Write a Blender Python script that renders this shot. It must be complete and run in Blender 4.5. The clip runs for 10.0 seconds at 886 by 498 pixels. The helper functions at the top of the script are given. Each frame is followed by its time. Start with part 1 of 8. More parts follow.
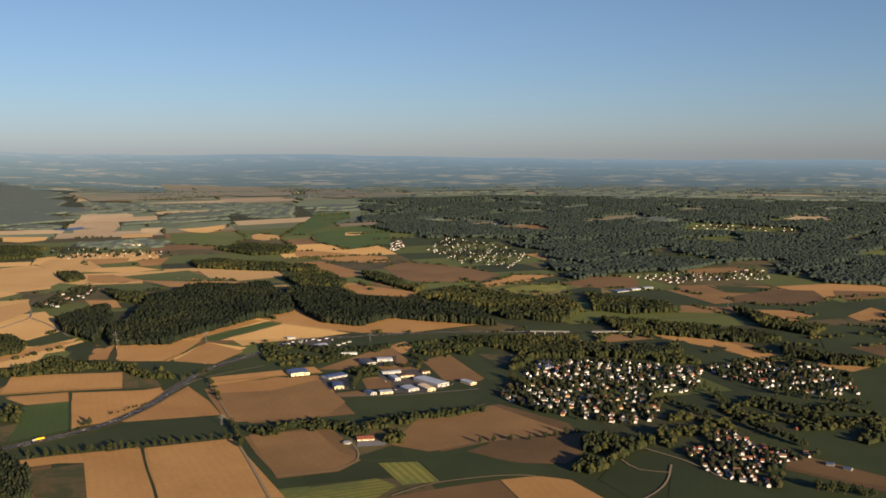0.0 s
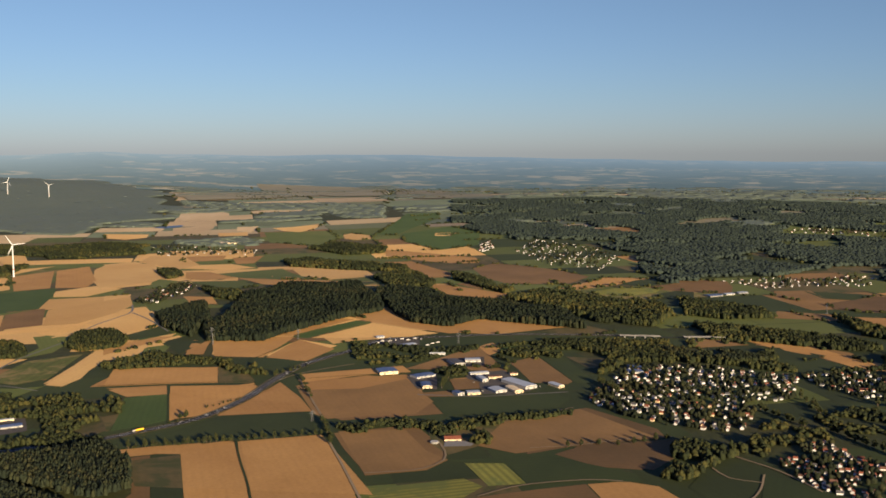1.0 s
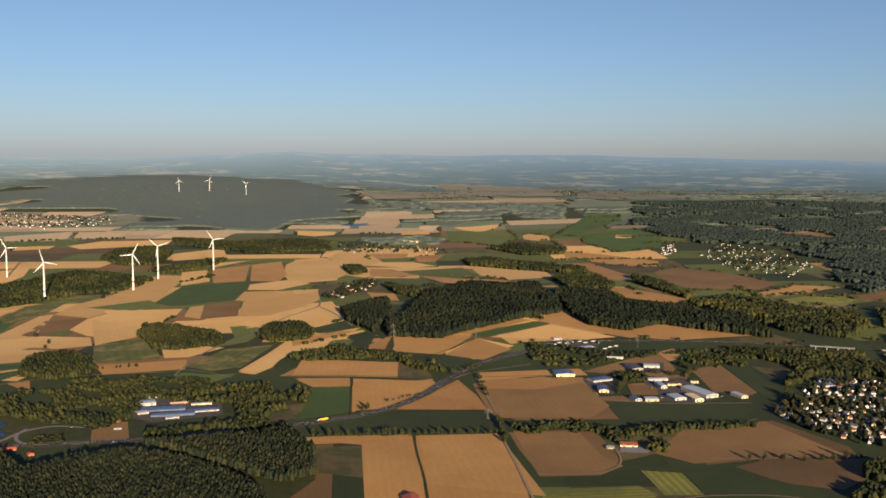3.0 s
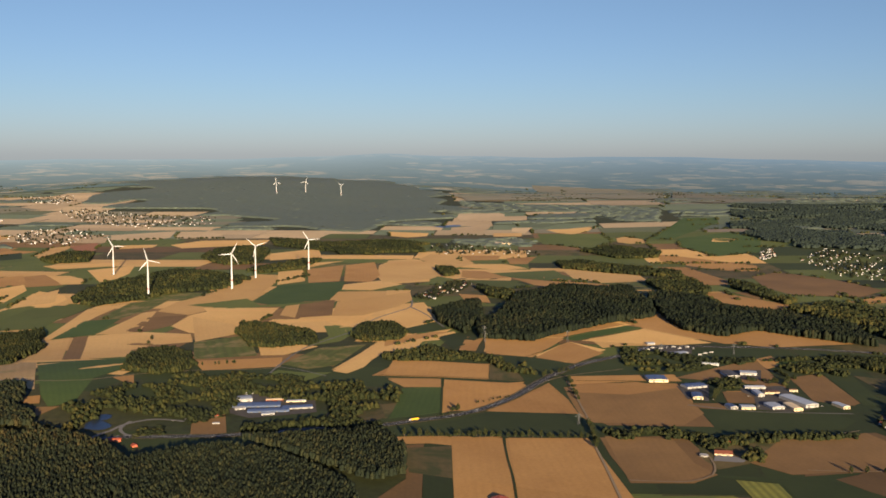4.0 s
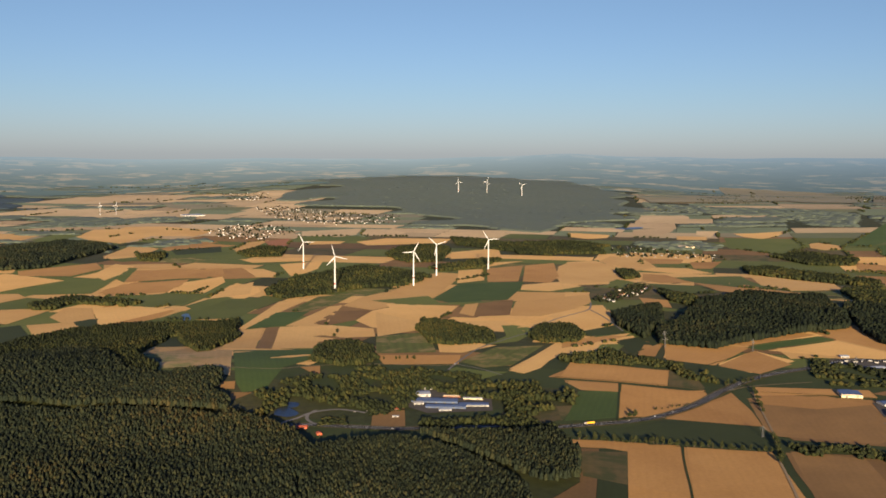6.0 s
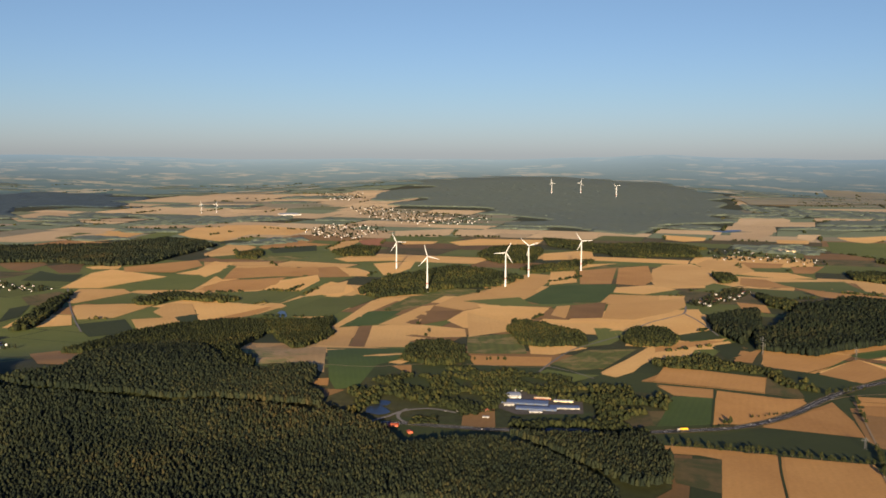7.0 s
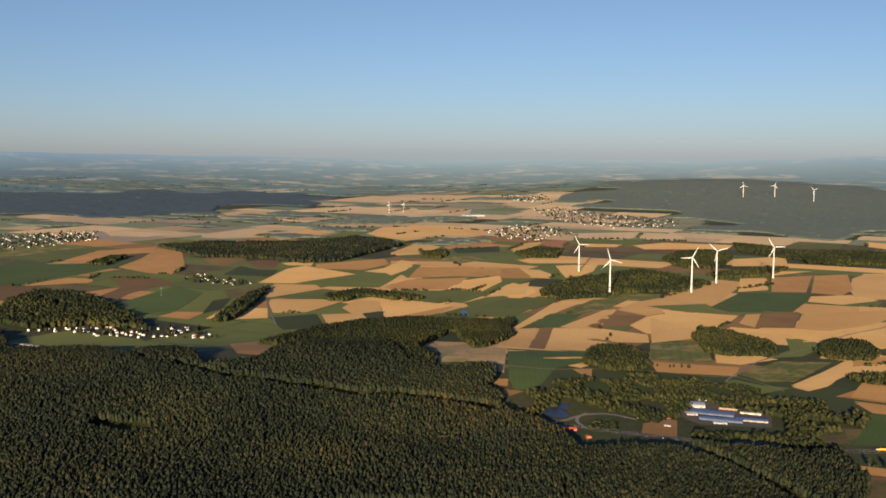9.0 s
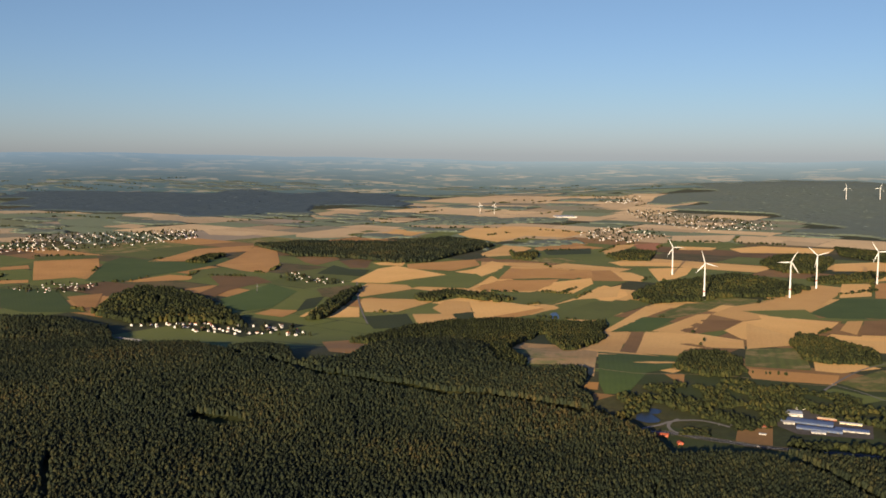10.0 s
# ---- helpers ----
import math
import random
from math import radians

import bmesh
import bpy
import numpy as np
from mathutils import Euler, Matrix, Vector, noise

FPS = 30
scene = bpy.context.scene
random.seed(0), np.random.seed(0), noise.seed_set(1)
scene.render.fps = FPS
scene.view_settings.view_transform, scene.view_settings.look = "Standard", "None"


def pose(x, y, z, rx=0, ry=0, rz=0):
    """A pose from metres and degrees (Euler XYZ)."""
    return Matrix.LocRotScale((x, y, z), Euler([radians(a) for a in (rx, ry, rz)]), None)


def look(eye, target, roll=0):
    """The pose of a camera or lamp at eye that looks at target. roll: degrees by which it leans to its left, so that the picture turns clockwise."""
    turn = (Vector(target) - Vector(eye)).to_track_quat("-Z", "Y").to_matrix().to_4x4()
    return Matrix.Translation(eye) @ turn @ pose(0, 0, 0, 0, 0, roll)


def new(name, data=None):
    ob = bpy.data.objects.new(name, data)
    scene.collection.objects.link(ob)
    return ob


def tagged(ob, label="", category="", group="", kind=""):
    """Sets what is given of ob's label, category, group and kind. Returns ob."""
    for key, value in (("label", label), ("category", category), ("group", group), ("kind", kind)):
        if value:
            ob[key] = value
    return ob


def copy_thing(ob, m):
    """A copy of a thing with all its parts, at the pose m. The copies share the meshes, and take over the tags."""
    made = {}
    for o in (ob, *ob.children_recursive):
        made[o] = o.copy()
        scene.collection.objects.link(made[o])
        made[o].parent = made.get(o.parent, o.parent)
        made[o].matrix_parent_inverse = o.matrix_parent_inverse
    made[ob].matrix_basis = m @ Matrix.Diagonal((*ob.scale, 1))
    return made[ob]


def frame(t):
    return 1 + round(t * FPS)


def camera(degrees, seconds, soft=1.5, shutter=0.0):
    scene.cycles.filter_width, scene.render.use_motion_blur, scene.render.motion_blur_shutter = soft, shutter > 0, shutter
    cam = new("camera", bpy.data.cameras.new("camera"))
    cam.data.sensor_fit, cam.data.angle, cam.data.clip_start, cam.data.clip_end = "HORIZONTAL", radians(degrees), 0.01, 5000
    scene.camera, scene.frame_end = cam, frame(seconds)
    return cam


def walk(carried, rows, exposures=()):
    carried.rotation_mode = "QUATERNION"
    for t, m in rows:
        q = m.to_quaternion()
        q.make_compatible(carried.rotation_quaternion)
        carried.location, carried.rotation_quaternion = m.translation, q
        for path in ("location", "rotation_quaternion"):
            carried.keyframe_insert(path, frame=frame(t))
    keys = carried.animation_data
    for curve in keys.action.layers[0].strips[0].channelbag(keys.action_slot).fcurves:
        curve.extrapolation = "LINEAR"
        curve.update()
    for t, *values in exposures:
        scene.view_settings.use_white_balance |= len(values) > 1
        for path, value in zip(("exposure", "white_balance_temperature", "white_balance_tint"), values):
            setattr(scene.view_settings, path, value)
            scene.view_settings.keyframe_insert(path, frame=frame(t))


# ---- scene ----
# The land is modelled at one quarter of its true size, so that its far rim lies within the lens's reach.


def leaned(x, y, z, yaw, pitch, roll):
    """A camera pose from its place, heading (to the left of +y), tilt and lean."""
    return pose(x, y, z, 0, 0, yaw) @ pose(0, 0, 0, 90 + pitch) @ pose(0, 0, 0, 0, 0, roll)


cam = camera(49.23, 10.0, soft=1.7)
ROWS = [
    (0.0, 0.00, 0.00, 128.00, 6.294, -5.703, -0.152),
    (0.5, 0.15, -0.50, 128.20, 8.819, -5.715, -0.084),
    (1.0, 0.32, -0.99, 128.40, 11.618, -5.646, -0.027),
    (1.5, 0.52, -1.47, 128.60, 14.188, -5.648, -0.001),
    (2.0, 0.73, -1.94, 128.79, 16.976, -5.604, 0.031),
    (2.5, 0.97, -2.40, 128.99, 19.566, -5.641, 0.064),
    (4.0, 1.82, -3.71, 129.59, 27.748, -5.548, 0.067),
    (4.5, 2.14, -4.12, 129.79, 30.330, -5.540, 0.121),
    (5.0, 2.48, -4.52, 129.98, 33.109, -5.539, 0.188),
    (5.5, 2.84, -4.89, 130.18, 35.706, -5.559, 0.216),
    (7.0, 4.01, -5.92, 130.78, 43.908, -5.580, 0.373),
    (7.5, 4.44, -6.22, 130.98, 46.501, -5.562, 0.374),
    (8.0, 4.87, -6.50, 131.18, 49.303, -5.582, 0.358),
    (8.5, 5.32, -6.76, 131.37, 51.920, -5.592, 0.393),
    (9.0, 5.78, -7.00, 131.57, 54.752, -5.578, 0.395),
    (9.5, 6.25, -7.22, 131.77, 57.359, -5.627, 0.389),
    (10.0, 6.74, -7.42, 131.97, 60.152, -5.569, 0.431),
]
walk(cam, [(row[0], leaned(*row[1:])) for row in ROWS])

# ---- light ----
SUN_AZ, SUN_EL = radians(139), radians(12.0)
scene.view_settings.exposure = 1.23
world = bpy.data.worlds.new("sky")
scene.world = world
world.use_nodes = True
nt = world.node_tree
sky = nt.nodes.new("ShaderNodeTexSky")
sky.sky_type, sky.sun_disc = "NISHITA", False
sky.sun_elevation, sky.sun_rotation = SUN_EL, SUN_AZ
sky.altitude, sky.air_density, sky.dust_density, sky.ozone_density = 600, 1.0, 0.5, 3.0
# the evening air near the horizon: greyer below, bluer above
rise = nt.nodes.new("ShaderNodeSeparateXYZ")
nt.links.new(nt.nodes.new("ShaderNodeTexCoord").outputs["Generated"], rise.inputs[0])
air = nt.nodes.new("ShaderNodeValToRGB")
for _ in range(2):
    air.color_ramp.elements.new(0.5)
for stop, (at, colour) in zip(air.color_ramp.elements, ((0.0, (0.81, 0.88, 1.30)), (0.06, (0.87, 0.91, 1.17)), (0.16, (1.00, 0.95, 1.06)), (0.45, (1.00, 1.02, 1.55)))):
    stop.position, stop.color = at, (*colour, 1)
nt.links.new(rise.outputs[2], air.inputs[0])
tint = nt.nodes.new("ShaderNodeMix")
tint.data_type, tint.blend_type = "RGBA", "MULTIPLY"
tint.inputs[0].default_value = 1.0
nt.links.new(sky.outputs[0], tint.inputs[6])
nt.links.new(air.outputs[0], tint.inputs[7])
nt.links.new(tint.outputs[2], nt.nodes["Background"].inputs[0])
nt.nodes["Background"].inputs[1].default_value = 0.0405
lamp = bpy.data.lights.new("sun", "SUN")
lamp.energy, lamp.angle, lamp.color = 5.0, radians(0.6), (1.0, 0.79, 0.51)
sun = new("sun", lamp)
toward = Vector((math.sin(SUN_AZ) * math.cos(SUN_EL), math.cos(SUN_AZ) * math.cos(SUN_EL), math.sin(SUN_EL)))
sun.matrix_world = look(toward * 900, (0, 0, 0))


# ---- materials ----
def shader(name, rough=0.9, metal=0.0):
    m = bpy.data.materials.new(name)
    m.use_nodes = True
    b = m.node_tree.nodes["Principled BSDF"]
    b.inputs["Roughness"].default_value, b.inputs["Metallic"].default_value = rough, metal
    b.inputs["Specular IOR Level"].default_value = 0.25
    return m, m.node_tree, b


def node(nt, kind, links=(), **values):
    n = nt.nodes.new(kind)
    for k, v in values.items():
        n.inputs[k.replace("_", " ")].default_value = v
    for src, dst in links:
        nt.links.new(src, n.inputs[dst])
    return n


def ramp(nt, fac, stops):
    n = nt.nodes.new("ShaderNodeValToRGB")
    el = n.color_ramp.elements
    while len(el) < len(stops):
        el.new(0.5)
    for e, (p, c) in zip(el, stops):
        e.position, e.color = p, (*c, 1)
    nt.links.new(fac, n.inputs[0])
    return n.outputs[0]


def mixed(nt, fac, a, b, how="MIX"):
    n = nt.nodes.new("ShaderNodeMix")
    n.data_type, n.blend_type = "RGBA", how
    for v, k in ((fac, 0), (a, 6), (b, 7)):
        if hasattr(v, "is_linked"):
            nt.links.new(v, n.inputs[k])
        else:
            n.inputs[k].default_value = v
    return n.outputs[2]


def crop(name, low, high, rows=0.0, rowsize=1.0, patch=0.02, grain=0.6, worn=None):
    """Soil or crop: large patches, fine grain, working rows along the field's own length and tractor lines."""
    m, nt, b = shader(name)
    co = nt.nodes.new("ShaderNodeTexCoord").outputs["Object"]
    info = nt.nodes.new("ShaderNodeObjectInfo")
    shift = node(nt, "ShaderNodeVectorMath", [(co, 0), (info.outputs["Location"], 1)]).outputs[0]
    big = node(nt, "ShaderNodeTexNoise", [(shift, "Vector")], Scale=patch, Detail=4.0, Roughness=0.6).outputs[0]
    fine = node(nt, "ShaderNodeTexNoise", [(shift, "Vector")], Scale=grain, Detail=4.0, Roughness=0.7).outputs[0]
    col = ramp(nt, big, [(0.3, low), (0.7, high)])
    wave = nt.nodes.new("ShaderNodeTexWave")
    wave.bands_direction = "Y"
    nt.links.new(co, wave.inputs["Vector"])
    for k, v in (("Scale", 0.1 / rowsize), ("Distortion", 1.2), ("Detail", 2.0), ("Detail Scale", 0.4)):
        wave.inputs[k].default_value = v
    soft = ramp(nt, wave.outputs[1], [(0.0, (1 - rows,) * 3), (1.0, (1 + rows * 0.4,) * 3)])
    col = mixed(nt, 1.0, col, soft, "MULTIPLY")
    tram = nt.nodes.new("ShaderNodeTexWave")
    tram.bands_direction = "Y"
    nt.links.new(co, tram.inputs["Vector"])
    tram.inputs["Scale"].default_value, tram.inputs["Distortion"].default_value = 0.045, 0.15
    lines = ramp(nt, tram.outputs[1], [(0.0, (0.975,) * 3), (0.05, (1.0,) * 3)])
    col = mixed(nt, 1.0, col, lines, "MULTIPLY")
    gr = ramp(nt, fine, [(0.3, (0.90, 0.90, 0.90)), (0.7, (1.07, 1.07, 1.07))])
    col = mixed(nt, 1.0, col, gr, "MULTIPLY")
    if worn:
        blot = node(nt, "ShaderNodeTexNoise", [(shift, "Vector")], Scale=0.05, Detail=6.0, Roughness=0.65, Distortion=0.6).outputs[0]
        col = mixed(nt, ramp(nt, blot, [(0.48, (0, 0, 0)), (0.62, (1, 1, 1))]), col, (*worn, 1))
    isle = node(nt, "ShaderNodeMath", [(nt.nodes.new("ShaderNodeNewGeometry").outputs["Random Per Island"], 0), (info.outputs["Random"], 1)])
    isle.operation = "ADD"
    turn = node(nt, "ShaderNodeMath", [(isle.outputs[0], 0)])
    turn.operation = "FRACT"
    tone = ramp(nt, turn.outputs[0], [(0.0, (0.80, 0.78, 0.76)), (0.5, (1.0, 1.0, 1.0)), (1.0, (1.12, 1.10, 1.04))])
    col = mixed(nt, 1.0, col, tone, "MULTIPLY")
    nt.links.new(col, b.inputs["Base Color"])
    bump = node(nt, "ShaderNodeBump", [(fine, "Height")], Strength=0.15, Distance=0.10)
    nt.links.new(bump.outputs[0], b.inputs["Normal"])
    return m


CROPS = {
    "T": crop("stubble", (0.345, 0.178, 0.054), (0.44, 0.240, 0.076), 0.02, 1.2),
    "L": crop("pale_tan_stubble", (0.57, 0.330, 0.108), (0.67, 0.412, 0.146), 0.012, 1.2, 0.012),
    "O": crop("dry_stubble", (0.170, 0.096, 0.034), (0.245, 0.138, 0.049), 0.02, 1.0),
    "B": crop("ploughed_soil", (0.100, 0.060, 0.023), (0.150, 0.085, 0.032), 0.025, 0.8),
    "R": crop("red_soil", (0.36, 0.15, 0.07), (0.42, 0.19, 0.09), 0.1, 1.0),
    "P": crop("pale_stubble", (0.38, 0.23, 0.085), (0.50, 0.34, 0.15), 0.04, 1.4, worn=(0.20, 0.20, 0.055)),
    "G": crop("young_crop", (0.046, 0.080, 0.014), (0.066, 0.100, 0.020), 0.05, 1.0),
    "D": crop("grass_field", (0.023, 0.035, 0.007), (0.036, 0.048, 0.010), 0.04, 1.0),
    "E": crop("sunny_meadow", (0.084, 0.108, 0.020), (0.124, 0.138, 0.031), 0.05, 1.0, 0.012),
    "Y": crop("flowering_crop", (0.17, 0.17, 0.03), (0.26, 0.24, 0.045), 0.3, 1.0, worn=(0.11, 0.13, 0.03)),
    "M": crop("rough_meadow", (0.085, 0.066, 0.024), (0.125, 0.092, 0.034), 0.05, 1.2, worn=(0.052, 0.056, 0.015)),
    "S": crop("striped_meadow", (0.085, 0.105, 0.018), (0.12, 0.13, 0.025), 0.14, 1.8, worn=(0.26, 0.19, 0.07)),
}
# distant crops: haze put into the base colours, paler and greyer than near ones
CROPS_HAZY = {
    "T": crop("hazy_stubble", (0.48, 0.345, 0.185), (0.57, 0.415, 0.23), 0.0, 1.2, 0.01, 0.1),
    "O": crop("hazy_dry_stubble", (0.37, 0.275, 0.15), (0.44, 0.33, 0.19), 0.0, 1.2, 0.01, 0.1),
    "B": crop("hazy_soil", (0.25, 0.20, 0.14), (0.31, 0.25, 0.17), 0.0, 1.2, 0.01, 0.1),
    "G": crop("hazy_young_crop", (0.13, 0.165, 0.09), (0.165, 0.195, 0.11), 0.0, 1.2, 0.01, 0.1),
    "D": crop("hazy_grass", (0.085, 0.11, 0.075), (0.11, 0.13, 0.085), 0.0, 1.2, 0.01, 0.1),
    "M": crop("hazy_meadow", (0.19, 0.175, 0.11), (0.25, 0.22, 0.135), 0.0, 1.2, 0.01, 0.1),
    "S": crop("hazy_mown_meadow", (0.12, 0.14, 0.07), (0.16, 0.165, 0.08), 0.0, 1.2, 0.01, 0.1),
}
FIELD_WORDS = {
    "T": "tan harvested stubble field with working rows", "L": "pale straw-coloured stubble field on the open plain", "O": "ochre dry stubble field among other fields",
    "B": "brown freshly ploughed field with faint furrows", "R": "reddish brown bare soil field near the town",
    "P": "straw-coloured stubble field with green regrowth patches", "G": "fresh green young crop field on the plain",
    "D": "dark green grass field beside stubble", "Y": "yellow-green flowering crop strip field", "E": "olive green meadow field between stubble fields",
    "M": "brownish rough meadow with worn patches", "S": "green mown meadow with pale swath stripes",
}


def ground_mat():
    m, nt, b = shader("countryside")
    co = nt.nodes.new("ShaderNodeTexCoord").outputs["Object"]
    big = node(nt, "ShaderNodeTexNoise", [(co, "Vector")], Scale=0.006, Detail=6.0, Roughness=0.6).outputs[0]
    fine = node(nt, "ShaderNodeTexNoise", [(co, "Vector")], Scale=0.25, Detail=5.0, Roughness=0.7).outputs[0]
    col = ramp(nt, big, [(0.30, (0.024, 0.034, 0.008)), (0.5, (0.036, 0.042, 0.010)), (0.72, (0.060, 0.052, 0.016))])
    col = mixed(nt, 1.0, col, ramp(nt, fine, [(0.3, (0.6, 0.6, 0.6)), (0.7, (1.2, 1.2, 1.2))]), "MULTIPLY")
    nt.links.new(col, b.inputs["Base Color"])
    bump = node(nt, "ShaderNodeBump", [(fine, "Height")], Strength=0.5, Distance=0.5)
    nt.links.new(bump.outputs[0], b.inputs["Normal"])
    return m


def leaf_mat(name, stops, blotch=0.012, spread=False):
    m, nt, b = shader(name, 0.8)
    co = nt.nodes.new("ShaderNodeTexCoord").outputs["Object"]
    isle = nt.nodes.new("ShaderNodeNewGeometry").outputs["Random Per Island"]
    if spread:
        isle = node(nt, "ShaderNodeTexNoise", [(co, "Vector")], Scale=0.16, Detail=2.0, Roughness=0.7).outputs[0]
    big = node(nt, "ShaderNodeTexNoise", [(co, "Vector")], Scale=blotch, Detail=3.0).outputs[0]
    fine = node(nt, "ShaderNodeTexNoise", [(co, "Vector")], Scale=2.2, Detail=3.0, Roughness=0.8).outputs[0]
    if not spread:
        far_apart = nt.nodes.new("ShaderNodeMapRange")
        nt.links.new(big, far_apart.inputs[0])
        far_apart.inputs[1].default_value, far_apart.inputs[2].default_value = 0.30, 0.70
        big = far_apart.outputs[0]
    both = node(nt, "ShaderNodeMath", [(big, 0), (isle, 1)])
    both.operation = "ADD"
    half = node(nt, "ShaderNodeMath", [(both.outputs[0], 0)])
    half.operation = "MULTIPLY"
    half.inputs[1].default_value = 0.5
    col = ramp(nt, half.outputs[0], stops)
    lo, hi = (0.85, 1.12) if spread else (0.55, 1.35)
    col = mixed(nt, 1.0, col, ramp(nt, fine, [(0.3, (lo,) * 3), (0.7, (hi,) * 3)]), "MULTIPLY")
    nt.links.new(col, b.inputs["Base Color"])
    bump = node(nt, "ShaderNodeBump", [(fine, "Height")], Strength=0.25 if spread else 0.8, Distance=0.4)
    nt.links.new(bump.outputs[0], b.inputs["Normal"])
    thin = node(nt, "ShaderNodeBsdfTranslucent", [(mixed(nt, 1.0, col, (1.3, 1.25, 0.8, 1), "MULTIPLY"), "Color")])
    leafy = node(nt, "ShaderNodeMixShader", [(b.outputs[0], 1), (thin.outputs[0], 2)], Fac=0.0 if spread else 0.35)
    nt.links.new(leafy.outputs[0], nt.nodes["Material Output"].inputs[0])
    return m


LEAF_A = leaf_mat("forest_foliage", [(0.20, (0.016, 0.025, 0.014)), (0.42, (0.025, 0.034, 0.018)), (0.60, (0.038, 0.046, 0.020)), (0.76, (0.054, 0.055, 0.022)), (0.90, (0.085, 0.067, 0.024))])
LEAF_B = leaf_mat("broadleaf_foliage", [(0.20, (0.018, 0.024, 0.009)), (0.45, (0.030, 0.039, 0.013)), (0.65, (0.054, 0.059, 0.017)), (0.88, (0.091, 0.078, 0.020))])
# hill woods and far woods: blue of the haze mixed into the leaf colour
LEAF_C = leaf_mat("hazy_hill_foliage", [(0.35, (0.016, 0.025, 0.020)), (0.55, (0.022, 0.033, 0.025)), (0.75, (0.033, 0.046, 0.029))], 0.02, True)
LEAF_G = leaf_mat("hazy_far_foliage", [(0.35, (0.039, 0.060, 0.068)), (0.55, (0.051, 0.075, 0.081)), (0.75, (0.073, 0.097, 0.090))], 0.02, True)
LEAF_H = leaf_mat("oak_foliage", [(0.20, (0.012, 0.019, 0.011)), (0.50, (0.017, 0.026, 0.012)), (0.70, (0.028, 0.034, 0.015)), (0.90, (0.046, 0.046, 0.018))], 0.02)
LEAF_F = leaf_mat("garden_foliage", [(0.20, (0.013, 0.018, 0.008)), (0.50, (0.023, 0.029, 0.012)), (0.80, (0.049, 0.047, 0.017))])
# paled leaf colour in place of haze, for the distant hill and groves
LEAF_D = leaf_mat("hazy_pale_foliage", [(0.30, (0.095, 0.120, 0.088)), (0.50, (0.104, 0.127, 0.092)), (0.70, (0.117, 0.133, 0.093))], 0.01, True)


def plain(name, colour, rough=0.7, metal=0.0, spread=0.12, scale=0.6):
    m, nt, b = shader(name, rough, metal)
    co = nt.nodes.new("ShaderNodeTexCoord").outputs["Object"]
    n = node(nt, "ShaderNodeTexNoise", [(co, "Vector")], Scale=scale, Detail=6.0, Roughness=0.65).outputs[0]
    fac = ramp(nt, n, [(0.3, (1 - spread,) * 3), (0.7, (1 + spread,) * 3)])
    info = nt.nodes.new("ShaderNodeObjectInfo")
    fac = mixed(nt, 1.0, fac, ramp(nt, info.outputs["Random"], [(0.0, (0.85, 0.85, 0.85)), (1.0, (1.1, 1.1, 1.1))]), "MULTIPLY")
    nt.links.new(mixed(nt, 1.0, (*colour, 1), fac, "MULTIPLY"), b.inputs["Base Color"])
    return m


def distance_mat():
    """Far land, bands of woods and pale fields, with blue haze painted into its colour and emission."""
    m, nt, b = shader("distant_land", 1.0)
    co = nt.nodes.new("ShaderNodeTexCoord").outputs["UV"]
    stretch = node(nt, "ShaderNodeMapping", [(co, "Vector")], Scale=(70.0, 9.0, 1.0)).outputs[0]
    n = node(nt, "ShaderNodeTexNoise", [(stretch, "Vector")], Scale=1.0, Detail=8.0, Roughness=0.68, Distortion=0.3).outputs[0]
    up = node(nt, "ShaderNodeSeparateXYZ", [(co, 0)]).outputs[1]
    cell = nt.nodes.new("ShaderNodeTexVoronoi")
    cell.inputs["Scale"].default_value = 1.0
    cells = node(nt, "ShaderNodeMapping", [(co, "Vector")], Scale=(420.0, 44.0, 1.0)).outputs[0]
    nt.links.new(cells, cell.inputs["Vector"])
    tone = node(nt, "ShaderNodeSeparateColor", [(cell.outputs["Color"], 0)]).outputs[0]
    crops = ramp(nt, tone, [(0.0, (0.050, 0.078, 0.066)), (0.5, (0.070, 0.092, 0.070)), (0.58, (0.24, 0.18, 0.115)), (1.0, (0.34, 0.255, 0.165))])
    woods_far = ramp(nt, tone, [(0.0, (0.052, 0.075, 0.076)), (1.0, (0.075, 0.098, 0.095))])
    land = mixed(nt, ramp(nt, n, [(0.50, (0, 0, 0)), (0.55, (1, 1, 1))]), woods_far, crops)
    # haze colour, mixed over the land more strongly towards the rim
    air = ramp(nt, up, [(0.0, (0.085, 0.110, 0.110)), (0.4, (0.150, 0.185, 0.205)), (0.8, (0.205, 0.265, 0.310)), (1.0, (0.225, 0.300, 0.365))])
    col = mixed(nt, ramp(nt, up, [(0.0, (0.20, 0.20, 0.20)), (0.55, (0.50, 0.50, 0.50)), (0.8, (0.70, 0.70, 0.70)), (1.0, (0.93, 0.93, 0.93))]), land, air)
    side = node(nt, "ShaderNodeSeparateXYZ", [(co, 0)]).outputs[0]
    # painted haze is brighter or dimmer by compass direction
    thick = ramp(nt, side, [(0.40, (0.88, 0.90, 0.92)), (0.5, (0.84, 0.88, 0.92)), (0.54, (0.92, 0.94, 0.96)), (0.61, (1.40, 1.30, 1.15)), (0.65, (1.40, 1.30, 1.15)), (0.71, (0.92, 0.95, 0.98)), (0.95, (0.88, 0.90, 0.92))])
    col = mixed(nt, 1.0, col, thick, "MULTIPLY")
    # land and haze glow together, in place of sunlight and real air
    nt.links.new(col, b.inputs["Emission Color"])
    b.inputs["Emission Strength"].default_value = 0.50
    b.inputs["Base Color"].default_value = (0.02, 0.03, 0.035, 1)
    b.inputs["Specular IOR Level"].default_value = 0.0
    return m


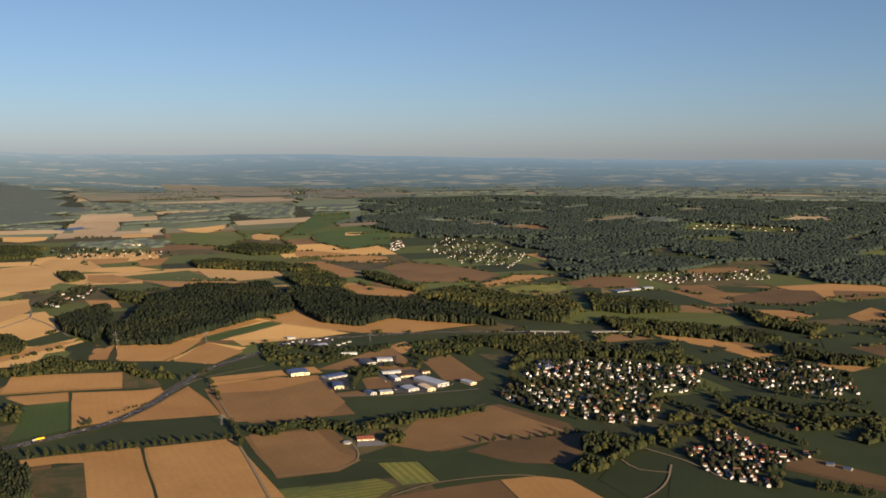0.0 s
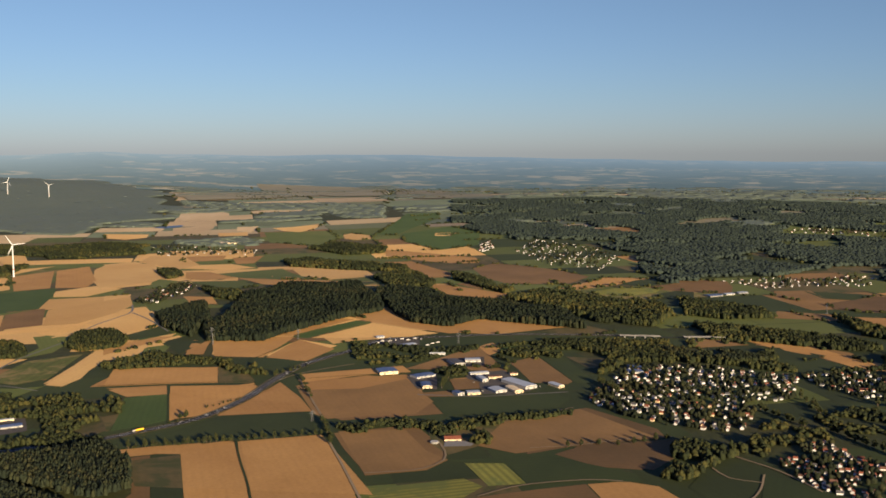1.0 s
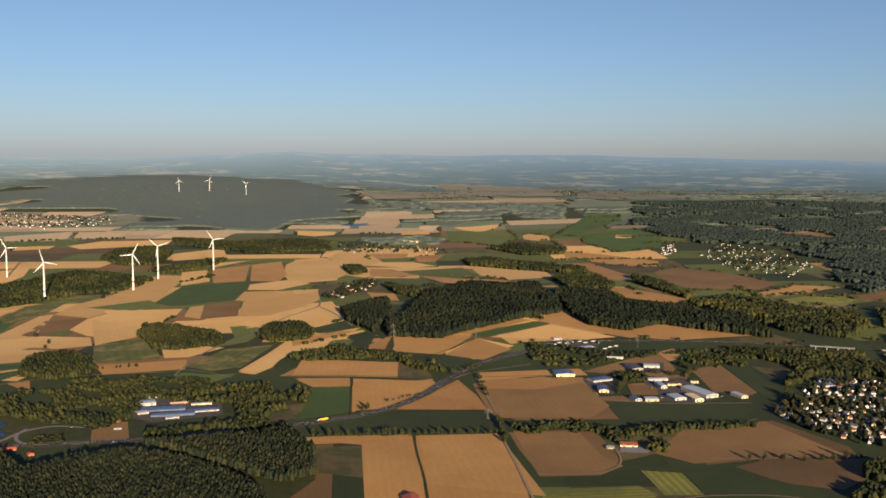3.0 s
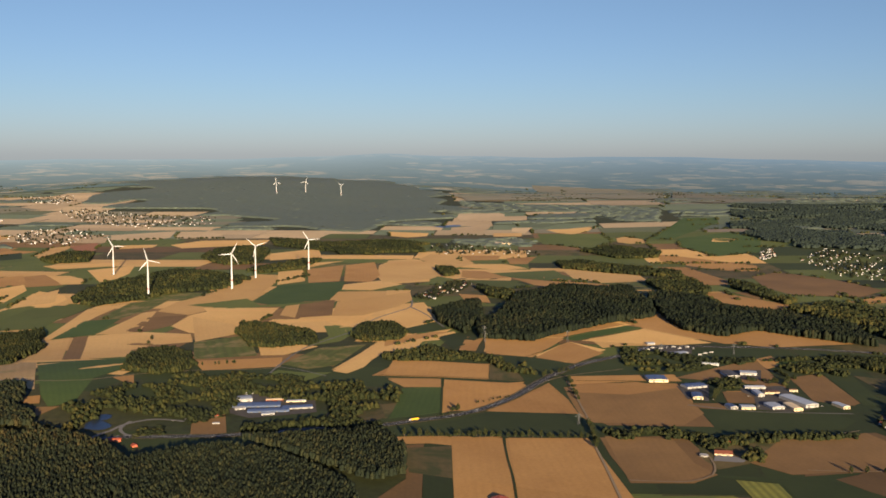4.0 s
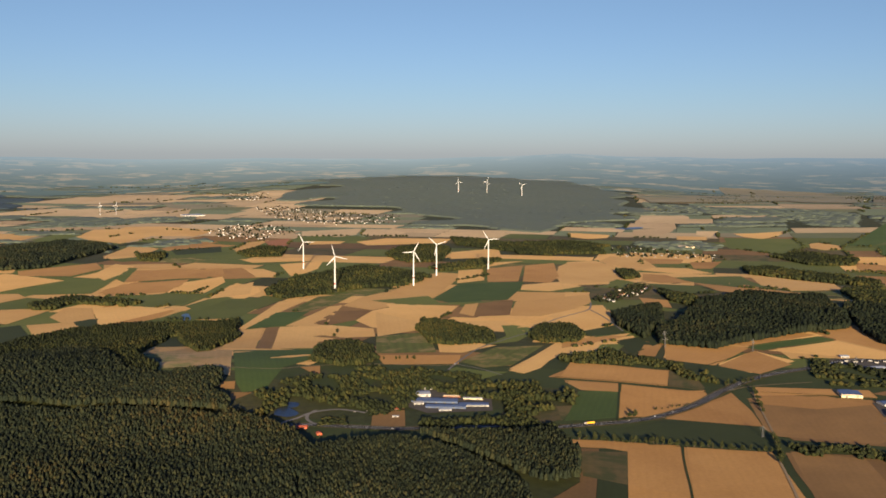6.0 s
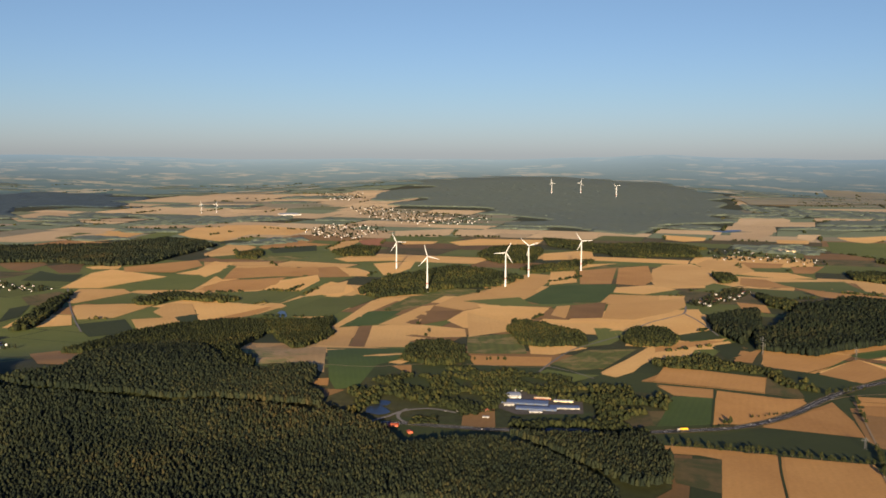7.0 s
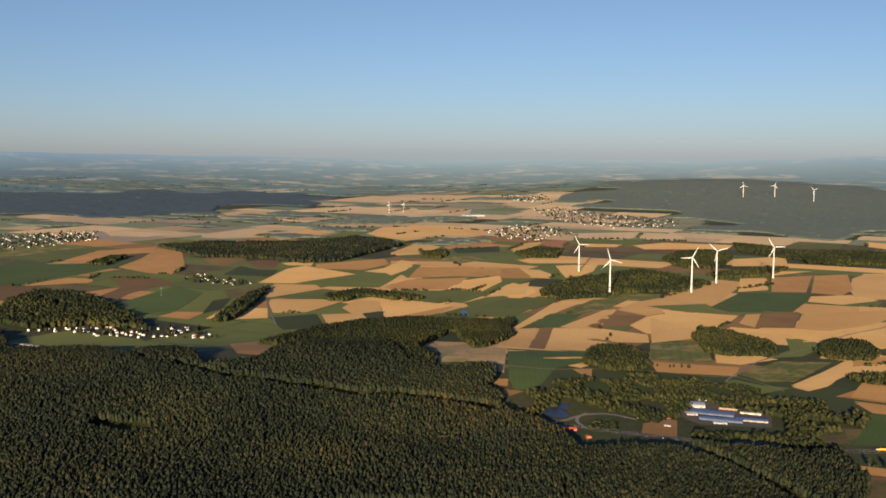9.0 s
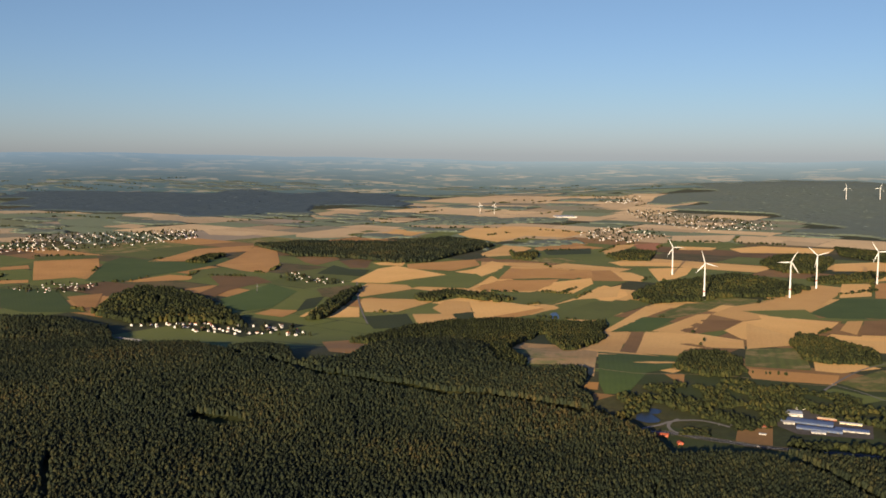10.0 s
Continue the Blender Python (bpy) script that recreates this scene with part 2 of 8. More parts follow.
WHITE = plain("white_render", (0.40, 0.38, 0.35), 0.8)
HOUSE_WHITE = plain("house_white", (0.52, 0.50, 0.48), 0.8)
CREAM = plain("cream_render", (0.62, 0.48, 0.30), 0.8)
GREY_ROOF = plain("slate_roof", (0.075, 0.072, 0.075), 0.75)
RED_ROOF = plain("red_tile_roof", (0.19, 0.062, 0.035), 0.8)
BROWN_ROOF = plain("brown_tile_roof", (0.12, 0.062, 0.042), 0.8)
PALE_METAL = plain("pale_sheet_metal", (0.32, 0.34, 0.37), 0.5, 0.0)
BLUE_METAL = plain("blue_sheet_metal", (0.07, 0.10, 0.185), 0.5)
TURBINE = plain("white_coating", (0.47, 0.47, 0.47), 0.45, spread=0.03)
RED_PAINT = plain("red_paint", (0.35, 0.05, 0.03), 0.5)
ORANGE = plain("orange_paint", (0.38, 0.09, 0.04), 0.6)
YELLOW = plain("yellow_paint", (0.75, 0.42, 0.02), 0.5)
ASPHALT = plain("asphalt", (0.024, 0.024, 0.027), 0.9, scale=1.2)
LANE = plain("worn_grey_asphalt", (0.15, 0.14, 0.125), 0.9, scale=1.2)
MARKING = plain("road_marking", (0.65, 0.64, 0.6), 0.8)
GRAVEL = plain("gravel_track", (0.24, 0.175, 0.10), 0.95, scale=1.5)
CONCRETE = plain("concrete", (0.20, 0.19, 0.175), 0.85)
BARK = plain("bark", (0.09, 0.06, 0.04), 0.95)
DARK = plain("dark_glass", (0.03, 0.035, 0.045), 0.2, spread=0.05)
STEEL = plain("galvanised_steel", (0.13, 0.13, 0.13), 0.5, 0.2)
WATER = plain("pond_water", (0.018, 0.026, 0.034), 0.3, spread=0.1, scale=0.1)


# ---- helpers of the build ----
def height(x, y):
    """The lie of the land: a gently rolling plain, wooded hills and a far rim."""
    x, y = np.asarray(x, float), np.asarray(y, float)
    r = np.hypot(x, y)
    z = 1.3 * np.sin(x / 120 + 0.7) * np.cos(y / 145 - 0.4) * np.clip((r - 450) / 500, 0, 1)
    for hx, hy, sr, st, top in HILLS:
        d = math.hypot(hx, hy)
        along, across = (x * hx + y * hy) / d - d, (-x * hy + y * hx) / d
        z = z + top * np.exp(-0.5 * ((along / sr) ** 2 + (across / st) ** 2))
    far = np.clip((r - 3300) / 1550, 0, 1)
    az = np.arctan2(-x, y)
    rim = np.interp(np.degrees(az), *RIM) + 2.5 * np.sin(23 * az + 1.0) + 1.5 * np.sin(61 * az)
    return z + (far ** 1.6) * rim


# wooded hills: place, spread towards the eye, spread across, height
HILLS = [(-2017, 2354, 560, 480, 52), (170, 2300, 620, 900, 26), (-3430, 690, 520, 800, 36),
         (330, 1700, 260, 300, 14), (-330, 2000, 300, 350, 10), (-270, 830, 120, 160, 7), (-500, 215, 60, 130, 15)]
# height of the far rim by compass direction, in degrees to the left of +y
RIM = ((-180, -30, -18, -10, 2.4, 9, 14, 20, 28, 31, 38, 45, 55, 66, 72, 80, 90, 180), (90, 88, 86, 88, 95, 112, 119, 117, 126, 131, 112, 106, 101, 112, 121, 128, 120, 90))


def mesh_of(name, verts, faces, mats, index=None, smooth=False):
    me = bpy.data.meshes.new(name)
    me.from_pydata([tuple(v) for v in verts], [], [tuple(f) for f in faces])
    for m in mats:
        me.materials.append(m)
    if index is not None:
        me.polygons.foreach_set("material_index", index)
    if smooth:
        me.polygons.foreach_set("use_smooth", [True] * len(me.polygons))
    me.update()
    return me


def tri_mesh(name, verts, tris, mat, smooth=False, index=None):
    """A mesh from arrays of corners and triangles."""
    me = bpy.data.meshes.new(name)
    me.vertices.add(len(verts))
    me.vertices.foreach_set("co", np.ascontiguousarray(verts, np.float32).ravel())
    me.loops.add(3 * len(tris))
    me.loops.foreach_set("vertex_index", np.ascontiguousarray(tris, np.int32).ravel())
    me.polygons.add(len(tris))
    me.polygons.foreach_set("loop_start", np.arange(0, 3 * len(tris), 3, dtype=np.int32))
    me.polygons.foreach_set("use_smooth", np.full(len(tris), smooth))
    for m in mat if isinstance(mat, list) else [mat]:
        me.materials.append(m)
    if index is not None:
        me.polygons.foreach_set("material_index", np.ascontiguousarray(index, np.int32))
    me.update(calc_edges=True)
    me.validate()
    return me


def part(name, bm, material, parent, label=""):
    me = bpy.data.meshes.new(name)
    bmesh.ops.recalc_face_normals(bm, faces=bm.faces)
    bm.to_mesh(me)
    bm.free()
    me.materials.append(material)
    ob = new(name, me)
    ob.parent = parent
    return tagged(ob, label)


def box(bm, x0, x1, y0, y1, z0, z1):
    v = [bm.verts.new(p) for p in ((x0, y0, z0), (x1, y0, z0), (x1, y1, z0), (x0, y1, z0), (x0, y0, z1), (x1, y0, z1), (x1, y1, z1), (x0, y1, z1))]
    for f in ((0, 3, 2, 1), (4, 5, 6, 7), (0, 1, 5, 4), (1, 2, 6, 5), (2, 3, 7, 6), (3, 0, 4, 7)):
        bm.faces.new([v[i] for i in f])
    return v


def tube(bm, rings, sides=12):
    """A closed tube through rings of (centre, radius), all level."""
    last = None
    for (x, y, z), r in rings:
        ring = [bm.verts.new((x + r * math.cos(2 * math.pi * k / sides), y + r * math.sin(2 * math.pi * k / sides), z)) for k in range(sides)]
        if last:
            for k in range(sides):
                bm.faces.new((last[k], last[(k + 1) % sides], ring[(k + 1) % sides], ring[k]))
        else:
            bm.faces.new(ring[::-1])
        last = ring
    bm.faces.new(last)


def inside(poly, x, y):
    """Which of the points lie in the outline."""
    hit = np.zeros(len(x), bool)
    px, py = np.array(poly, float).T
    for a in range(len(px)):
        b = a - 1
        cut = (py[a] > y) != (py[b] > y)
        with np.errstate(divide="ignore", invalid="ignore"):
            hit ^= cut & (x < (px[b] - px[a]) * (y - py[a]) / (py[b] - py[a]) + px[a])
    return hit


def scatter(poly, step, rng, jitter=0.8):
    px, py = np.array(poly, float).T
    gx, gy = np.meshgrid(np.arange(px.min(), px.max(), step), np.arange(py.min(), py.max(), step * 0.9))
    gx = gx + (np.arange(gx.shape[0])[:, None] % 2) * step / 2
    x, y = gx.ravel() + rng.uniform(-0.5, 0.5, gx.size) * step * jitter, gy.ravel() + rng.uniform(-0.5, 0.5, gx.size) * step * jitter
    keep = inside(poly, x, y)
    return x[keep], y[keep]


def drape(bm, size):
    """Cuts a flat sheet so that it can follow the land."""
    for axis in (0, 1):
        lo, hi = min(v.co[axis] for v in bm.verts), max(v.co[axis] for v in bm.verts)
        for k in range(1, int((hi - lo) / size) + 1):
            at = Vector((0, 0, 0))
            at[axis] = lo + k * size
            way = Vector((0, 0, 0))
            way[axis] = 1
            bmesh.ops.bisect_plane(bm, geom=[*bm.verts, *bm.edges, *bm.faces], plane_co=at, plane_no=way, dist=0.01)


LAID = [0]


def sheet(name, outline, mat, lift):
    """A thin sheet on the land inside an outline; its own x axis lies along its longest side."""
    cx, cy = sum(p[0] for p in outline) / len(outline), sum(p[1] for p in outline) / len(outline)
    sides = [(math.dist(outline[k - 1], outline[k]), outline[k - 1], outline[k]) for k in range(len(outline))]
    _, a, b = max(sides)
    turn = math.atan2(b[1] - a[1], b[0] - a[0])
    bm = bmesh.new()
    bm.faces.new([bm.verts.new((x, y, 0)) for x, y in outline])
    bmesh.ops.triangulate(bm, faces=bm.faces)
    drape(bm, max(18, math.hypot(cx, cy) * 0.03))
    m = Matrix.Translation((cx, cy, 0)) @ Matrix.Rotation(turn, 4, "Z")
    back = m.inverted()
    for v in bm.verts:
        v.co.z = float(height(v.co.x, v.co.y)) + lift
        v.co = back @ v.co
    me = bpy.data.meshes.new(name)
    for f in bm.faces:
        if f.normal.z < 0:
            f.normal_flip()
    bm.to_mesh(me)
    bm.free()
    me.materials.append(mat)
    ob = new(name, me)
    ob.matrix_world = m
    return ob


FAR_KIND = {"T": "T", "L": "T", "O": "O", "B": "B", "R": "B", "E": "G", "G": "G", "D": "D", "Y": "S", "M": "M", "S": "S", "P": "T"}
BORDERS = []


def field(kind, *outline):
    LAID[0] += 1
    far = math.hypot(*outline[0])
    lift = 0.10 + far * 0.00006 + 0.0005 * LAID[0] + (1.4 if far > 2500 else 0)
    # haze by colour: paled crops beyond 1600, duller stubble beyond 2300
    ob = sheet("field", outline, CROPS_HAZY["M" if far > 2300 and kind in "LT" else FAR_KIND[kind]] if far > 1600 else CROPS[kind], lift)
    BORDERS.extend((outline[k - 1], outline[k]) for k in range(len(outline)))
    return tagged(ob, FIELD_WORDS[kind], "field", "patchwork of fields", "structure")


CROWN_A = [(0.45, 1.0), (0.82, 0.80), (1.0, 0.28)]
CROWN_C = [(0.14, 0.85), (0.64, 1.0), (1.0, 0.36)]


def crowns(x, y, tall, wide, shape, rng, sides=6, rough=0.2):
    """Corners and triangles of many tree crowns, each with an uneven outline of its own."""
    n, rings = len(x), len(shape)
    ang = np.arange(sides) * 2 * np.pi / sides
    turn = rng.uniform(0, 6.28, (n, 1, 1)) + 0.5 * np.arange(rings)[None, :, None]
    rad = np.array([s[1] for s in shape])[None, :, None] * wide[:, None, None] * rng.uniform(1 - 1.6 * rough, 1 + rough, (n, rings, sides))
    hgt = np.array([s[0] for s in shape])[None, :, None] * tall[:, None, None] * rng.uniform(1 - rough * 0.55, 1 + rough * 0.4, (n, rings, sides))
    lean = rng.uniform(-0.12, 0.12, (n, 2, 1, 1)) * tall[:, None, None, None]
    up = np.array([s[0] for s in shape])[None, :, None]
    vx = x[:, None, None] + rad * np.cos(ang + turn) + lean[:, 0] * up
    vy = y[:, None, None] + rad * np.sin(ang + turn) + lean[:, 1] * up
    vz = height(x, y)[:, None, None] + hgt
    verts = np.stack([vx, vy, vz], -1).reshape(-1, 3)
    tris = []
    for r in range(rings - 1):
        for k in range(sides):
            a, b, c, d = r * sides + k, r * sides + (k + 1) % sides, (r + 1) * sides + (k + 1) % sides, (r + 1) * sides + k
            tris += [(a, b, c), (a, c, d)]
    top = (rings - 1) * sides
    tris += [(top, top + k, top + k + 1) for k in range(1, sides - 1)]
    tris = (np.array(tris)[None] + (np.arange(n) * rings * sides)[:, None, None]).reshape(-1, 3)
    return verts, tris


def lobed(x, y, tall, wide, rng):
    """Each crown as a main head with two lower side heads."""
    px, py, pt, pw = [x], [y], [tall], [wide * 0.72]
    for k in range(2):
        a = rng.uniform(0, 6.28, len(x))
        off = wide * rng.uniform(0.4, 0.75, len(x))
        px.append(x + off * np.cos(a))
        py.append(y + off * np.sin(a))
        pt.append(tall * rng.uniform(0.6, 0.92, len(x)))
        pw.append(wide * rng.uniform(0.38, 0.62, len(x)))
    return np.concatenate(px), np.concatenate(py), np.concatenate(pt), np.concatenate(pw)


def canopy(x, y, mask, tall, rng, ragged=1.0):
    """A closed, ragged roof of far tree tops over a grid of places; it falls to the ground along its border."""
    rows, cols = mask.shape
    soft = mask.astype(float)
    for _ in range(5 if ragged > 0.9 else 1):
        wide = np.pad(soft, 1)
        soft = np.minimum(soft, (wide[:-2, 1:-1] + wide[2:, 1:-1] + wide[1:-1, :-2] + wide[1:-1, 2:] + 2 * wide[1:-1, 1:-1]) / 6)
    edge = np.pad(mask, 1)
    border = ~(edge[:-2, 1:-1] & edge[2:, 1:-1] & edge[1:-1, :-2] & edge[1:-1, 2:] & edge[:-2, :-2] & edge[:-2, 2:] & edge[2:, :-2] & edge[2:, 2:])
    top = tall * rng.uniform(1 - 0.18 * ragged, 1 + 0.05 * ragged, mask.shape) * (1 + ragged * (0.16 * noise_grid(x, y, 0.05) + 0.12 * noise_grid(y, x, 0.17)))
    top = np.where(rng.random(mask.shape) < 0.03 * ragged, top * 0.6, top) * soft ** 0.7
    z = height(x, y) + np.where(border, 0.1, top)
    full = mask[:-1, :-1] & mask[1:, :-1] & mask[:-1, 1:] & mask[1:, 1:]
    i, j = np.nonzero(full)
    p = i * cols + j
    flip = rng.random(len(p)) < 0.5
    t1 = np.where(flip[:, None], np.stack([p, p + 1, p + cols], -1), np.stack([p, p + 1, p + cols + 1], -1))
    t2 = np.where(flip[:, None], np.stack([p + 1, p + cols + 1, p + cols], -1), np.stack([p, p + cols + 1, p + cols], -1))
    tris = np.concatenate([t1, t2])
    used, back = np.unique(tris, return_inverse=True)
    return np.stack([x.ravel(), y.ravel(), z.ravel()], -1)[used], back.reshape(-1, 3)


WOOD_WORDS = {
    "main": "dense dark green mixed forest with autumn-tinged crowns", "block": "dense block of tall mixed forest beside stubble",
    "belt": "belt of tall dark green trees", "clump": "rounded copse of broadleaf trees among fields",
    "hillwood": "dark green wood on a low hill", "hillforest": "wide dark green forest over rolling hills",
    "wood": "dark green wood between fields", "park": "olive green trees round the factory", "bush": "scattered olive bushes and small trees",
    "hedge": "hedge of bushy green trees along a field", "blueforest": "dark forest over far hills, tinted blue for haze", "farforest": "hazy olive forest on a distant hill",
}


WOODS, SETTLED = [], []
GLADES = [
    [(-356.0, 309.1), (-359.8, 318.9), (-349.9, 326.8), (-334.0, 311.7), (-333.9, 300.7), (-341.7, 296.4)],
    [(-339.9, 304.4), (-347.8, 313.4), (-346.3, 326.7), (-341.7, 339.6), (-324.4, 348.9), (-313.9, 337.5), (-319.3, 332.1), (-327.7, 329.3), (-330.4, 321.3), (-323.9, 310.5), (-328.0, 307.4)],
    [(-440.1, 110.2), (-449.7, 116.9), (-429.3, 136.9), (-421.5, 131.5), (-424.9, 119.2)],
    [(-369.0, 36.9), (-411.2, 42.3), (-425.0, 46.8), (-422.6, 48.3), (-395.4, 43.2), (-367.5, 39.4)],
    [(-257.4, 234.5), (-271.2, 248.1), (-271.0, 250.4), (-254.8, 235.3)],
    [(-512.0, 174.6), (-475.0, 190.3), (-449.4, 212.0), (-420.0, 236.7), (-410.7, 255.1), (-390.0, 276.4), (-365.0, 289.5), (-355.7, 282.2), (-380.7, 269.8), (-401.4, 249.3), (-410.7, 231.5), (-439.7, 207.3), (-464.0, 185.8), (-496.5, 172.4)],
]


def woods(kind, step, tall, mix, *outline):
    rng = np.random.default_rng(len(outline) * 1000 + int(abs(outline[0][0])))
    if kind != "hillforest":
        WOODS.append(outline)
    px, py = np.array(outline, float).T
    far = math.hypot(px.mean(), py.mean())
    words, category = WOOD_WORDS[kind], "forest" if "forest" in kind or kind == "main" else "trees"
    if far > 800 and kind != "hillforest" and ("forest" in kind or far > 1350):
        step = 1.6 + far * 0.0013
        gx, gy = np.meshgrid(np.arange(px.min() - step, px.max() + step, step), np.arange(py.min() - step, py.max() + step, step))
        x, y = gx + rng.uniform(-0.38, 0.38, gx.shape) * step, gy + rng.uniform(-0.38, 0.38, gx.shape) * step
        wob = 70 if "forest" in kind else 5
        mask = inside(outline, (gx + wob * noise_grid(gx, gy, 0.9 / wob)).ravel(), (gy + wob * noise_grid(gy, gx, 1.1 / wob)).ravel()).reshape(gx.shape)
        if "forest" not in kind:
            mask &= noise_grid(gx, gy, 0.12) + 0.6 * noise_grid(gy, gx, 0.31) > -0.95
        for hole in GLADES:
            if math.dist(hole[0], (px.mean(), py.mean())) < 2500:
                mask &= ~inside(hole, gx.ravel(), gy.ravel()).reshape(gx.shape)
        v, t = canopy(x, y, mask, tall * 0.6 if "forest" not in kind else 2.6, rng, 0.8 if "forest" in kind else 1.0)
        # far canopies: haze is in the leaf colour, blue or pale
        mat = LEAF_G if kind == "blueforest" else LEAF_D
    else:
        if far > 800:
            step *= (1.7 if mix == "A" else 1.15) if kind != "hillforest" else 2.2
        x, y = scatter(outline, step, rng)
        keep = np.ones(len(x), bool)
        if kind == "hillforest":
            keep &= noise_grid(x, y, 0.019) + 0.6 * noise_grid(y, x, 0.043) + 0.5 * noise_grid(x, y, 0.13) > -0.42
            keep &= inside(outline, x + 40 * noise_grid(x, y, 0.021) + 14 * noise_grid(y, x, 0.08), y + 40 * noise_grid(y, x, 0.017) + 14 * noise_grid(x, y, 0.07))
            step *= 1.1
        for hole in GLADES:
            keep &= ~inside(hole, x, y)
        if kind == "wood":
            keep &= noise_grid(x, y, 0.11) + 0.7 * noise_grid(y, x, 0.29) > -0.55
        if kind in ("park", "hedge", "bush"):
            keep &= noise_grid(x, y, 0.13) > (-0.55 if kind == "hedge" else -0.12)
        x, y = x[keep], y[keep]
        size = rng.uniform(0.88 if mix == "A" else 0.74 if kind in ("hillwood", "wood", "clump", "belt") else 0.55, 1.08, len(x)) * (1 + (0.28 if kind == "hillwood" else 0.12) * noise_grid(x, y, 0.06 if kind == "hillwood" else 0.045))
        high, wide = tall * size, step * (0.80 if mix == "A" else 0.86 if kind in ("hillwood", "wood", "clump", "belt") else 0.72) * rng.uniform(0.8, 1.15, len(x))
        if mix == "B" and far < 700 and kind != "hillwood":
            x, y, high, wide = lobed(x, y, high, wide, rng)
            v, t = crowns(x, y, high * 0.88, wide * 1.12, CROWN_C, rng, 4, 0.24)
        else:
            v, t = crowns(x, y, high, wide, CROWN_A if mix == "A" and far < 800 else CROWN_C, rng, (5 if far < 620 else 4) + (mix == "B") * (far < 900), 0.26)
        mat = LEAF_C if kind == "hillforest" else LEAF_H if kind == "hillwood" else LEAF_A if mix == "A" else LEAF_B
    return tagged(new("woods", tri_mesh("woods", v, t, mat, True)), words, category, "", "stuff")


def noise_grid(x, y, scale):
    """Smooth values between -1 and 1 over the plan."""
    return (np.sin(x * scale * 1.3 + 1.7 * np.sin(y * scale * 0.9)) + np.sin(y * scale * 1.7 + 1.3 * np.sin(x * scale * 1.1 + 2))) / 2


# ---- the land ----
def land():
    az = np.radians(np.r_[np.arange(-28, 98, 0.5), np.arange(98, 332, 6)])
    rad = np.r_[0.0, np.geomspace(60, 4960, 260)]
    a, r = np.meshgrid(az, rad)
    x, y = -np.sin(a) * r, np.cos(a) * r
    v = np.stack([x, y, height(x, y)], -1).reshape(-1, 3)
    n = len(az)
    i, j = np.meshgrid(np.arange(len(rad) - 1), np.arange(n), indexing="ij")
    p, q, s, t = i * n + j, i * n + (j + 1) % n, (i + 1) * n + (j + 1) % n, (i + 1) * n + j
    tris = np.concatenate([np.stack([p, s, q], -1).reshape(-1, 3), np.stack([p, t, s], -1).reshape(-1, 3)])
    ob = new("ground", tri_mesh("ground", v, tris, ground_mat(), True))
    tagged(ob, "rolling green and brown farmland reaching the horizon", "ground", "", "structure")


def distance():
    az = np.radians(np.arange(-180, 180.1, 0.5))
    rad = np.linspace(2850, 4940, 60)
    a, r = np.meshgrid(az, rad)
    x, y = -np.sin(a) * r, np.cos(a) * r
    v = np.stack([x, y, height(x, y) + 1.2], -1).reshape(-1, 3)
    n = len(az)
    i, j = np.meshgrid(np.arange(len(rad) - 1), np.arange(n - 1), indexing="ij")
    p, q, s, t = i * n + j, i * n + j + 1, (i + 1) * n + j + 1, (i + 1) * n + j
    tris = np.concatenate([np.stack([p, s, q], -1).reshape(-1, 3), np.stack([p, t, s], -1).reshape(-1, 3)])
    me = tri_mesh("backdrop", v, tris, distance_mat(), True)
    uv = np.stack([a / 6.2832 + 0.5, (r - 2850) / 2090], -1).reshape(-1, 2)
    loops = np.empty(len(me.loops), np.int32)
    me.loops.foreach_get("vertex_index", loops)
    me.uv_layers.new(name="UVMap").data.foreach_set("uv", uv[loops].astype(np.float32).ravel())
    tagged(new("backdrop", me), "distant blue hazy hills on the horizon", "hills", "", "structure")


land()
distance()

# ---- fields ----
field("T", (-192.9, 375.0), (-175.4, 393.0), (-155.1, 354.5), (-139.5, 323.8), (-134.6, 314.3), (-157.0, 307.4))
field("T", (-174.4, 393.2), (-142.1, 410.6), (-131.6, 393.9), (-96.9, 325.8), (-133.4, 314.6), (-148.1, 342.2), (-162.2, 367.8))
field("T", (-221.6, 370.6), (-198.8, 384.9), (-176.1, 394.6), (-192.9, 375.0), (-211.1, 363.6))
field("B", (-210.3, 362.2), (-203.2, 367.7), (-168.8, 303.7), (-185.6, 298.7), (-187.0, 323.4))
field("D", (-203.0, 367.8), (-192.8, 374.2), (-157.5, 307.4), (-168.6, 303.8))
field("D", (-223.8, 388.4), (-202.0, 414.9), (-156.1, 449.5), (-135.7, 414.6), (-220.6, 372.8))
field("G", (-263.2, 451.7), (-247.0, 467.4), (-221.5, 418.5), (-229.4, 406.4), (-237.7, 397.9))
field("T", (-245.0, 465.5), (-209.5, 497.9), (-203.2, 465.6), (-209.7, 444.2), (-220.2, 417.8))
field("T", (-294.2, 469.5), (-297.8, 508.7), (-246.1, 530.0), (-231.3, 495.6), (-256.4, 486.1))
field("T", (-283.7, 468.8), (-254.6, 482.5), (-246.7, 467.5), (-264.3, 456.7), (-275.1, 466.4))
field("M", (-246.1, 530.0), (-222.0, 517.3), (-211.2, 501.9), (-230.5, 495.5))
field("T", (-196.6, 493.9), (-196.4, 502.1), (-173.6, 472.4), (-161.4, 452.4), (-204.2, 432.4), (-200.5, 448.5))
field("T", (-191.8, 522.3), (-138.8, 555.6), (-129.8, 540.3), (-185.4, 514.1))
field("T", (-183.3, 510.2), (-127.8, 536.3), (-112.5, 494.8), (-168.4, 477.6))
field("O", (-167.6, 475.3), (-111.8, 492.7), (-93.8, 456.6), (-139.6, 435.3), (-152.0, 446.2))
